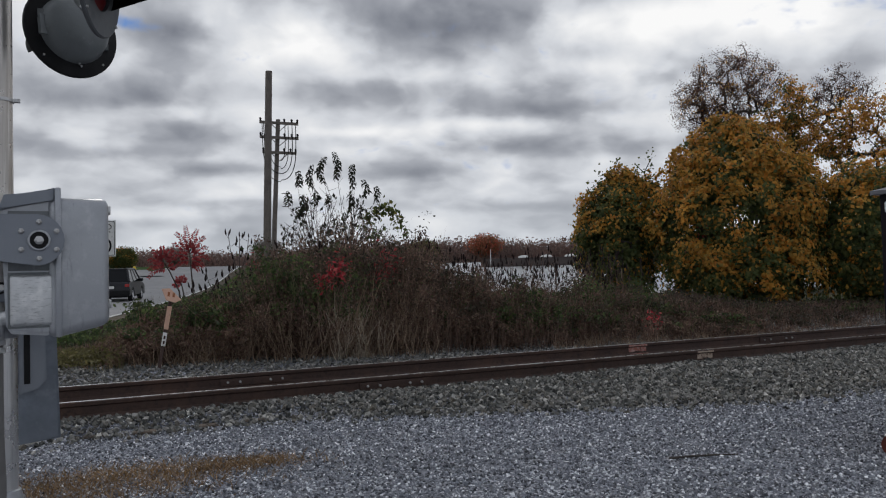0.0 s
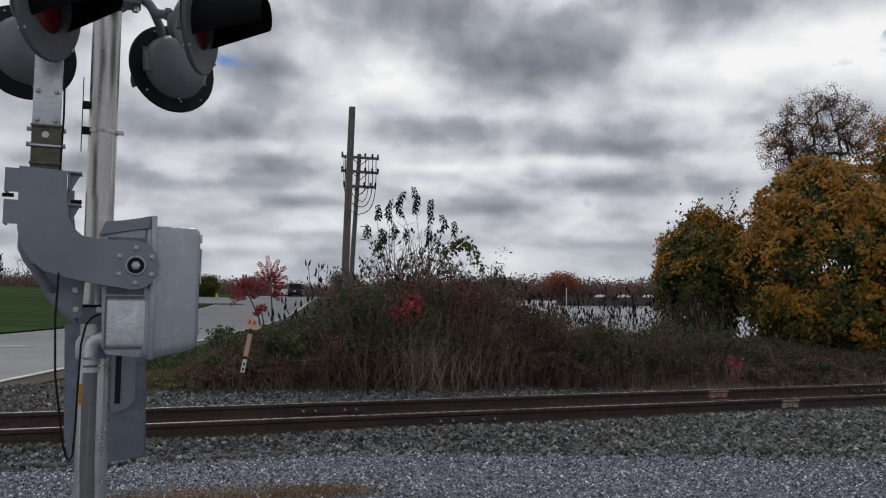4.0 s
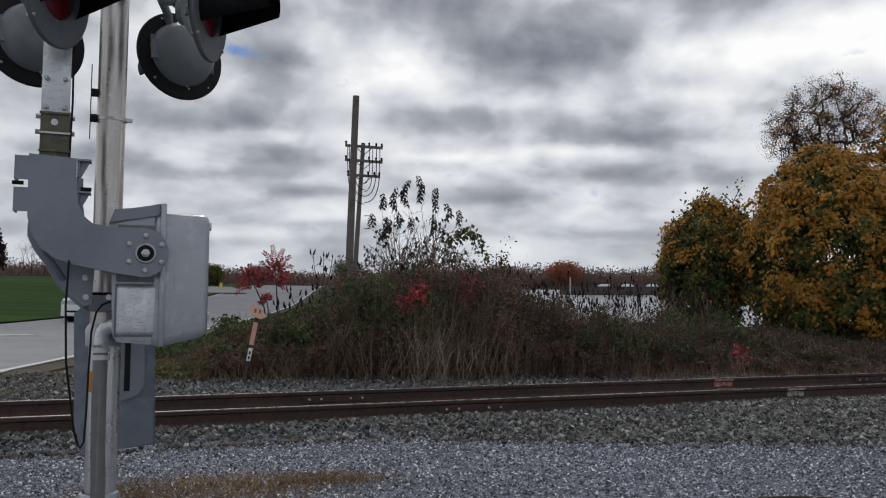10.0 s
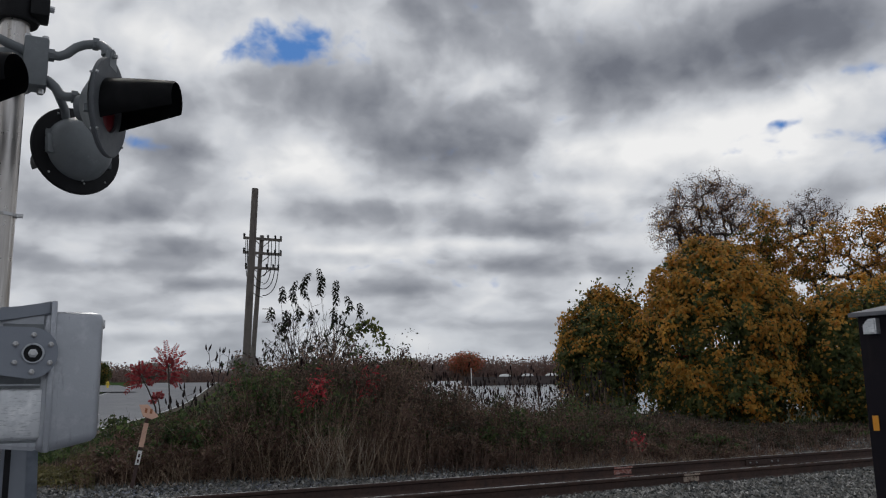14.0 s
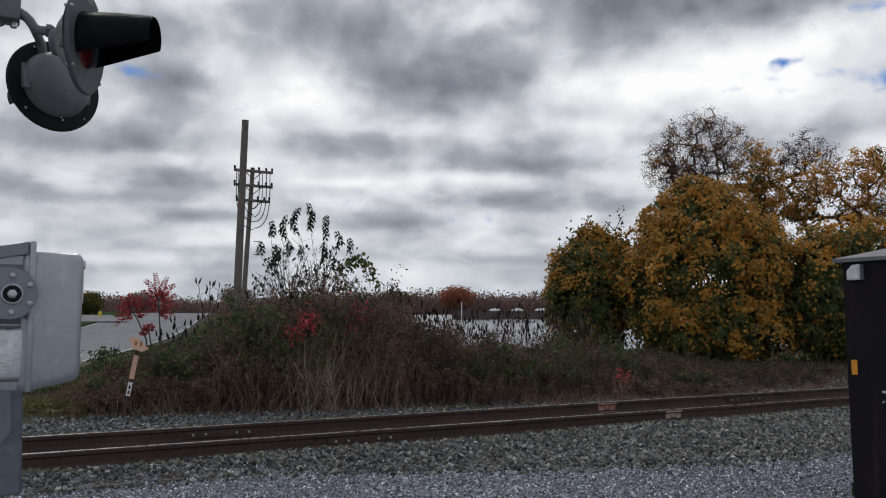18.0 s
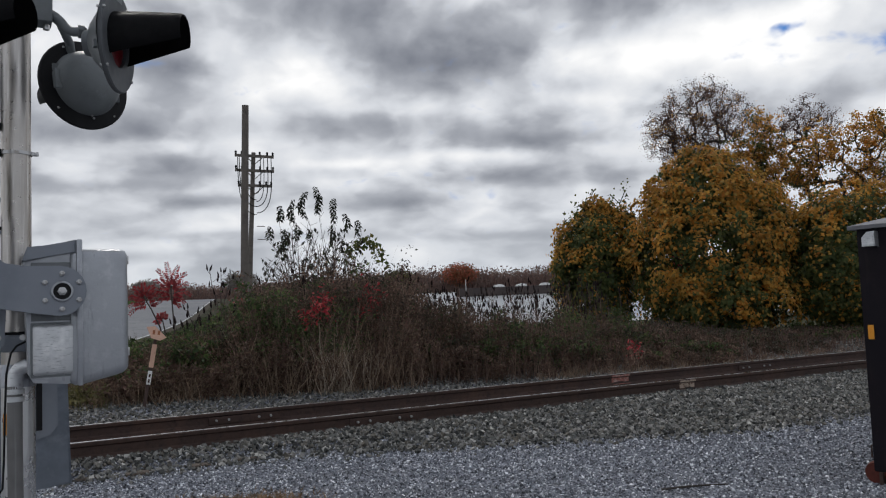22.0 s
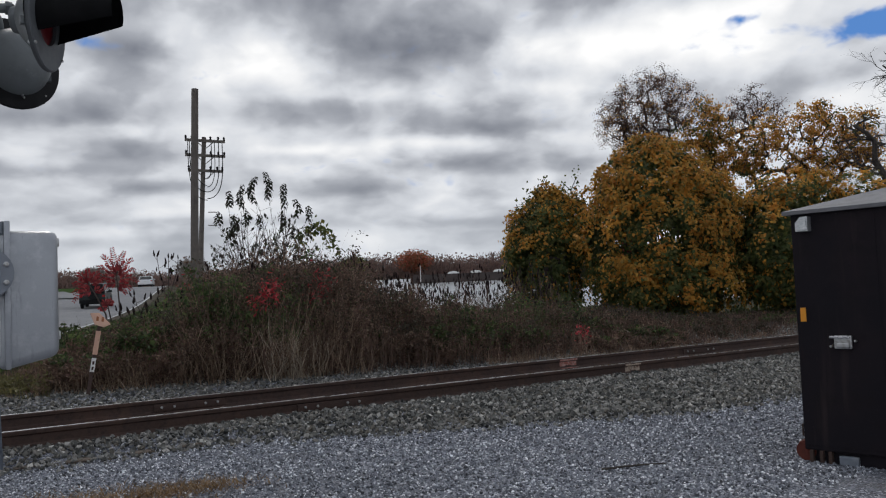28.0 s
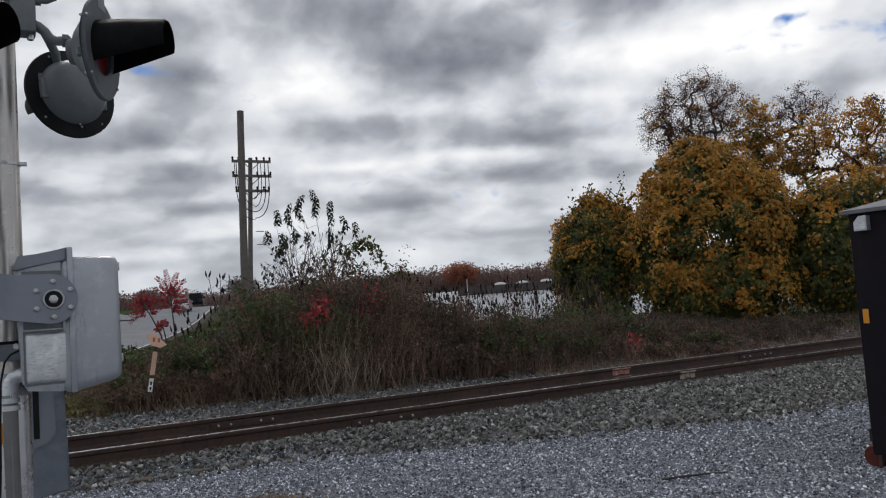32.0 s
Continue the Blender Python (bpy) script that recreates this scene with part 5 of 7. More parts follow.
def speed_sign():
    x, y = 1.58, 17.9
    z = float(gz(x, y))
    root = empty("speed_sign", x, y, z, -8)
    tagged(root, "white rectangular speed limit sign on a dark steel post", "road sign")
    part("post", box(bmesh.new(), (-0.035, 0.0, -0.4), (0.035, 0.03, 2.5)), POST, root)
    bm = slab(bmesh.new(), [(-0.3, -0.38), (0.3, -0.38), (0.305, 0.38), (-0.305, 0.38)], -0.006, -0.001)
    plate = part("panel", bm, WHITE, root)
    plate.location = (0, 0, 2.5 - z)
    for a, b in (((-0.28, -0.36), (0.28, -0.348)), ((-0.28, 0.348), (0.28, 0.36)), ((-0.28, -0.36), (-0.268, 0.36)), ((0.268, -0.36), (0.28, 0.36))):
        part("border", box(bmesh.new(), (a[0], -0.0085, a[1]), (b[0], -0.0065, b[1])), BLACK, plate)
    for text, size, tx, tz in (("SPEED", 0.17, 0, 0.24), ("LIMIT", 0.17, 0, 0.08), ("0", 0.4, 0.13, -0.17)):
        words(text, size, pose(tx, -0.0085, tz, 90), BLACK, plate)


speed_sign()


def utility_poles():
    def pole(name, x, y, top, r, lean, label):
        z = float(gz(x, y))
        root = empty(name, x, y, z)
        tagged(root, label, "utility pole", "utility poles")
        part("shaft", tube(bmesh.new(), [(-lean, 0, -1), (-lean * 0.6, 0, (top - z) * 0.4), (0, 0, top - z)], r, 14, True, r * 0.78), POLE, root, smooth=True)
        return root, z

    pole("utility_pole", 9.53, 34.0, 10.62, 0.185, 0.28, "tall bare weathered wooden utility pole")
    x, y = 13.87, 48.3
    root, z0 = pole("utility_pole", x, y, 11.45, 0.165, 0.56, "wooden utility pole with three crossarms and looped cables")
    for k, (z, w) in enumerate(((11.2, 1.2), (10.3, 1.2), (9.38, 1.05))):
        z -= z0
        bm = box(bmesh.new(), (-w, -0.24, z - 0.085), (w, -0.15, z + 0.085), 0.01)
        arm = part("crossarm", bm, POLE, root)
        for sx in (-1.05, -0.72, 0.3, 0.72, 1.05):
            bm = lathe(bmesh.new(), [(0.03, 0), (0.075, 0.06), (0.045, 0.1), (0.08, 0.15), (0.05, 0.22), (0, 0.25)], 8, Matrix.Translation((sx * w / 1.1, -0.2, z + 0.05)))
            part("insulator", bm, RUBBER, arm)
        bm = tube(bmesh.new(), [(-0.55, -0.2, z - 0.02), (0, -0.16, z - 0.5), (0.55, -0.2, z - 0.02)], 0.03, 6)
        part("brace", bm, POLE, arm)
    for x0, drop, r in ((-0.95, 3.0, 0.026), (-0.7, 2.6, 0.022), (0.55, 2.7, 0.022), (0.8, 3.0, 0.026), (1.02, 3.4, 0.026), (-1.05, 3.5, 0.022), (0.35, 2.2, 0.022)):
        top = 11.1 - z0
        pts = []
        for k in range(13):
            u = k / 12
            a = u * math.pi / 2
            pts.append((x0 + (0.05 - x0) * (1 - math.cos(a)) ** 1.6, -0.22 - 0.08 * math.sin(2 * a), top - drop * math.sin(a) ** 0.9))
        part("cable", tube(bmesh.new(), pts, r, 6), RUBBER, root)
    for z in (6.9, 6.1):
        part("step_bracket", tube(bmesh.new(), [(0.1, -0.1, z - z0), (0.55, -0.15, z - z0)], 0.025, 6), POLE, root)


utility_poles()


# ---- trees, brush and weeds ----
def limbs(bm, rng, start, way, length, r, depth, tips, spread=0.55, up=0.15, splits=(2, 3), bend=0.12, inner=1):
    """Branches that fork and taper; tips collects where the finest end."""
    pts, p, d = [Vector(start)], Vector(start), Vector(way).normalized()
    steps = 3
    for _ in range(steps):
        d = (d + Vector((rng.gauss(0, bend), rng.gauss(0, bend), rng.gauss(0, bend) + up * 0.3))).normalized()
        p = p + d * (length / steps)
        pts.append(p.copy())
    tube(bm, pts, r, 7 if r > 0.05 else 4 if r > 0.012 else 3, False, r * 0.62)
    if depth == 0:
        tips.append((pts[-1].copy(), d.copy()))
        return
    if depth <= inner:
        tips.append((pts[-2].copy(), d.copy()))
    for k in range(rng.randint(*splits)):
        side = d.orthogonal().normalized()
        side.rotate(Matrix.Rotation(rng.uniform(0, 2 * math.pi), 3, d).to_quaternion())
        w = (d + side * rng.uniform(0.6, 1.3) * spread + Vector((0, 0, up))).normalized()
        at = pts[-1] if k == 0 or rng.random() < 0.5 else pts[-2]
        limbs(bm, rng, at, w, length * rng.uniform(0.62, 0.85), r * 0.6, depth - 1, tips, spread, up, splits, bend, inner)


def facing_leaves(name, centres, normals, size, mat, rng, long=1.25, droop=0.5):
    """Broad pointed leaves that lie across the given normals and hang a little."""
    c, nn = np.asarray(centres, float), np.asarray(normals, float)
    nn = nn / (np.linalg.norm(nn, axis=1)[:, None] + 1e-9)
    d = rng.normal(size=c.shape) + np.array([0, 0, -droop * 2])
    d -= nn * (d * nn).sum(1)[:, None]
    d /= np.linalg.norm(d, axis=1)[:, None] + 1e-9
    s = np.cross(nn, d)
    w = size * rng.uniform(0.65, 1.3, (len(c), 1))
    v = np.stack([c - d * w * long * 0.5, c + s * w * 0.5 - nn * w * 0.14 - d * w * 0.1, c + d * w * long * 0.55, c - s * w * 0.5 - nn * w * 0.14 - d * w * 0.1], 1).reshape(-1, 3)
    return from_arrays(name, v, np.arange(4 * len(c)).reshape(-1, 4), mat)


def within(p, lobes):
    """How deep each point lies in the lobes: below 1 inside the nearest of them."""
    best = np.full(len(p), 9.0)
    for l in lobes:
        best = np.minimum(best, (((p - np.array(l[:3])) / np.array(l[3:])) ** 2).sum(1))
    return np.sqrt(best)


def in_lobes(rng, lobes, count, lo, hi):
    """Points between the inner and the outer share of the lobes' radii, with the way out at each."""
    L = np.array(lobes, float)
    area = (L[:, 3] * L[:, 4] * L[:, 5]) ** 0.67
    i = rng.choice(len(L), count, p=area / area.sum())
    d = rng.normal(size=(count, 3))
    d /= np.linalg.norm(d, axis=1)[:, None]
    p = L[i, :3] + d * L[i, 3:] * rng.uniform(lo, hi, (count, 1))
    keep = within(p, lobes) > lo * 0.92
    return p[keep], d[keep]


def skeleton(bm, rng, foot, fork, ends, r_tip=0.012, reach=0.55, sag=0.0):
    """A trunk from foot to fork, and limbs that grow from it to every one of the ends, thicker where more of them join."""
    nodes, above = [np.array(foot, float)], [-1]
    for k in range(1, 5):
        t = k / 4
        nodes.append(np.array(foot) * (1 - t) + np.array(fork) * t + rng.normal(size=3) * np.array([0.02, 0.02, 0]) * (k < 4))
        above.append(len(nodes) - 2)
    ends = sorted((np.array(e) for e in ends), key=lambda e: np.linalg.norm(e - nodes[4]))
    count = [0] * len(nodes)
    for e in ends:
        N = np.array(nodes[3:])
        gap = np.linalg.norm(N - e, axis=1) + 0.35 * np.maximum(0, N[:, 2] - e[2])
        at = int(np.argmin(gap)) + 3
        a = nodes[at]
        steps = max(1, int(np.linalg.norm(e - a) / reach))
        for k in range(1, steps + 1):
            t = k / steps
            p = a * (1 - t) + e * t + rng.normal(size=3) * reach * 0.1 * (k < steps)
            p[2] += sag * math.sin(t * math.pi)
            nodes.append(p)
            above.append(at if k == 1 else len(nodes) - 2)
            count.append(0)
        k = len(nodes) - 1
        while k >= 0:
            count[k] += 1
            k = above[k]
    for k in range(1, len(nodes)):
        u = above[k]
        r0, r1 = r_tip * max(1, count[u]) ** 0.42, r_tip * max(1, count[k]) ** 0.42
        tube(bm, [nodes[u], nodes[k]], min(r0, r1 * 1.5), 8 if r1 > 0.07 else 5 if r1 > 0.025 else 3, False, r1)
    return bm


def maple(x, y, lobes, label, seed, gold=LEAF_GOLD, green=LEAF_OLIVE, share=0.62, clumps=1500, size=0.09, tips=150, spikes=()):
    """A dense maple: an outer coat of drooping leaf sprays over a greener inside, coloured darker for its shade, on
    limbs that reach them all.
    """
    z = float(gz(x, y))
    root = empty("maple_tree", x, y, z)
    tagged(root, label, "tree")
    rng = np.random.default_rng(seed)
    ends, _ = in_lobes(rng, lobes, tips, 0.55, 0.9)
    bm = skeleton(bmesh.new(), rng, (0, 0, -0.2), (0, 0, 0.9), list(ends[ends[:, 2] > 0.5]) + [np.array(e) for e in spikes])
    part("trunk", bm, BARK, root, smooth=True)

    def sprays(n, lo, hi, per, wide):
        """Each spray is a shallow dome of leaves, hanging at its rim."""
        p, d = in_lobes(rng, lobes, n, lo, hi)
        ok = p[:, 2] > 0.15
        p, d = p[ok], d[ok]
        k = np.repeat(np.arange(len(p)), per)
        out = d * np.array([1, 1, 0.55]) + np.array([0, 0, 0.45])
        out /= np.linalg.norm(out, axis=1)[:, None]
        off = rng.normal(size=(len(k), 3)) * (wide * rng.uniform(0.6, 1.35, (len(p), 1)))[k]
        o = out[k]
        along = (off * o).sum(1)[:, None]
        flat = off - o * along
        off = flat + o * along * 0.45
        q = p[k] + off - np.array([0, 0, 1.0]) * (np.linalg.norm(flat, axis=1)[:, None] ** 2) * 1.1
        nrm = o + flat / wide * 0.35 + rng.normal(size=q.shape) * 0.38
        return p, k, q, nrm

    # gold gathers high and in patches; the rest of the coat stays green
    p, k, q, nrm = sprays(int(clumps * 0.85), 0.86, 1.14, 42, 0.15)
    f = (p[:, 2] - p[:, 2].min()) / np.ptp(p[:, 2])
    patch = 0.5 + 0.5 * np.sin(1.9 * p[:, 0] + 1.3 * p[:, 2] + seed) * np.sin(1.7 * p[:, 1] - 2.1 * p[:, 2])
    turned = (0.5 * f + 0.35 * patch + 0.35 * rng.random(len(p))) > 1.05 - share
    g = turned[k] ^ (rng.random(len(k)) < 0.12)
    part_mesh("golden_leaves", facing_leaves("golden_leaves", q[g], nrm[g], size, gold, rng), root)
    part_mesh("green_leaves", facing_leaves("green_leaves", q[~g], nrm[~g], size, green, rng), root)
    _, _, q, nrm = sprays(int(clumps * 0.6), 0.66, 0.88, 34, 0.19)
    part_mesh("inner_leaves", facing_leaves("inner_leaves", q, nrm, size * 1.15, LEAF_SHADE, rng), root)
    if len(spikes):
        c = np.repeat(np.array(spikes, float), 26, 0)
        c = c + rng.normal(size=c.shape) * np.array([0.07, 0.07, 0.2]) - np.array([0, 0, 0.18])
        part_mesh("top_leaves", leaf_mesh("top_leaves", c, size * 0.9, green, rng, 0.2, 1.3), root)
    return root


def airy_tree(name, x, y, lobes, fork, leaf, per, size, label, seed, tips=330, clump=0.2, leaf2=None, share2=0.0, lo=0.35, r_tip=0.011):
    """A tree whose fine limbs show through a thin crown: leaves in small clusters round the twig ends."""
    z = float(gz(x, y))
    root = empty(name, x, y, z)
    tagged(root, label, "tree")
    rng = np.random.default_rng(seed)
    lobes = [(a, b, c - z, d, e, f) for a, b, c, d, e, f in lobes]
    ends, _ = in_lobes(rng, lobes, tips, lo, 1.0)
    ends = ends + rng.normal(size=ends.shape) * 0.12
    part("trunk", skeleton(bmesh.new(), rng, (0, 0, -0.3), (0.1, 0, fork - z), list(ends), r_tip, 0.7), BARK, root, smooth=True)

    def coat(nm, mat, pick, count):
        c = np.repeat(pick, count, 0)
        off = rng.normal(size=c.shape) * clump * np.array([1, 1, 0.7])
        part_mesh(nm, facing_leaves(nm, c + off, off / clump + np.array([0, 0, 0.6]), size, mat, rng), root)

    if leaf2:
        second = rng.random(len(ends)) < share2
        coat("second_leaves", leaf2, ends[second], per)
        ends = ends[~second]
    coat("leaves", leaf, ends, per)
    return root


def tree(name, x, y, height, lobes, leaf, count, size, label, seed, category="tree", leaf2=None, share2=0.0, trunk_r=0.14, clump=0.42, depth=3):
    """A small far tree: tapered trunk and limbs in a crown of leaf clumps spread over lobes (dx, dy, z, rx, ry, rz)."""
    z = float(gz(x, y))
    root = empty(name, x, y, z)
    tagged(root, label, category)
    rng, nr = random.Random(seed), np.random.default_rng(seed)
    bm = bmesh.new()
    limbs(bm, rng, (0, 0, -0.2), (0, 0, 1), height * 0.36, trunk_r, depth, [], 0.6, 0.2)
    part("trunk", bm, BARK, root, smooth=True)

    def cloud(total, lo, hi):
        p, _ = in_lobes(nr, lobes, max(1, total // 60), lo, hi)
        c = np.repeat(p, 60, 0)
        c = c + np.clip(nr.normal(size=c.shape), -1.6, 1.6) * clump * np.array([1, 1, 0.75])
        return c[c[:, 2] > 0.05]

    part_mesh("crown", leaf_mesh("crown", cloud(count, 0.6, 1.0), size, leaf, nr, 0.2), root)
    if leaf2:
        part_mesh("inner_crown", leaf_mesh("inner_crown", cloud(int(count * share2), 0.5, 0.95), size, leaf2, nr, 0.2), root)
    return root


def part_mesh(name, me, root, label=""):
    ob = new(name, me)
    ob.parent = root
    if label:
        ob["label"] = label
    return ob


maple(19.5, 17.6, [(0, 0, 2.55, 2.45, 2.3, 2.5), (-0.1, 0, 4.0, 1.75, 1.7, 1.75), (0.75, -0.6, 3.0, 1.7, 1.6, 1.9), (-0.75, 0.5, 2.9, 1.65, 1.6, 1.9), (-0.2, 0.1, 5.0, 1.0, 1.0, 0.85), (0.1, -0.2, 1.2, 2.45, 2.2, 1.25)],
      "rounded maple in golden-orange autumn leaf", 3, clumps=1550, share=0.58)
maple(17.25, 20.4, [(0, 0, 2.0, 1.35, 1.3, 1.8), (0.25, -0.1, 3.2, 1.0, 1.0, 1.1), (-0.45, 0.2, 2.8, 0.85, 0.8, 1.0), (0.8, -0.5, 3.3, 0.75, 0.7, 0.9), (0.1, 0, 4.0, 0.42, 0.4, 0.6)],
      "olive and gold maple with thin upper twigs", 5, clumps=600, share=0.4, size=0.09, tips=90,
      spikes=[(0.1, 0, 4.75), (0.02, 0.1, 4.5), (-0.5, 0.2, 4.25), (0.55, -0.3, 4.6), (0.95, -0.6, 4.75), (-0.85, 0.4, 3.9), (0.75, -0.5, 4.3), (-0.25, 0.1, 4.3)])
maple(22.6, 15.4, [(0, 0, 2.1, 1.75, 1.6, 2.1), (0.5, -0.5, 3.0, 1.3, 1.2, 1.35), (2.0, -1.7, 2.1, 1.7, 1.5, 2.1), (0.9, -0.9, 1.0, 2.2, 1.8, 1.1), (-0.3, 0.2, 3.2, 0.9, 0.9, 0.9)],
      "dark green maple turning orange at its top", 8, clumps=950, share=0.32)
airy_tree("ash_tree", 37.7, 35.3, [(-0.6, 0.6, 12.3, 2.1, 2.1, 2.2), (0.6, -0.6, 13.2, 1.7, 1.7, 1.9), (1.4, -1.5, 12.2, 1.4, 1.4, 1.7), (-1.2, 1.4, 11.4, 1.5, 1.5, 1.5), (0, 0, 10.0, 2.4, 2.4, 2.0)],
          8.4, LEAF_DARK, 36, 0.058, "tall tree with fine dark limbs and thin reddish leaves", 13, tips=760, clump=0.21, leaf2=LEAF_ORANGE, share2=0.13)
airy_tree("maple_tree", 39.4, 31.9, [(0.0, 0.1, 10.9, 1.6, 1.6, 1.7), (-0.5, 0.6, 9.4, 1.6, 1.6, 1.9), (0.6, -0.6, 8.8, 1.5, 1.5, 2.0), (0, 0, 6.6, 2.0, 2.0, 1.6)],
          6.0, LEAF_ORANGE, 26, 0.11, "tall rusty-orange maple behind the golden maple", 17, tips=400, clump=0.2, leaf2=LEAF_OLIVE, share2=0.3)
airy_tree("ash_tree", 43.3, 31.9, [(0, 0, 12.3, 1.5, 1.5, 1.4), (-0.6, 0.8, 11.3, 1.3, 1.3, 1.2), (0.7, -0.8, 11.6, 1.2, 1.2, 1.2)],
          7.5, LEAF_DARK, 24, 0.056, "tall tree with thin dark leaves", 19, tips=260, clump=0.17)
airy_tree("maple_tree", 41.6, 27.4, [(-0.9, 1.4, 9.6, 1.6, 1.6, 1.5), (0.4, -0.6, 10.1, 1.6, 1.6, 1.4), (1.4, -2.1, 9.3, 1.5, 1.5, 1.5), (-1.5, 2.2, 8.2, 1.2, 1.2, 1.4), (0.4, -0.6, 7.6, 2.0, 2.2, 1.3), (1.8, -2.7, 8.0, 1.1, 1.2, 1.1)],
          5.0, LEAF_ORANGE, 23, 0.11, "broad golden-orange maple with gaps in its crown", 23, tips=520, clump=0.2, leaf2=LEAF_OLIVE, share2=0.22, r_tip=0.013)
airy_tree("maple_tree", 33.2, 23.5, [(0, 0, 3.4, 2.4, 2.6, 2.6), (-2.0, 2.4, 3.2, 2.2, 2.2, 2.4), (1.8, -2.2, 3.0, 2.2, 2.2, 2.3)],
          1.8, LEAF_OLIVE, 40, 0.12, "low green and yellow maple thicket behind the others", 29, tips=420, clump=0.3, leaf2=LEAF_ORANGE, share2=0.4)


def dead_tree(x, y, height, seed, lean, label, r=0.2):
    z = float(gz(x, y))
    root = empty("dead_tree", x, y, z)
    tagged(root, label, "tree", "dead trees")
    rng = random.Random(seed)
    bm, tips = bmesh.new(), []
    limbs(bm, rng, (0, 0, -0.3), (lean[0], lean[1], 1), height * 0.4, r, 5, tips, 0.7, 0.12, (2, 3), 0.2)
    part("trunk", bm, BARK, root, smooth=True)


def crooked_tree(x, y, label, seed, boughs):
    """A leafless tree with heavy crooked boughs (foot radius, then points) and fine twigs along them."""
    z = float(gz(x, y))
    root = empty("dead_tree", x, y, z)
    tagged(root, label, "tree", "dead trees")
    rng = random.Random(seed)
    side, bm, tips = Vector((0.52, -0.854, 0)), bmesh.new(), []
    for k, (r, pts) in enumerate(boughs):
        pts = [side * a + Vector((0, 0, h - z)) for a, h in pts]
        tube(bm, pts, r, 7, True, r * 0.35)
        for a, b in zip(pts, pts[1:]):
            for q in range(3):
                p = a.lerp(b, rng.random())
                if p.z > 3.5:
                    w = Vector((rng.gauss(0, 1), rng.gauss(0, 1), rng.uniform(0.1, 0.9)))
                    limbs(bm, rng, p, w, rng.uniform(0.5, 1.0), r * 0.22, 3, tips, 0.7, 0.05, (2, 3), 0.22)
    part("trunk", bm, BARK, root, smooth=True)


crooked_tree(39.3, 19.4, "leafless dead tree with a dark forked trunk and crooked boughs", 31,
             [(0.26, [(0.1, -0.4), (0.1, 3.0), (0.0, 6.2), (0.05, 7.6), (-0.05, 8.8), (-0.25, 10.0), (-0.5, 11.2), (-0.35, 12.0), (-0.3, 13.3)]), (0.1, [(-0.25, 10.0), (-0.7, 10.7), (-1.2, 11.0), (-1.6, 11.4)]),
              (0.12, [(0.0, 8.2), (0.6, 9.2), (1.1, 10.4), (1.3, 11.6)]), (0.09, [(0.05, 7.2), (-0.5, 8.2), (-0.8, 9.2), (-0.75, 9.9)])])
crooked_tree(38.5, 20.9, "leafless leaning dead tree with a hooked bough", 37,
             [(0.22, [(0.6, -0.4), (0.5, 3.0), (0.05, 5.5), (-0.15, 6.2), (-0.5, 6.9), (-0.45, 7.8), (-0.8, 8.3), (-1.3, 8.7)]), (0.1, [(-0.15, 6.2), (-0.9, 6.4), (-1.3, 7.0)])])
dead_tree(43.5, 19.4, 11.5, 41, (0.1, -0.1), "leafless dead tree with a dark forked trunk")


def cones(name, feet, long, rng, mat=SEED):
    """Upright spindles of packed seeds, knobbly and a little tilted, one on every foot."""
    sides, rings = 6, ((0.0, 0.35), (0.22, 1.0), (0.5, 0.88), (0.78, 0.6), (1.0, 0.12))
    feet = np.asarray(feet, float)
    n = len(feet)
    l = long * rng.uniform(0.7, 1.2, n)
    lean = np.column_stack([rng.normal(size=(n, 2)) * 0.14, np.ones(n)])
    v = np.zeros((n, len(rings), sides, 3))
    for i, (u, r) in enumerate(rings):
        for j in range(sides):
            a = 2 * math.pi * (j + 0.5 * (i % 2)) / sides
            w = l * 0.15 * r * rng.uniform(0.75, 1.3, n)
            v[:, i, j] = feet + lean * (l * u)[:, None] + np.column_stack([np.cos(a) * w, np.sin(a) * w, np.zeros(n)])
    f = [(i * sides + j, i * sides + (j + 1) % sides, (i + 1) * sides + (j + 1) % sides, (i + 1) * sides + j) for i in range(len(rings) - 1) for j in range(sides)]
    faces = (np.array(f)[None] + (np.arange(n) * len(rings) * sides)[:, None, None]).reshape(-1, 4)
    return from_arrays(name, v.reshape(-1, 3), faces, mat)


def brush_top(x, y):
    """Height of the brush over the ground; its bumps fan out along sight lines from the camera."""
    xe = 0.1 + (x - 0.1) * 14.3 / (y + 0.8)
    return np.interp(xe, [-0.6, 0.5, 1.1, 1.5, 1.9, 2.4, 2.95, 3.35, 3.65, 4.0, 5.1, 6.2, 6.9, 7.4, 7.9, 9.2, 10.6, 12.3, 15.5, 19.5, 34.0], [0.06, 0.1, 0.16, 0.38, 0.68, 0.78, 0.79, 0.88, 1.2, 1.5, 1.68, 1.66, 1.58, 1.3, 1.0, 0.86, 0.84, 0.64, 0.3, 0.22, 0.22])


def brush_foot(x):
    """Where the brush begins beyond the rails."""
    return np.interp(x, [0, 3, 7, 11, 34], [13.0, 12.75, 12.35, 11.95, 11.9])


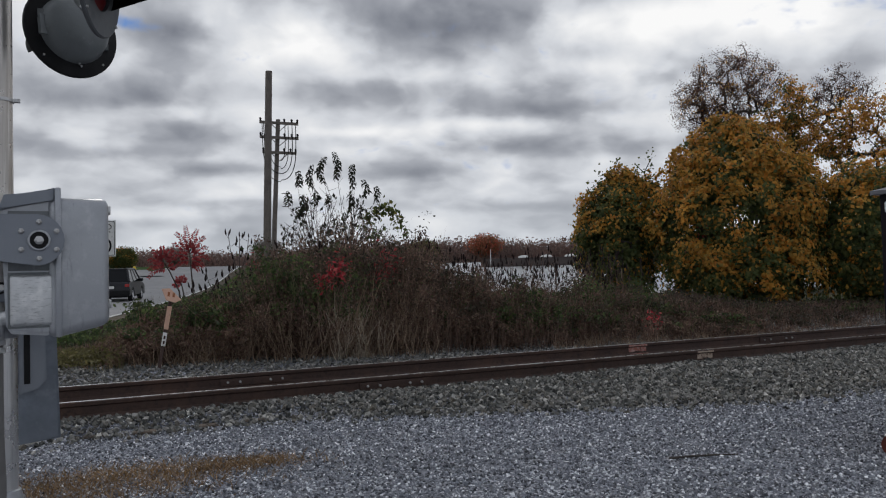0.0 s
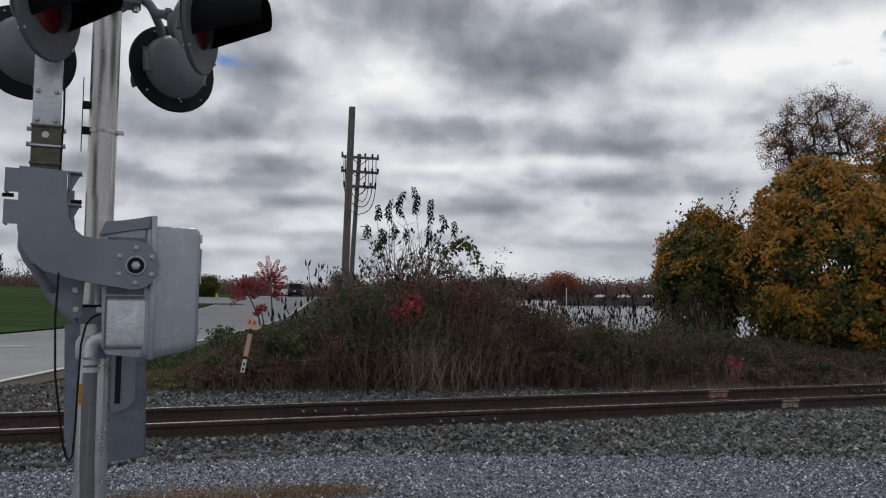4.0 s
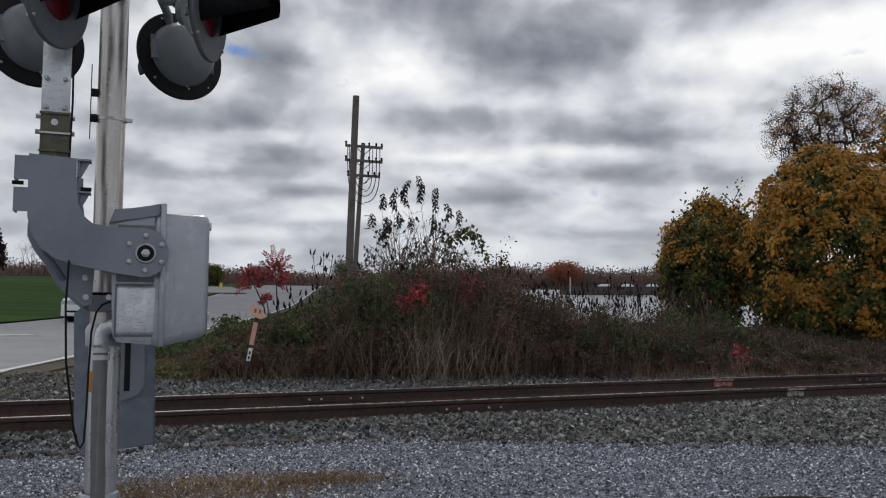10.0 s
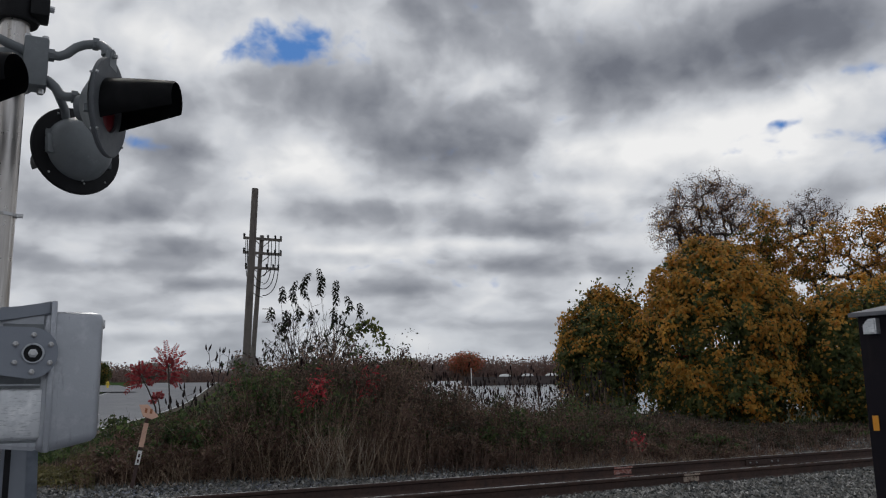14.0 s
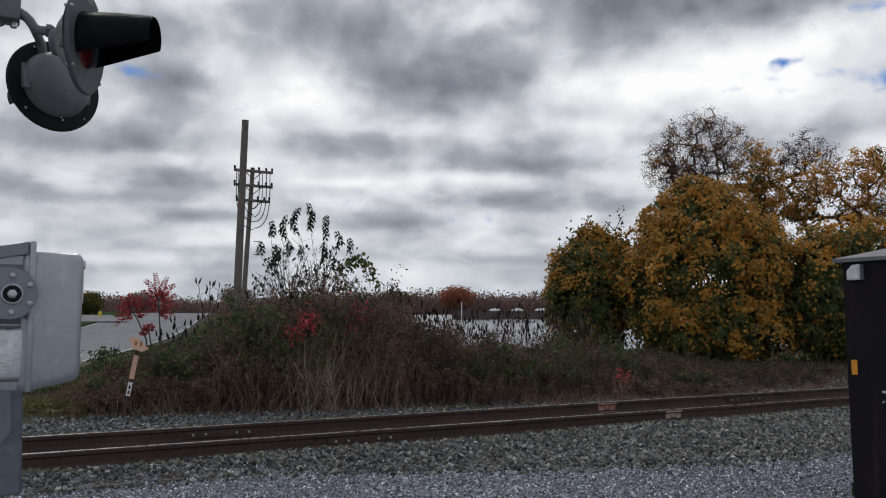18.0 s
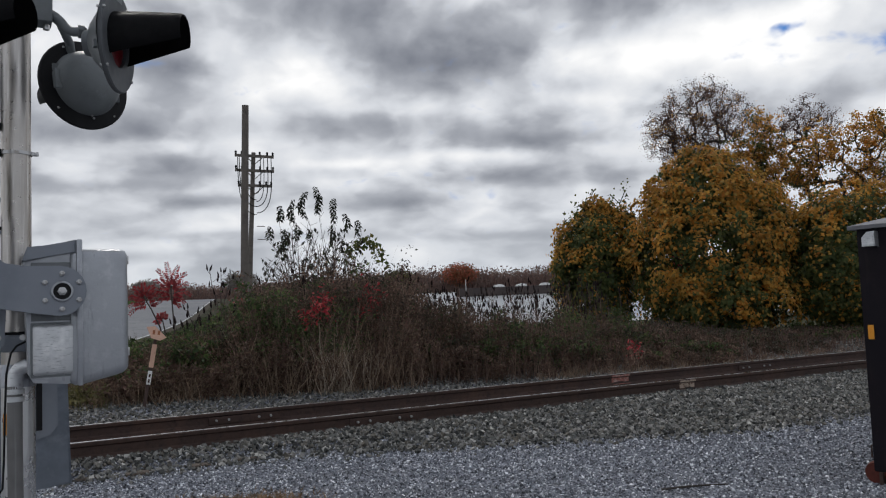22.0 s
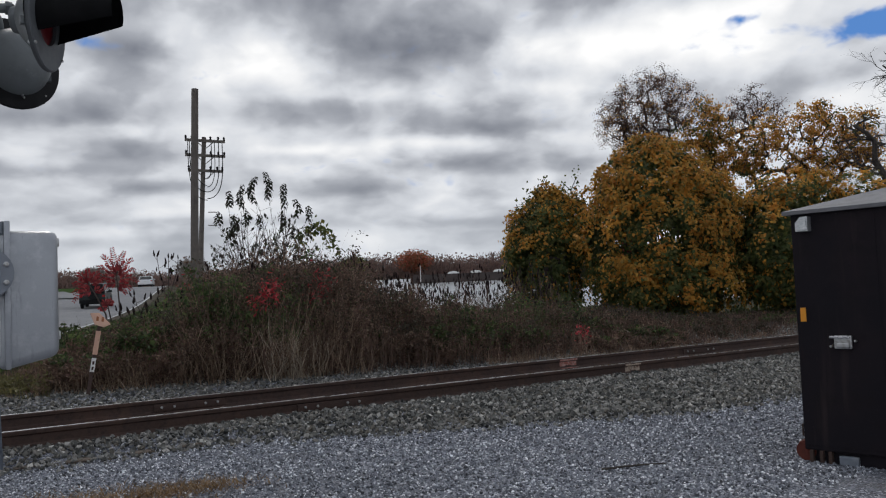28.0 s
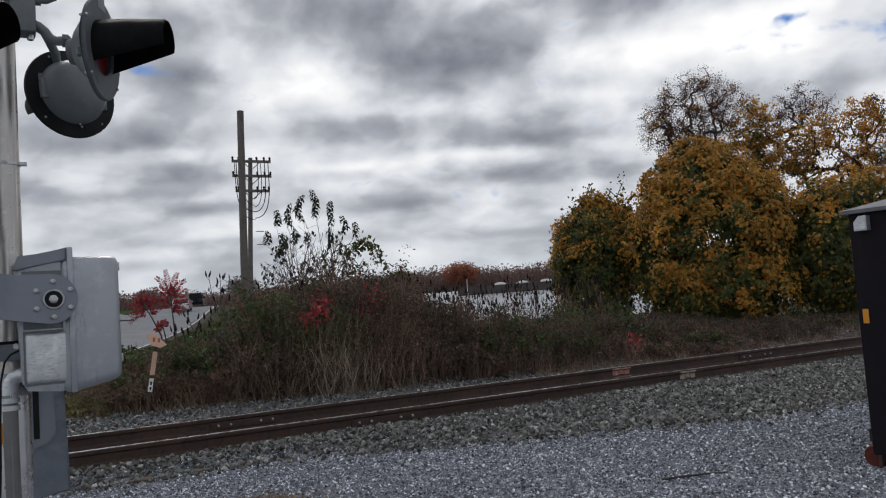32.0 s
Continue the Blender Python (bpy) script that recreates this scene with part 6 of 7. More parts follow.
def brush():
    """The bank of brambles and dry weeds beyond the track, grown plant by plant."""
    rng = np.random.default_rng(51)

    def on_bank(x, y):
        return (x - (ROAD_X + ROAD_K * y)) > HALF + 0.75

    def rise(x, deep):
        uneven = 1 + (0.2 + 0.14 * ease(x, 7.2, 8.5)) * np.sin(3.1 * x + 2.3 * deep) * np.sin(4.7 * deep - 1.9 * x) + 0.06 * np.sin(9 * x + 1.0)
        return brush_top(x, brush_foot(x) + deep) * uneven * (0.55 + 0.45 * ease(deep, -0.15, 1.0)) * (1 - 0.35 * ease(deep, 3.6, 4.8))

    def plants(count, x0, x1, d0, d1, low, high, radius, per, top=0.75):
        """Leaves along the stem of every plant, from low to high shares of the brush's height."""
        x, deep = rng.uniform(x0, x1, count), rng.uniform(d0, d1, count)
        y = brush_foot(x) + deep
        h = rise(x, deep) * rng.uniform(0.5, 1.06, count)
        k = np.repeat(np.arange(count), per)
        u = low + (high - low) * rng.random(len(k)) ** top
        lean = rng.normal(size=(count, 2)) * 0.16
        r = radius * rng.uniform(0.5, 1.3, count)[k] * (0.45 + 0.55 * u)
        c = np.column_stack([x[k] + lean[k, 0] * u * h[k] + rng.normal(size=len(k)) * r, y[k] + lean[k, 1] * u * h[k] + rng.normal(size=len(k)) * r, gz(x[k], y[k]) + u * h[k]])
        return c[on_bank(c[:, 0], c[:, 1]) & (c[:, 2] > gz(c[:, 0], c[:, 1]) + 0.02)]

    greens = np.concatenate([plants(250, 1.8, 4.6, 0.35, 2.4, 0.25, 1.06, 0.13, 130), plants(300, 3.9, 6.0, 0.25, 4.6, 0.1, 0.95, 0.13, 100), plants(190, 6.2, 9.0, 0.5, 4.8, 0.1, 0.85, 0.12, 90),
                             plants(230, 7.8, 14.5, 0.3, 3.6, 0.3, 0.9, 0.11, 100), plants(60, 14, 30, 0.8, 4.5, 0.3, 1.0, 0.14, 80), plants(45, 8.4, 13.0, 1.0, 4.0, 0.2, 1.2, 0.13, 110)])
    stuff("brambles", leaf_mesh("brambles", greens, 0.046, LEAF_GREEN, rng, 0.3), "dark green bramble thicket beyond the track", "brush")
    verge = plants(160, 0.1, 1.5, 0.0, 1.6, 0.1, 0.9, 0.1, 34)
    stuff("verge_weeds", leaf_mesh("verge_weeds", verge, 0.03, LEAF_VERGE, rng, 0.1, 2.6), "yellow-green weeds at the road's edge", "weeds")
    browns = np.concatenate([plants(400, 1.3, 4.6, -0.05, 0.9, 0.05, 1.05, 0.07, 60), plants(130, 4.4, 6.2, -0.05, 0.5, 0.05, 0.6, 0.07, 60), plants(330, 5.9, 8.4, 0.0, 2.4, 0.1, 1.05, 0.07, 60),
                             plants(330, 8, 15, -0.05, 2.2, 0.05, 1.1, 0.06, 60), plants(190, 13, 34, -0.1, 3.0, 0.05, 1.1, 0.08, 50), plants(340, 3.9, 8.4, 0.8, 3.6, 0.75, 1.12, 0.07, 45)])
    stuff("dry_weeds", leaf_mesh("dry_weeds", browns, 0.025, LEAF_BROWN, rng, 0.35, 2.8), "reddish-brown dry weeds on the bank", "weeds")
    darks = np.concatenate([plants(380, 4.3, 8.2, 0.6, 4.6, 0.55, 1.1, 0.09, 70), plants(700, 7.4, 18, 0.1, 5.0, 0.2, 1.2, 0.08, 55), plants(330, 4.1, 8.4, 0.3, 5.0, 0.35, 1.1, 0.08, 55), plants(150, 2.3, 4.4, 0.5, 2.2, 0.3, 1.1, 0.08, 55), plants(120, 14, 34, 0.2, 4.5, 0.3, 1.1, 0.09, 50)])
    stuff("dark_weeds", leaf_mesh("dark_weeds", darks, 0.03, LEAF_WEED, rng, 0.45, 2.2), "dark withered weeds among the brambles", "weeds")

    def stalks(name, count, x0, x1, d0, d1, mat, width, lo, hi, lean, label, cat, fan=0):
        x, deep = rng.uniform(x0, x1, count), rng.uniform(d0, d1, count)
        if fan:
            k = rng.integers(0, fan, count)
            x, deep = x[:fan][k] + rng.normal(size=count) * 0.07, deep[:fan][k] + rng.normal(size=count) * 0.07
        y = brush_foot(x) + deep
        keep = on_bank(x, y)
        x, y, deep = x[keep], y[keep], deep[keep]
        foot = np.column_stack([x, y, gz(x, y) - 0.02])
        h = rise(x, deep) * rng.uniform(lo, hi, len(x))
        tip = foot + np.column_stack([rng.normal(size=(len(x), 2)) * h[:, None] * lean, h])
        stuff(name, blade_mesh(name, foot, tip, width, mat, rng), label, cat)

    stalks("weed_stalks", 26000, 0.4, 34, -0.1, 3.4, WEED_STEM, 0.005, 0.5, 1.15, 0.14, "thin dry weed stalks on the bank", "weeds")
    stalks("dry_grass", 2600, 0.9, 6.6, -0.15, 0.7, STRAW, 0.004, 0.4, 1.0, 0.4, "tufts of pale dry grass at the foot of the bank", "grass", 300)
    stalks("tall_straw", 300, 4.7, 5.7, -0.12, 0.2, PALE_STRAW, 0.005, 0.35, 0.95, 0.3, "sheaf of tall pale straw in the brush", "grass", 20)
    stalks("red_stems", 9000, 0.8, 34, -0.1, 1.8, LEAF_BROWN, 0.0045, 0.4, 1.3, 0.2, "reddish-brown leaning weed stems", "weeds")
    stalks("dry_grass_fringe", 6500, 9, 34, -0.4, 0.1, STRAW, 0.003, 0.2, 0.6, 0.5, "low fringe of pale dry grass along the ballast", "grass", 600)
    stalks("verge_grass", 2500, 0.1, 1.5, -0.2, 1.6, LEAF_VERGE, 0.004, 0.5, 1.3, 0.35, "yellow-green grass at the road's edge", "grass", 150)
    k, per = 260, 60
    y = 16.5 + 50 * rng.random(k) ** 1.6
    x = ROAD_X + ROAD_K * y + (HALF + rng.uniform(1.0, 3.4, k)) * 1.035
    c = np.column_stack([x, y, gz(x, y) + rng.uniform(0.02, 0.14, k)])
    c = np.repeat(c, per, 0) + np.clip(rng.normal(size=(k * per, 3)), -1.6, 1.6) * np.array([0.28, 0.4, 0.05])
    stuff("roadside_weeds", leaf_mesh("roadside_weeds", c, 0.06, LEAF_GREEN, rng, 0.2, 2.0), "low dark weeds along the road's edge", "weeds")
    # a tangle of forked bare twigs that stands through the leaves
    twigs, tips, r2 = bmesh.new(), [], random.Random(57)
    for k in range(170):
        x = r2.uniform(0.6, 9.5) if k < 125 else r2.uniform(9.5, 30)
        deep = r2.uniform(-0.05, 2.4)
        y = float(brush_foot(x)) + deep
        a = r2.uniform(0, 6.28)
        limbs(twigs, r2, (x, y, float(gz(x, y)) - 0.02), (0.5 * math.cos(a), 0.5 * math.sin(a), 1), float(rise(np.array(x), np.array(deep))) * r2.uniform(0.34, 0.55), 0.007, 2, tips, 0.7, 0.1, (2, 3), 0.22)
    stuff("bare_twigs", finish("bare_twigs", twigs, TWIG), "tangle of bare forked twigs in the brush", "brush")
    # branching seed stalks, each with a few dark cones, over the crest of the brush and before the warehouse
    k = 250
    x = np.concatenate([rng.uniform(3.6, 6.6, 40), rng.uniform(6.3, 9, 80), rng.uniform(8.4, 13.6, k - 120)])
    y = rng.uniform(14.2, 17.6, k)
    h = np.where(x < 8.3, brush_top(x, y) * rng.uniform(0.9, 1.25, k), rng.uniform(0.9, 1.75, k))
    foot = np.column_stack([x, y, gz(x, y)])
    top = foot + np.column_stack([rng.normal(size=(k, 2)) * 0.16, h])
    i = np.repeat(np.arange(k), 4)
    knee = foot[i] + (top[i] - foot[i]) * rng.uniform(0.5, 0.85, (len(i), 1))
    tip = knee + np.column_stack([rng.normal(size=(len(i), 2)) * 0.12, rng.uniform(0.12, 0.4, len(i))])
    stuff("seed_stalks", blade_mesh("seed_stalks", np.concatenate([foot, knee]), np.concatenate([top, tip]), 0.006, WEED_STEM, rng), "tall dark branching seed stalks over the brush", "weeds")
    ends = np.concatenate([top, tip])
    stuff("seed_heads", cones("seed_heads", ends[rng.random(len(ends)) < 0.6], 0.12, rng), "dark upright seed heads over the brush", "weeds")
    # red leaves in the brush
    for cx, cy, cz, s, k in ((5.02, 13.0, 1.62, 0.12, 100), (4.8, 12.95, 1.45, 0.1, 55), (5.2, 13.05, 1.78, 0.09, 40), (6.08, 13.3, 1.66, 0.15, 75), (6.25, 13.4, 1.84, 0.11, 34), (17.9, 17.3, 2.15, 0.22, 110), (17.8, 17.2, 2.6, 0.12, 40), (11.5, 12.2, 0.5, 0.1, 50), (4.1, 14.6, 1.95, 0.1, 20)):
        me = leaf_mesh("red_leaves", np.array([cx, cy, cz]) + rng.normal(size=(k, 3)) * s * np.array([1.1, 0.6, 1.15]), 0.034, LEAF_RED, rng, 0.4, 2.6)
        tagged(new("red_vine", me), "cluster of crimson leaves in the brush", "vine", "red vines")


brush()


def leaflets(rows, mat, rng, width=0.3, name="leaflet"):
    v = []
    for p, s, l in rows:
        d = (s + Vector((rng.gauss(0, 0.1), rng.gauss(0, 0.2), -0.12))).normalized()
        q = d.cross(Vector((rng.gauss(0, 0.4), 1.0, rng.gauss(0, 0.4)))).normalized() * l * width * 0.5
        v += [p, p + d * l * 0.45 + q, p + d * l, p + d * l * 0.45 - q]
    return from_arrays(name, np.array([tuple(a) for a in v]), np.arange(len(v)).reshape(-1, 4), mat)


def red_sumac(stem_points, fronds, seed, label):
    """A young sumac: a thin stem (x, z pairs) and feathered leaves, each (share of the stem, degrees from upright, length)."""
    rng = random.Random(seed)
    y = 17.7
    x0 = stem_points[0][0]
    z = float(gz(x0, y))
    root = empty("sumac", x0, y, z)
    tagged(root, label, "shrub", "red sumacs")
    pts = [Vector((x - x0, 0, h - z)) for x, h in stem_points]
    part("stem", tube(bmesh.new(), pts, 0.02, 6, True, 0.011), TWIG, root)
    for share, turn, l in fronds:
        f = share * (len(pts) - 1)
        i = min(len(pts) - 2, int(f))
        base = pts[i].lerp(pts[i + 1], f - i)
        a = radians(turn)
        out = Vector((math.sin(a), rng.uniform(-0.45, 0.45), math.cos(a))).normalized()
        sag = Vector((0, 0, -0.16 * l * abs(math.sin(a)) - 0.03))
        line = [base, base + out * l * 0.34 - sag * 0.25, base + out * l * 0.67 - sag * 0.15, base + out * l + sag]
        leaf = part("frond", tube(bmesh.new(), line, 0.007, 4, False, 0.003), TWIG, root)
        rows = []
        for q in range(11):
            f = 0.14 + 0.86 * q / 10
            i = min(2, int(f * 3))
            p = line[i].lerp(line[i + 1], f * 3 - i)
            d = (line[i + 1] - line[i]).normalized()
            side = d.cross(Vector((0, 1, 0))).normalized()
            for s in (-1, 1):
                rows.append((p, side * s * 0.8 + d * 0.6, 0.125 * (1.1 - 0.62 * f)))
        tagged(part_mesh("foliage", leaflets(rows, LEAF_SUMAC, rng, 0.4, "foliage"), leaf), kind="stuff")


red_sumac([(3.44, 0.5), (3.42, 1.35), (3.38, 1.9), (3.36, 2.2)], [(0.99, -8, 0.6), (0.99, 14, 0.56), (0.98, -30, 0.56), (0.98, 36, 0.52), (0.94, -52, 0.5), (0.93, 58, 0.48), (0.86, -74, 0.42), (0.85, 80, 0.42), (0.78, -95, 0.3), (0.77, 98, 0.3), (0.72, 120, 0.22), (0.9, 10, 0.3)], 61, "young sumac with feathery scarlet leaves")
red_sumac([(3.22, 0.5), (3.13, 1.35), (2.95, 1.75), (2.8, 2.02)], [(0.98, -4, 0.34), (0.97, -38, 0.36), (0.97, 32, 0.36), (0.95, 60, 0.3), (0.93, -68, 0.34), (0.8, -105, 0.42), (0.84, -86, 0.36), (0.78, 70, 0.18)], 63, "leaning young sumac with crimson feathery leaves")
red_sumac([(3.3, 0.5), (3.22, 1.3), (3.18, 1.5)], [(0.98, -30, 0.2), (0.98, 20, 0.22), (0.9, -70, 0.18)], 65, "low sumac shoot with pale red leaves")


def tall_sumac():
    """The tall, nearly bare shrub: forked stems that fan out, each tipped with a tassel of dark drooping leaves."""
    x, y = 6.6, 17.3
    z = float(gz(x, y))
    root = empty("tall_shrub", x, y, z)
    tagged(root, "tall thin shrub with bare twigs and dark drooping leaves", "shrub")
    rng = np.random.default_rng(71)
    tassels = [(5.7, 4.03, 0.42), (6.04, 4.18, 0.62), (6.35, 4.37, 0.7), (6.57, 4.5, 0.72), (7.01, 4.23, 0.66), (7.26, 3.87, 0.48), (7.6, 3.73, 0.42), (5.47, 3.55, 0.36), (5.78, 3.5, 0.55), (6.07, 3.6, 0.36), (6.42, 3.5, 0.32), (5.66, 3.2, 0.3), (6.9, 3.5, 0.4), (7.1, 3.3, 0.3)]
    trunks = [((6.2, 1.2), (6.16, 2.4)), ((6.95, 1.2), (6.9, 2.45))]
    for j, (a, b) in enumerate(trunks):
        # fine bare twigs in a fan, and the stems that carry the tassels
        mine = [t for t in tassels if (t[0] < 6.3) == (j == 0)]
        ends = [np.array((tx - x, rng.normal() * 0.25, tz - l - z)) for tx, tz, l in mine]
        for k in range(58):
            u = rng.uniform(-1, 1)
            ends.append(np.array((b[0] - x + u * (0.85 if j == 0 else 0.95) + 0.12 * j, rng.normal() * 0.35, 3.55 - 0.75 * u * u - rng.uniform(0, 0.95) - z)))
        bm = tube(bmesh.new(), [(a[0] - x, 0, 0.0), (a[0] - x + 0.03, 0, (b[1] - z) * 0.5), (b[0] - x, 0, b[1] - z)], 0.026, 6, False, 0.02)
        for e in ends:
            t = rng.uniform(0.55, 1.0)
            f = np.array((a[0] - x + (b[0] - a[0]) * t, 0, (b[1] - z) * t))
            m = f * 0.5 + e * 0.5 + np.array(((e[0] - f[0]) * 0.14, 0, 0.0)) + rng.normal(size=3) * 0.04
            q = [f, f * 0.5 + m * 0.5 + rng.normal(size=3) * 0.015, m, m * 0.5 + e * 0.5 + np.array((0, 0, 0.05)) + rng.normal(size=3) * 0.015, e]
            tube(bm, q, 0.008, 4, False, 0.004)
            for w in range(4):
                g = m + (e - m) * rng.random()
                tube(bm, [g, g + np.array((rng.normal() * 0.14, rng.normal() * 0.1, rng.uniform(0.05, 0.25)))], 0.005, 3, False, 0.003)
        part("stem", bm, TWIG, root)
        loose = []
        for e in ends[len(mine):]:
            for q in range(rng.integers(1, 5)):
                loose.append(e + rng.normal(size=3) * np.array([0.05, 0.05, 0.08]) - np.array([0, 0, 0.04]))
        part_mesh("drooping_leaves", leaf_mesh("drooping_leaves", np.array(loose), 0.058, LEAF_BLACK, rng, 1.2, 2.0), root)
    for tx, tz, l in tassels:
        base = np.array((tx - x, 0, tz - l - z))
        bend = rng.normal() * 0.1
        bm = tube(bmesh.new(), [base, base + np.array((bend, 0, l * 0.5)), base + np.array((bend * 0.5, 0, l * 0.95))], 0.008, 4, False, 0.004)
        stem = part("tassel", bm, TWIG, root)
        rows = []
        for q in range(int(44 * l / 0.6)):
            u = 0.12 + 0.88 * q / (44 * l / 0.6)
            a = q * 2.4
            out = np.array((math.cos(a), math.sin(a), 0))
            p = base + np.array((bend * (1 - abs(2 * u - 1)), 0, l * u))
            rows.append((p, out, 0.128 * (0.75 + 0.4 * math.sin(math.pi * u)) * rng.uniform(0.75, 1.2)))
        v = []
        for p, out, ll in rows:
            fall = rng.uniform(0.45, 1.0)
            mid, end = p + out * ll * 0.5 + np.array((0, 0, -ll * 0.2 * fall)), p + out * ll * (1.1 - 0.5 * fall) + np.array((0, 0, -ll * 0.85 * fall))
            s = np.cross(out, (0, 0, 1.0)) * ll * 0.24
            v += [p, mid + s, end, mid - s]
        tagged(part_mesh("foliage", from_arrays("foliage", np.array(v), np.arange(len(v)).reshape(-1, 4), LEAF_BLACK), stem), kind="stuff")
    # a green vine over the shrub's lower side
    t = rng.random(230) ** 0.8
    arc = np.column_stack([0.62 + 1.05 * t, rng.normal(size=230) * 0.1, 2.7 - z + 0.55 * np.sin(t * 2.6) - 0.35 * t ** 3])
    part_mesh("green_leaves", leaf_mesh("green_leaves", arc + rng.normal(size=(230, 3)) * np.array([0.06, 0.08, 0.09]), 0.075, LEAF_OLIVE, rng, 0.6, 1.5), root)
    part("vine", tube(bmesh.new(), [(0.4, 0, 2.3 - z), (0.7, 0, 2.85 - z), (1.05, 0, 3.2 - z), (1.4, 0, 3.1 - z), (1.68, 0, 2.75 - z)], 0.009, 4, False, 0.005), TWIG, root)


tall_sumac()


def seed_shrub(x, y, top, seed, n=3, w=0.24):
    """A thin shrub whose forked stems carry dark upright seed cones on short stalks."""
    z = float(gz(x, y))
    root = empty("seed_shrub", x, y, z)
    tagged(root, "bare shrub with dark upright seed cones", "shrub", "seed shrubs")
    rng, nr = random.Random(seed), np.random.default_rng(seed)
    for k in range(n):
        bm, feet = bmesh.new(), []
        side = (k / max(1, n - 1) - 0.5) * 2 if n > 1 else 0.0
        e = Vector((side * w * rng.uniform(0.8, 1.2), rng.uniform(-0.15, 0.15), (top - z) * rng.uniform(0.84, 1.0) - 0.16))
        m = Vector((e.x * 0.35, e.y * 0.5, e.z * 0.7))
        tube(bm, [(0, 0, 0.0), m * 0.5, m, m.lerp(e, 0.5) + Vector((side * 0.03, 0, 0)), e], 0.014, 5, False, 0.006)
        feet.append(e)
        for j in range(4):
            f = m.lerp(e, 0.15 + 0.24 * j)
            p = f + Vector(((-1) ** (j + k) * rng.uniform(0.07, 0.15), rng.uniform(-0.05, 0.05), rng.uniform(0.03, 0.1)))
            tube(bm, [f, p], 0.006, 4, False, 0.005)
            feet.append(p)
        stem = part("stem", bm, TWIG, root)
        tagged(part_mesh("seed_cone", cones("seed_cone", [tuple(p) for p in feet], 0.145, nr), stem), kind="stuff")


for i, (sx, sy, st) in enumerate(((4.4, 17.6, 2.82), (3.85, 17.2, 2.0), (3.5, 16.9, 1.68), (8.7, 17.0, 2.5), (9.6, 17.3, 2.2), (10.9, 17.4, 2.1), (12.2, 17.6, 2.1), (13.4, 17.4, 2.15), (14.6, 17.6, 2.3))):
    seed_shrub(sx, sy, st, 80 + i, 3 if i in (0, 3, 5, 7) else 2)


def twig_bush():
    """The twiggy grey-brown brush behind the tall shrub, at the foot of the poles."""
    rng, nr = random.Random(91), np.random.default_rng(91)
    for x, y, h in ((5.2, 17.8, 1.6), (5.9, 18.2, 1.9), (7.0, 18.2, 1.8), (7.8, 18.0, 1.5), (11.0, 26.0, 3.0), (12.5, 27.0, 2.8)):
        z = float(gz(x, y))
        root = empty("twig_bush", x, y, z)
        tagged(root, "twiggy leafless bush with a few dry leaves", "bush", "twig bushes")
        bm, tips = bmesh.new(), []
        for k in range(5):
            a = rng.uniform(0, 6.28)
            limbs(bm, rng, (0, 0, 0), (0.4 * math.cos(a), 0.4 * math.sin(a), 1), h * 0.42, 0.02, 3, tips, 0.8, 0.05, (2, 3), 0.2)
        part("branches", bm, TWIG, root)
        c = np.array([tuple(t[0]) for t in tips])
        c = np.repeat(c, 3, 0) + nr.normal(size=(3 * len(c), 3)) * 0.08
        part_mesh("dry_leaves", leaf_mesh("dry_leaves", c, 0.05, LEAF_BROWN, nr, 0.3), root)


twig_bush()


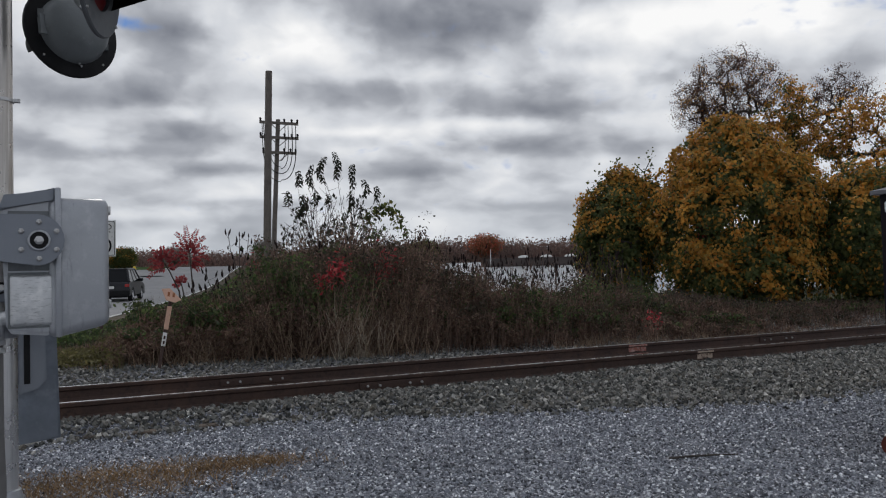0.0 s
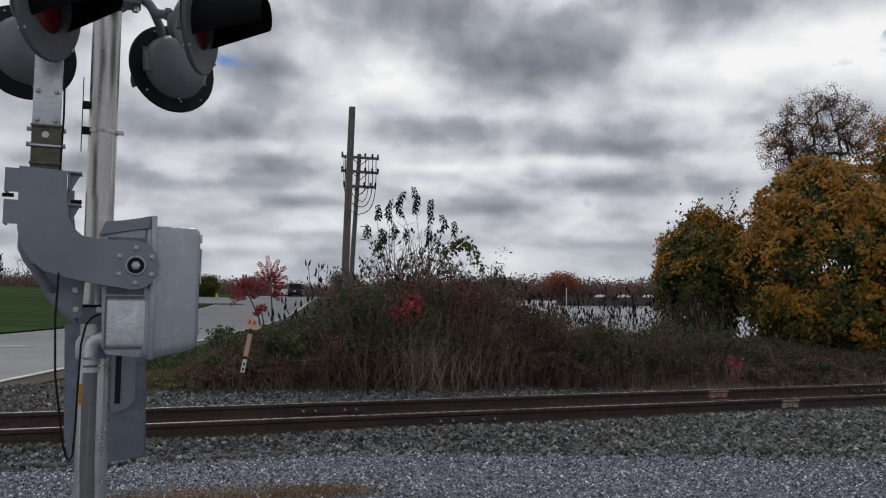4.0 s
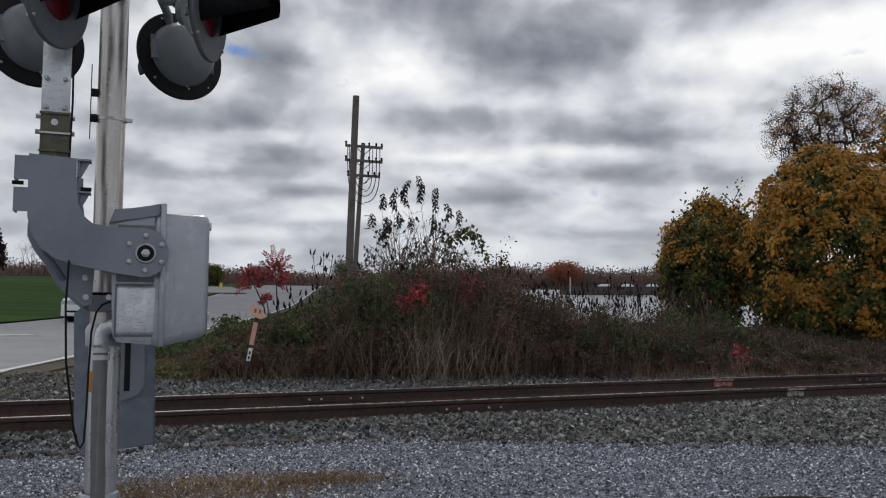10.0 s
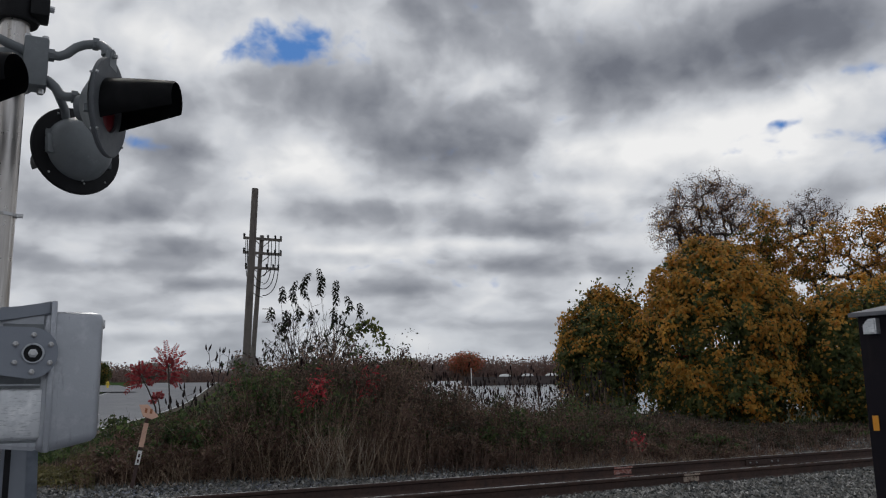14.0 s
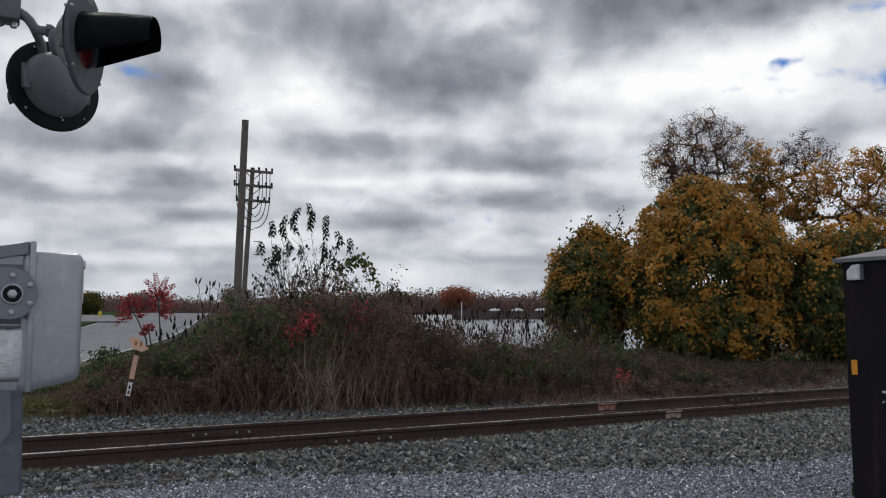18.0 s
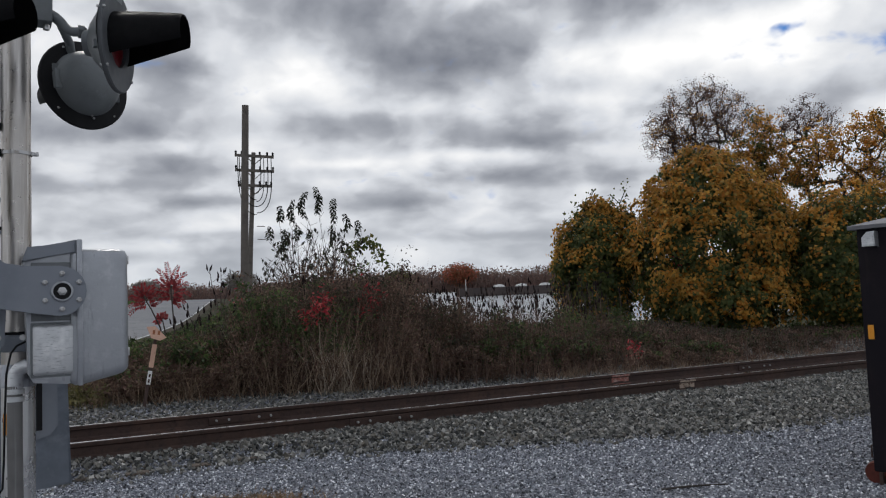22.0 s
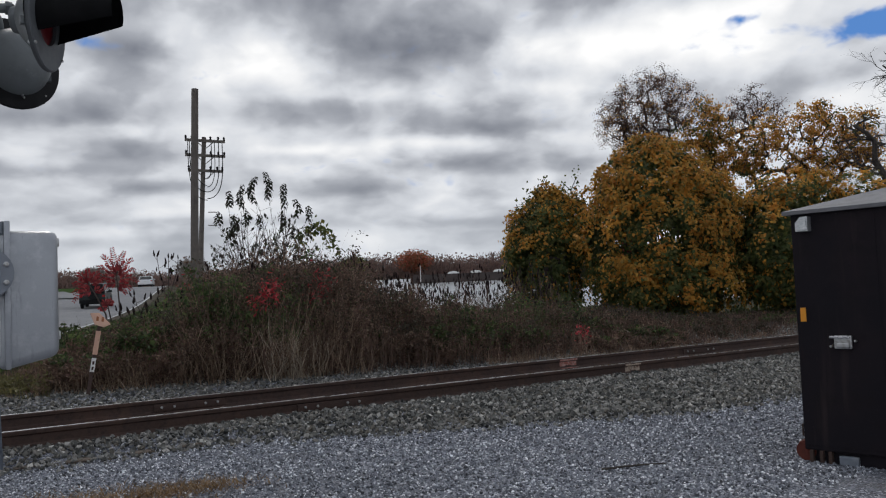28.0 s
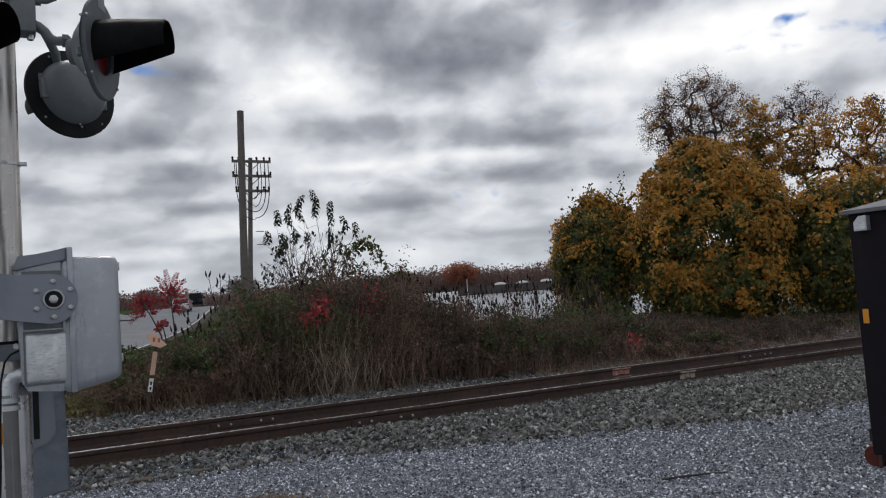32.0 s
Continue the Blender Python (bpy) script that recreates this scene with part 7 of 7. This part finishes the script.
# ---- far things ----
def far_woods():
    """The line of bare woods round the horizon, with one red crown in it."""
    rng = np.random.default_rng(101)
    n = 5200
    ang = rng.uniform(radians(-22), radians(75), n)
    dist = rng.uniform(235, 300, n)
    x, y = dist * np.sin(ang), dist * np.cos(ang)
    h = np.interp(np.degrees(ang), [-22, 3, 8, 14, 20, 24, 28, 34, 45, 75], [14.5, 14.2, 13.2, 12.4, 13.5, 14.2, 15.5, 14, 15, 17]) * rng.uniform(0.82, 1.02, n)
    per = 70
    k = np.repeat(np.arange(n), per)
    solid = leaf_mesh("far_thicket", np.column_stack([x[k] + rng.normal(size=n * per) * 2.5, y[k] + 6 + rng.normal(size=n * per) * 2.5, -3 + (h[k] + 1.6) * rng.random(n * per) ** 0.85]), 0.42, FAR_WOOD, rng, 0.0)
    stuff("far_thicket", solid, "dense brown thicket within the distant woods", "woods")
    m = 120000
    k = rng.integers(0, n, m)
    foot = np.column_stack([x[k] + rng.normal(size=m) * 2.6, y[k] + rng.normal(size=m) * 2.6, -1 + h[k] * rng.uniform(0.2, 0.8, m)])
    tip = foot + np.column_stack([rng.normal(size=(m, 2)) * 0.5, rng.uniform(1.0, 3.0, m)])
    tip[:, 2] = np.minimum(tip[:, 2], h[k])
    stuff("far_woods", blade_mesh("far_woods", foot, tip, 0.07, FAR_WOOD, rng), "distant brown leafless woods along the horizon", "woods")
    for px, py, h, r, mat, lab in ((118, 206, 15.3, 6.0, FAR_RED, "distant tree with a rust-red crown"), (103, 216, 13.8, 5.0, LEAF_OLIVE, "distant olive tree before the woods"), (23, 150, 8.8, 2.8, FAR_TWIG, "distant bare twiggy tree beyond the road's crest"), (39.5, 150, 10.2, 3.4, FAR_TWIG, "distant grey leafless tree behind the utility poles")):
        root = empty("far_tree", px, py, 0)
        tagged(root, lab, "tree", "far trees")
        part("trunk", tube(bmesh.new(), [(0, 0, -3), (0, 0, h * 0.7)], 0.3, 6, True, 0.1), BARK, root)
        k = 1700 if mat is FAR_TWIG else 5000
        d = rng.normal(size=(k, 3))
        d /= np.linalg.norm(d, axis=1)[:, None]
        part_mesh("crown", leaf_mesh("crown", np.array([0, 0, h - r * 0.75]) + d * rng.random((k, 1)) ** 0.4 * np.array([r, r, r * 0.6]) * rng.uniform(0.6, 1.1, (k, 1)), 0.2 if mat is FAR_TWIG else 0.32, mat, rng, 0.0, 4.0 if mat is FAR_TWIG else 1.6), root)


far_woods()


def warehouse():
    """The long low pale building with a dark fascia and white roof domes."""
    root = empty("warehouse", 66, 90, -2.4, -33)
    tagged(root, "long low warehouse with pale walls, dark fascia and white roof vents", "warehouse")
    P = lambda name, a, b, mat, parent=root: part(name, box(bmesh.new(), a, b), mat, parent)
    for k in range(13):
        P("wall_panel", (-34 + k * 5.3, 0, 0), (-34 + k * 5.3 + 5.22, 0.4, 5.2 if k > 3 else 5.9), PALE_WALL)
    P("body", (-34, 0.4, 0), (34.8, 22, 5.2), PALE_WALL)
    P("fascia", (-12.5, -0.5, 5.2), (35, 22.3, 6.35), DARK_TRIM)
    for x in (-7.0, -3.9, -0.6, 2.8, 6.2, 9.6, 13.0):
        bm = lathe(bmesh.new(), [(0.85, 0), (0.82, 0.2), (0.6, 0.36), (0, 0.44)], 14, Matrix.Translation((x, 3.0, 6.35)))
        part("roof_dome", bm, WHITE, root)
    P("light_pole", (-11.5, -0.9, 0), (-11.41, -0.81, 7.6), WHITE)
    # pale ground added behind the brush to bounce light onto the wall
    tagged(new("warehouse_yard", sheet("warehouse_yard", np.linspace(33, 88, 40), np.linspace(44, 104, 40), 0.05, BOUNCE_YARD)), "pale ground added to bounce light onto the warehouse wall", "yard", kind="structure")


warehouse()


def left_building():
    root = empty("factory", -43.3, 166, 4.6, 4)
    tagged(root, "grey panelled factory building with a dark roof edge", "factory")
    P = lambda name, a, b, mat, parent=root: part(name, box(bmesh.new(), a, b), mat, parent)
    P("body", (-30, 0.3, -3), (15, 30, 9.3), PALE_WALL)
    for k in range(9):
        P("panel", (-30 + 5 * k, 0, 3.0), (-30 + 5 * k + 4.8, 0.3, 9.3), PALE_WALL)
        P("mullion", (-30 + 5 * k + 4.82, -0.1, -2), (-30 + 5 * k + 4.98, 0.35, 9.3), DARK_TRIM)
    P("roof_edge", (-30.3, -0.3, 9.3), (15.4, 30, 9.6), DARK_TRIM)
    P("door", (8, -0.1, -1), (10, 0.2, 2.4), DARK_TRIM)


left_building()
tree("plum_tree", -24.0, 168, 9.0, [(0, 0, 4.0, 3.4, 3.0, 3.3), (0.2, 0, 6.6, 2.4, 2.2, 2.5), (1.5, 0, 3.4, 2.5, 2.2, 2.6), (-1.2, 0, 4.6, 2.3, 2.2, 2.4)], PURPLE, 9000, 0.36, "dark purple plum tree at the top of the lawn", 111, clump=0.65, trunk_r=0.22, depth=3)
tree("yard_tree", -8.6, 168, 4.2, [(0, 0, 1.6, 3.6, 2.6, 2.4), (4.2, 0, 1.5, 3.2, 2.4, 2.1)], PURPLE, 6000, 0.34, "low dark evergreen clump at the edge of the lawn", 113, clump=0.45, depth=2)
tree("yard_tree", 9.2, 97, 2.9, [(0, 0, 1.1, 1.5, 1.3, 1.1), (-1.3, 0.5, 0.9, 1.1, 1.1, 0.9), (0.4, 0, 1.8, 0.7, 0.7, 0.6)], LEAF_OLIVE, 12000, 0.13, "rounded olive and orange bushes by the roadside", 115, clump=0.35, depth=2, leaf2=LEAF_ORANGE, share2=0.25)
for i, (x, y, h) in enumerate(((-18.6, 172, 6.2), (-16.2, 174, 7.6), (-14.2, 173, 7.0), (-12.2, 175, 7.4))):
    dead_tree(x, y, h, 121 + i, (0, 0), "bare young tree behind the lawn", 0.1)


def hydrant():
    x, y = 9.7, 88.0
    root = empty("fire_hydrant", x, y, float(gz(x, y)) + 0.02)
    tagged(root, "small yellow fire hydrant on the verge", "fire hydrant")
    part("barrel", lathe(bmesh.new(), [(0, 0), (0.17, 0), (0.17, 0.05), (0.11, 0.06), (0.11, 0.55), (0.14, 0.56), (0.14, 0.62), (0.1, 0.7), (0.03, 0.75), (0, 0.76)], 12), HYDRANT, root)
    for s in (-1, 1):
        part("nozzle", tube(bmesh.new(), [(0.1 * s, 0, 0.45), (0.19 * s, 0, 0.45)], 0.06, 8), HYDRANT, root)


hydrant()

# lot lamp behind the gate arm
root = empty("lot_lamp", -3.1, 140, float(gz(-3.1, 140)))
tagged(root, "thin dark lamp post with a flat head", "street lamp")
part("pole", tube(bmesh.new(), [(0, 0, 0), (0, 0, 10.5)], 0.14, 8), POST, root)
part("head", box(bmesh.new(), (-1.2, -0.3, 10.4), (0.2, 0.3, 10.75)), POST, root)


# ---- cars ----
def car(name, label, paint, L, W, H, kind):
    """A car in parts; its own frame: y ahead, x to its right, z up from the road."""
    root = new(name)
    tagged(root, label, "car")
    hw, hl = W / 2, L / 2
    # belt height, window base (rear, front), roof (rear, front), height at the tail and at the nose, wheel radius
    belt, rb, fb, rt, ft, tail, nose, r = {
        "suv": (1.0, -hl + 0.1, 1.12, -hl + 0.5, 0.3, 0.98, 0.84, 0.36), "wagon": (1.06, -hl + 0.06, 1.25, -hl + 0.24, 0.62, 1.04, 0.99, 0.38),
        "sedan": (0.94, -hl + 0.55, 1.3, -hl + 1.6, 0.3, 0.95, 0.74, 0.33), "box": (1.12, -hl + 0.02, 0.95, -hl + 0.07, 0.66, 1.1, 1.02, 0.4)}[kind]
    axles = (-hl + 0.9, hl - 0.92)
    low = 0.3 if kind != "box" else 0.42

    def arch(y):
        ra = r + 0.06
        a0 = math.asin(max(-0.9, (low - r) / ra))
        return [(y - ra * math.cos(a), r + ra * math.sin(a)) for a in np.linspace(a0, math.pi - a0, 9)]

    prof = [(-hl, low)] + arch(axles[0]) + arch(axles[1]) + [(hl - 0.05, low), (hl, low + 0.15), (hl - 0.01, nose - 0.14), (hl - 0.12, nose), (fb, belt), (rb, belt), (-hl + 0.06, tail), (-hl, tail - 0.1)]
    bm = bmesh.new()
    sides = []
    for s in (-1, 1):
        vs = [bm.verts.new((s * hw * (1 - 0.05 * max(0, z - 0.75) / 0.3), y, z)) for y, z in prof]
        sides.append(vs)
    f1, f2 = bm.faces.new(sides[0]), bm.faces.new(sides[1][::-1])
    for i in range(len(prof)):
        k = (i + 1) % len(prof)
        bm.faces.new((sides[0][i], sides[1][i], sides[1][k], sides[0][k]))
    bmesh.ops.bevel(bm, geom=list(f1.edges) + list(f2.edges), offset=0.035, segments=2, affect="EDGES", clamp_overlap=True)
    body = part("body", bm, paint, root, smooth=True)
    bw, tw, rz = hw * 0.945, hw * 0.78, H - 0.07
    corner = lambda s, y, w, z: Vector((s * w, y, z))
    # glasshouse: windscreen, rear window and side windows between the pillars
    def pane(nm, pts, parent=body, mat=GLASS, thick=0.012):
        b = bmesh.new()
        c = [Vector(p) for p in pts]
        nn = (c[1] - c[0]).cross(c[2] - c[0]).normalized() * thick
        f = [b.verts.new(p + nn) for p in c] + [b.verts.new(p - nn) for p in c]
        k = len(c)
        b.faces.new(f[:k])
        b.faces.new(f[k:][::-1])
        for i in range(k):
            b.faces.new((f[i], f[k + i], f[k + (i + 1) % k], f[(i + 1) % k]))
        return part(nm, b, mat, parent)

    pane("windscreen", [corner(-1, fb, bw, belt), corner(1, fb, bw, belt), corner(1, ft, tw, rz), corner(-1, ft, tw, rz)])
    pane("rear_window", [corner(-1, rb, bw, belt), corner(1, rb, bw, belt), corner(1, rt, tw, rz), corner(-1, rt, tw, rz)])
    trim = RUBBER if kind == "wagon" else paint
    cuts = [0.0, 0.36, 0.68, 1.0] if kind != "sedan" else [0.0, 0.5, 1.0]
    for s in (-1, 1):
        edge = lambda u: (corner(s, rb + (fb - rb) * u, bw, belt), corner(s, rt + (ft - rt) * u, tw, rz))
        for u0, u1 in zip(cuts, cuts[1:]):
            a, b = edge(u0), edge(u1)
            pane("side_window", [a[0], b[0], b[1], a[1]])
        for u in cuts:
            a = edge(u)
            part("pillar", tube(bmesh.new(), [a[0], a[1]], 0.05 if u in (0.0, 1.0) else 0.035, 6), paint if u == 0.0 else trim, body)
        part("tail_lamp", box(bmesh.new(), (s * (hw - 0.13) - 0.11, -hl - 0.02, tail - 0.24), (s * (hw - 0.13) + 0.11, -hl + 0.1, tail - 0.09), 0.02), TAIL, body)
        part("headlamp", box(bmesh.new(), (s * (hw - 0.2) - 0.16, hl - 0.14, nose - 0.24), (s * (hw - 0.2) + 0.16, hl + 0.015, nose - 0.07), 0.025), HEADLAMP, body)
        part("mirror", box(bmesh.new(), (s * (hw + 0.06) - 0.1, fb - 0.42, belt - 0.02), (s * (hw + 0.06) + 0.1, fb - 0.28, belt + 0.14), 0.03), paint, body)
    part("roof", box(bmesh.new(), (-tw - 0.02, rt - 0.04, H - 0.1), (tw + 0.02, ft + 0.04, H), 0.045), paint, body, smooth=True)
    part("number_plate", box(bmesh.new(), (-0.16, -hl - 0.02, 0.66), (0.16, -hl + 0.01, 0.79)), WHITE, body)
    if kind == "wagon":
        for k in range(3):
            part("grille_bar", box(bmesh.new(), (-0.62, hl - 0.05, nose - 0.235 + 0.06 * k), (0.62, hl + 0.03, nose - 0.19 + 0.06 * k), 0.008), CHROME, body)
        part("lower_grille", box(bmesh.new(), (-0.72, hl - 0.05, 0.38), (0.72, hl + 0.025, 0.5), 0.01), RUBBER, body)
    else:
        part("grille", box(bmesh.new(), (-0.5, hl - 0.05, nose - 0.28), (0.5, hl + 0.02, nose - 0.1), 0.01), RUBBER, body)
    dark = kind in ("box", "suv")
    part("rear_bumper", box(bmesh.new(), (-hw * 0.98, -hl - 0.07, low + 0.02), (hw * 0.98, -hl + 0.1, low + 0.27), 0.04), RUBBER if dark else paint, body)
    part("front_bumper", box(bmesh.new(), (-hw * 0.98, hl - 0.1, low - 0.03), (hw * 0.98, hl + 0.05, low + 0.12), 0.03), RUBBER if dark else paint, body)
    part("underside", box(bmesh.new(), (-hw + 0.2, -hl + 0.2, low - 0.1), (hw - 0.2, hl - 0.2, low + 0.02)), RUBBER, body)
    if kind == "box":
        bm = lathe(bmesh.new(), [(0, 0), (0.34, 0), (0.37, 0.06), (0.37, 0.18), (0.34, 0.22), (0.2, 0.2), (0, 0.2)], 20, pose(0.05, -hl - 0.01, 1.02, 90))
        part("spare_wheel", bm, RUBBER, body)
    bm = lathe(bmesh.new(), [(r * 0.62, -0.1), (r * 0.93, -0.11), (r, -0.08), (r, 0.08), (r * 0.93, 0.11), (r * 0.62, 0.1)], 22, Matrix.Rotation(radians(90), 4, "Y"))
    tyre = finish("tyre", bm, RUBBER, True)
    bm = lathe(bmesh.new(), [(0, -0.085), (r * 0.16, -0.085), (r * 0.2, -0.07), (r * 0.2, 0.07), (r * 0.16, 0.085), (0, 0.085)], 12, Matrix.Rotation(radians(90), 4, "Y"))
    lathe(bm, [(r * 0.55, -0.08), (r * 0.63, -0.1), (r * 0.63, 0.1), (r * 0.55, 0.08)], 22, Matrix.Rotation(radians(90), 4, "Y"))
    for k in range(6):
        a = k * math.pi / 3
        tube(bm, [(0, 0.1 * r * math.cos(a), 0.1 * r * math.sin(a)), (0, 0.6 * r * math.cos(a), 0.6 * r * math.sin(a))], 0.06 * r / 0.36, 6)
    rim = finish("rim", bm, CHROME, True)
    wheels = []
    for sx in (-1, 1):
        for y in axles:
            w = new("wheel")
            w.parent = root
            w.matrix_basis = pose(sx * (hw - 0.11), y, r)
            for nm, me in (("tyre", tyre), ("rim", rim)):
                o = new(nm, me)
                o.parent = w
            wheels.append((w, r))
    return root, wheels


SUV = car("suv", "black compact sport utility car driving away", CAR_BLACK, 4.4, 1.82, 1.68, "suv")
WAGON = car("station_wagon", "white boxy station wagon approaching with chrome grille", CAR_WHITE, 5.1, 1.93, 1.73, "wagon")
SEDAN = car("sedan", "white saloon car driving away", CAR_WHITE, 4.75, 1.84, 1.46, "sedan")
JEEP = car("off_road_car", "dark boxy off-road car with a spare wheel", CAR_GREEN, 4.2, 1.85, 1.84, "box")
SILVER = car("sedan", "silver saloon car driving away", CAR_SILVER, 4.75, 1.84, 1.46, "sedan")


# ---- the cloud layer, which drifts ----
def cloud_layer():
    m = bpy.data.materials.new("cloud_layer")
    m.use_nodes = True
    n = Nodes(m.node_tree)
    vec = n.add("ShaderNodeTexCoord").outputs["Object"]
    colour = cloud_colour(n, vec, True)
    far = n.add("ShaderNodeVectorMath", operation="LENGTH", i_0=vec)
    colour = n.mix(n.ramp(n.math("MULTIPLY", far.outputs["Value"], 1 / 4500.0), [(0.2, 0.0), (0.95, 0.85)]), colour, (0.6, 0.64, 0.69))
    em = n.add("ShaderNodeEmission", i_0=colour, i_1=0.95)
    n.add("ShaderNodeOutputMaterial", i_0=em.outputs[0])
    xs, ys = np.linspace(-3600, 3900, 40), np.concatenate([np.linspace(140, 1000, 20), np.linspace(1100, 4400, 20)])
    me = sheet("cloud_layer", xs, ys, 0.0, m, lambda x, y: 150 - 165 * ease(y, 1500, 5200))
    return tagged(new("cloud_layer", me), "broken grey and white cloud layer with small blue gaps", "sky", kind="structure")


CLOUDS = cloud_layer()


# ---- what moves ----
def motions():
    # the clouds drift slowly to the right
    walk(CLOUDS, [(0.0, pose(-7.3, 0, 0)), (16.0, pose(5.7, 0, 0)), (32.0, pose(18.7, 0, 0))])

    def drive(made, offset, marks):
        """Key a car along its lane: (seconds, metres along y); its wheels turn with the way."""
        thing, wheels = made
        heading = -math.degrees(math.atan(ROAD_K))
        ts = np.arange(0, 32.25, 0.5)
        ys = np.interp(ts, [m[0] for m in marks], [m[1] for m in marks])
        back = marks[-1][1] < marks[0][1]
        rows = []
        for t, y in zip(ts, ys):
            x = ROAD_X + ROAD_K * y + offset * 1.035
            z = [float(gz(ROAD_X + ROAD_K * q, q)) + 0.032 for q in (y - 1.3, y, y + 1.3)]
            pitch = math.degrees(math.atan2(z[2] - z[0], 2.6 * 1.035))
            rows.append((float(t), pose(x, y, (z[0] + z[2]) / 2, -pitch if back else pitch, 0, heading + (180 if back else 0))))
        walk(thing, rows)
        for w, r in wheels:
            start = w.matrix_basis.copy()
            # the turn is keyed at a slow, even rate below a quarter turn a row
            walk(w, [(float(t), start @ pose(0, 0, 0, -70.0 * k)) for k, t in enumerate(ts)])

    drive(SUV, 1.25, [(0, 45.6), (0.5, 51.2), (1, 57.2), (1.5, 65), (2, 72.5), (2.5, 80.4), (3, 89), (3.5, 97.8), (4, 106), (32, 350)])
    drive(WAGON, -1.78, [(0, 168), (6.5, 84.7), (7, 78.2), (8, 65.4), (10.5, 32.4), (11, 25.8), (32, -245)])
    drive(SEDAN, 1.25, [(0, -277), (23.5, 52), (24.5, 65.3), (25.5, 79), (26.5, 94), (28.5, 122), (30, 140), (32, 166)])
    drive(JEEP, 1.25, [(0, -320), (26.5, 50.5), (28.5, 72), (30, 89.2), (32, 112.5)])
    drive(SILVER, 1.25, [(0, -357), (29, 49.2), (30, 61.6), (31, 76.3), (32, 92)])


motions()
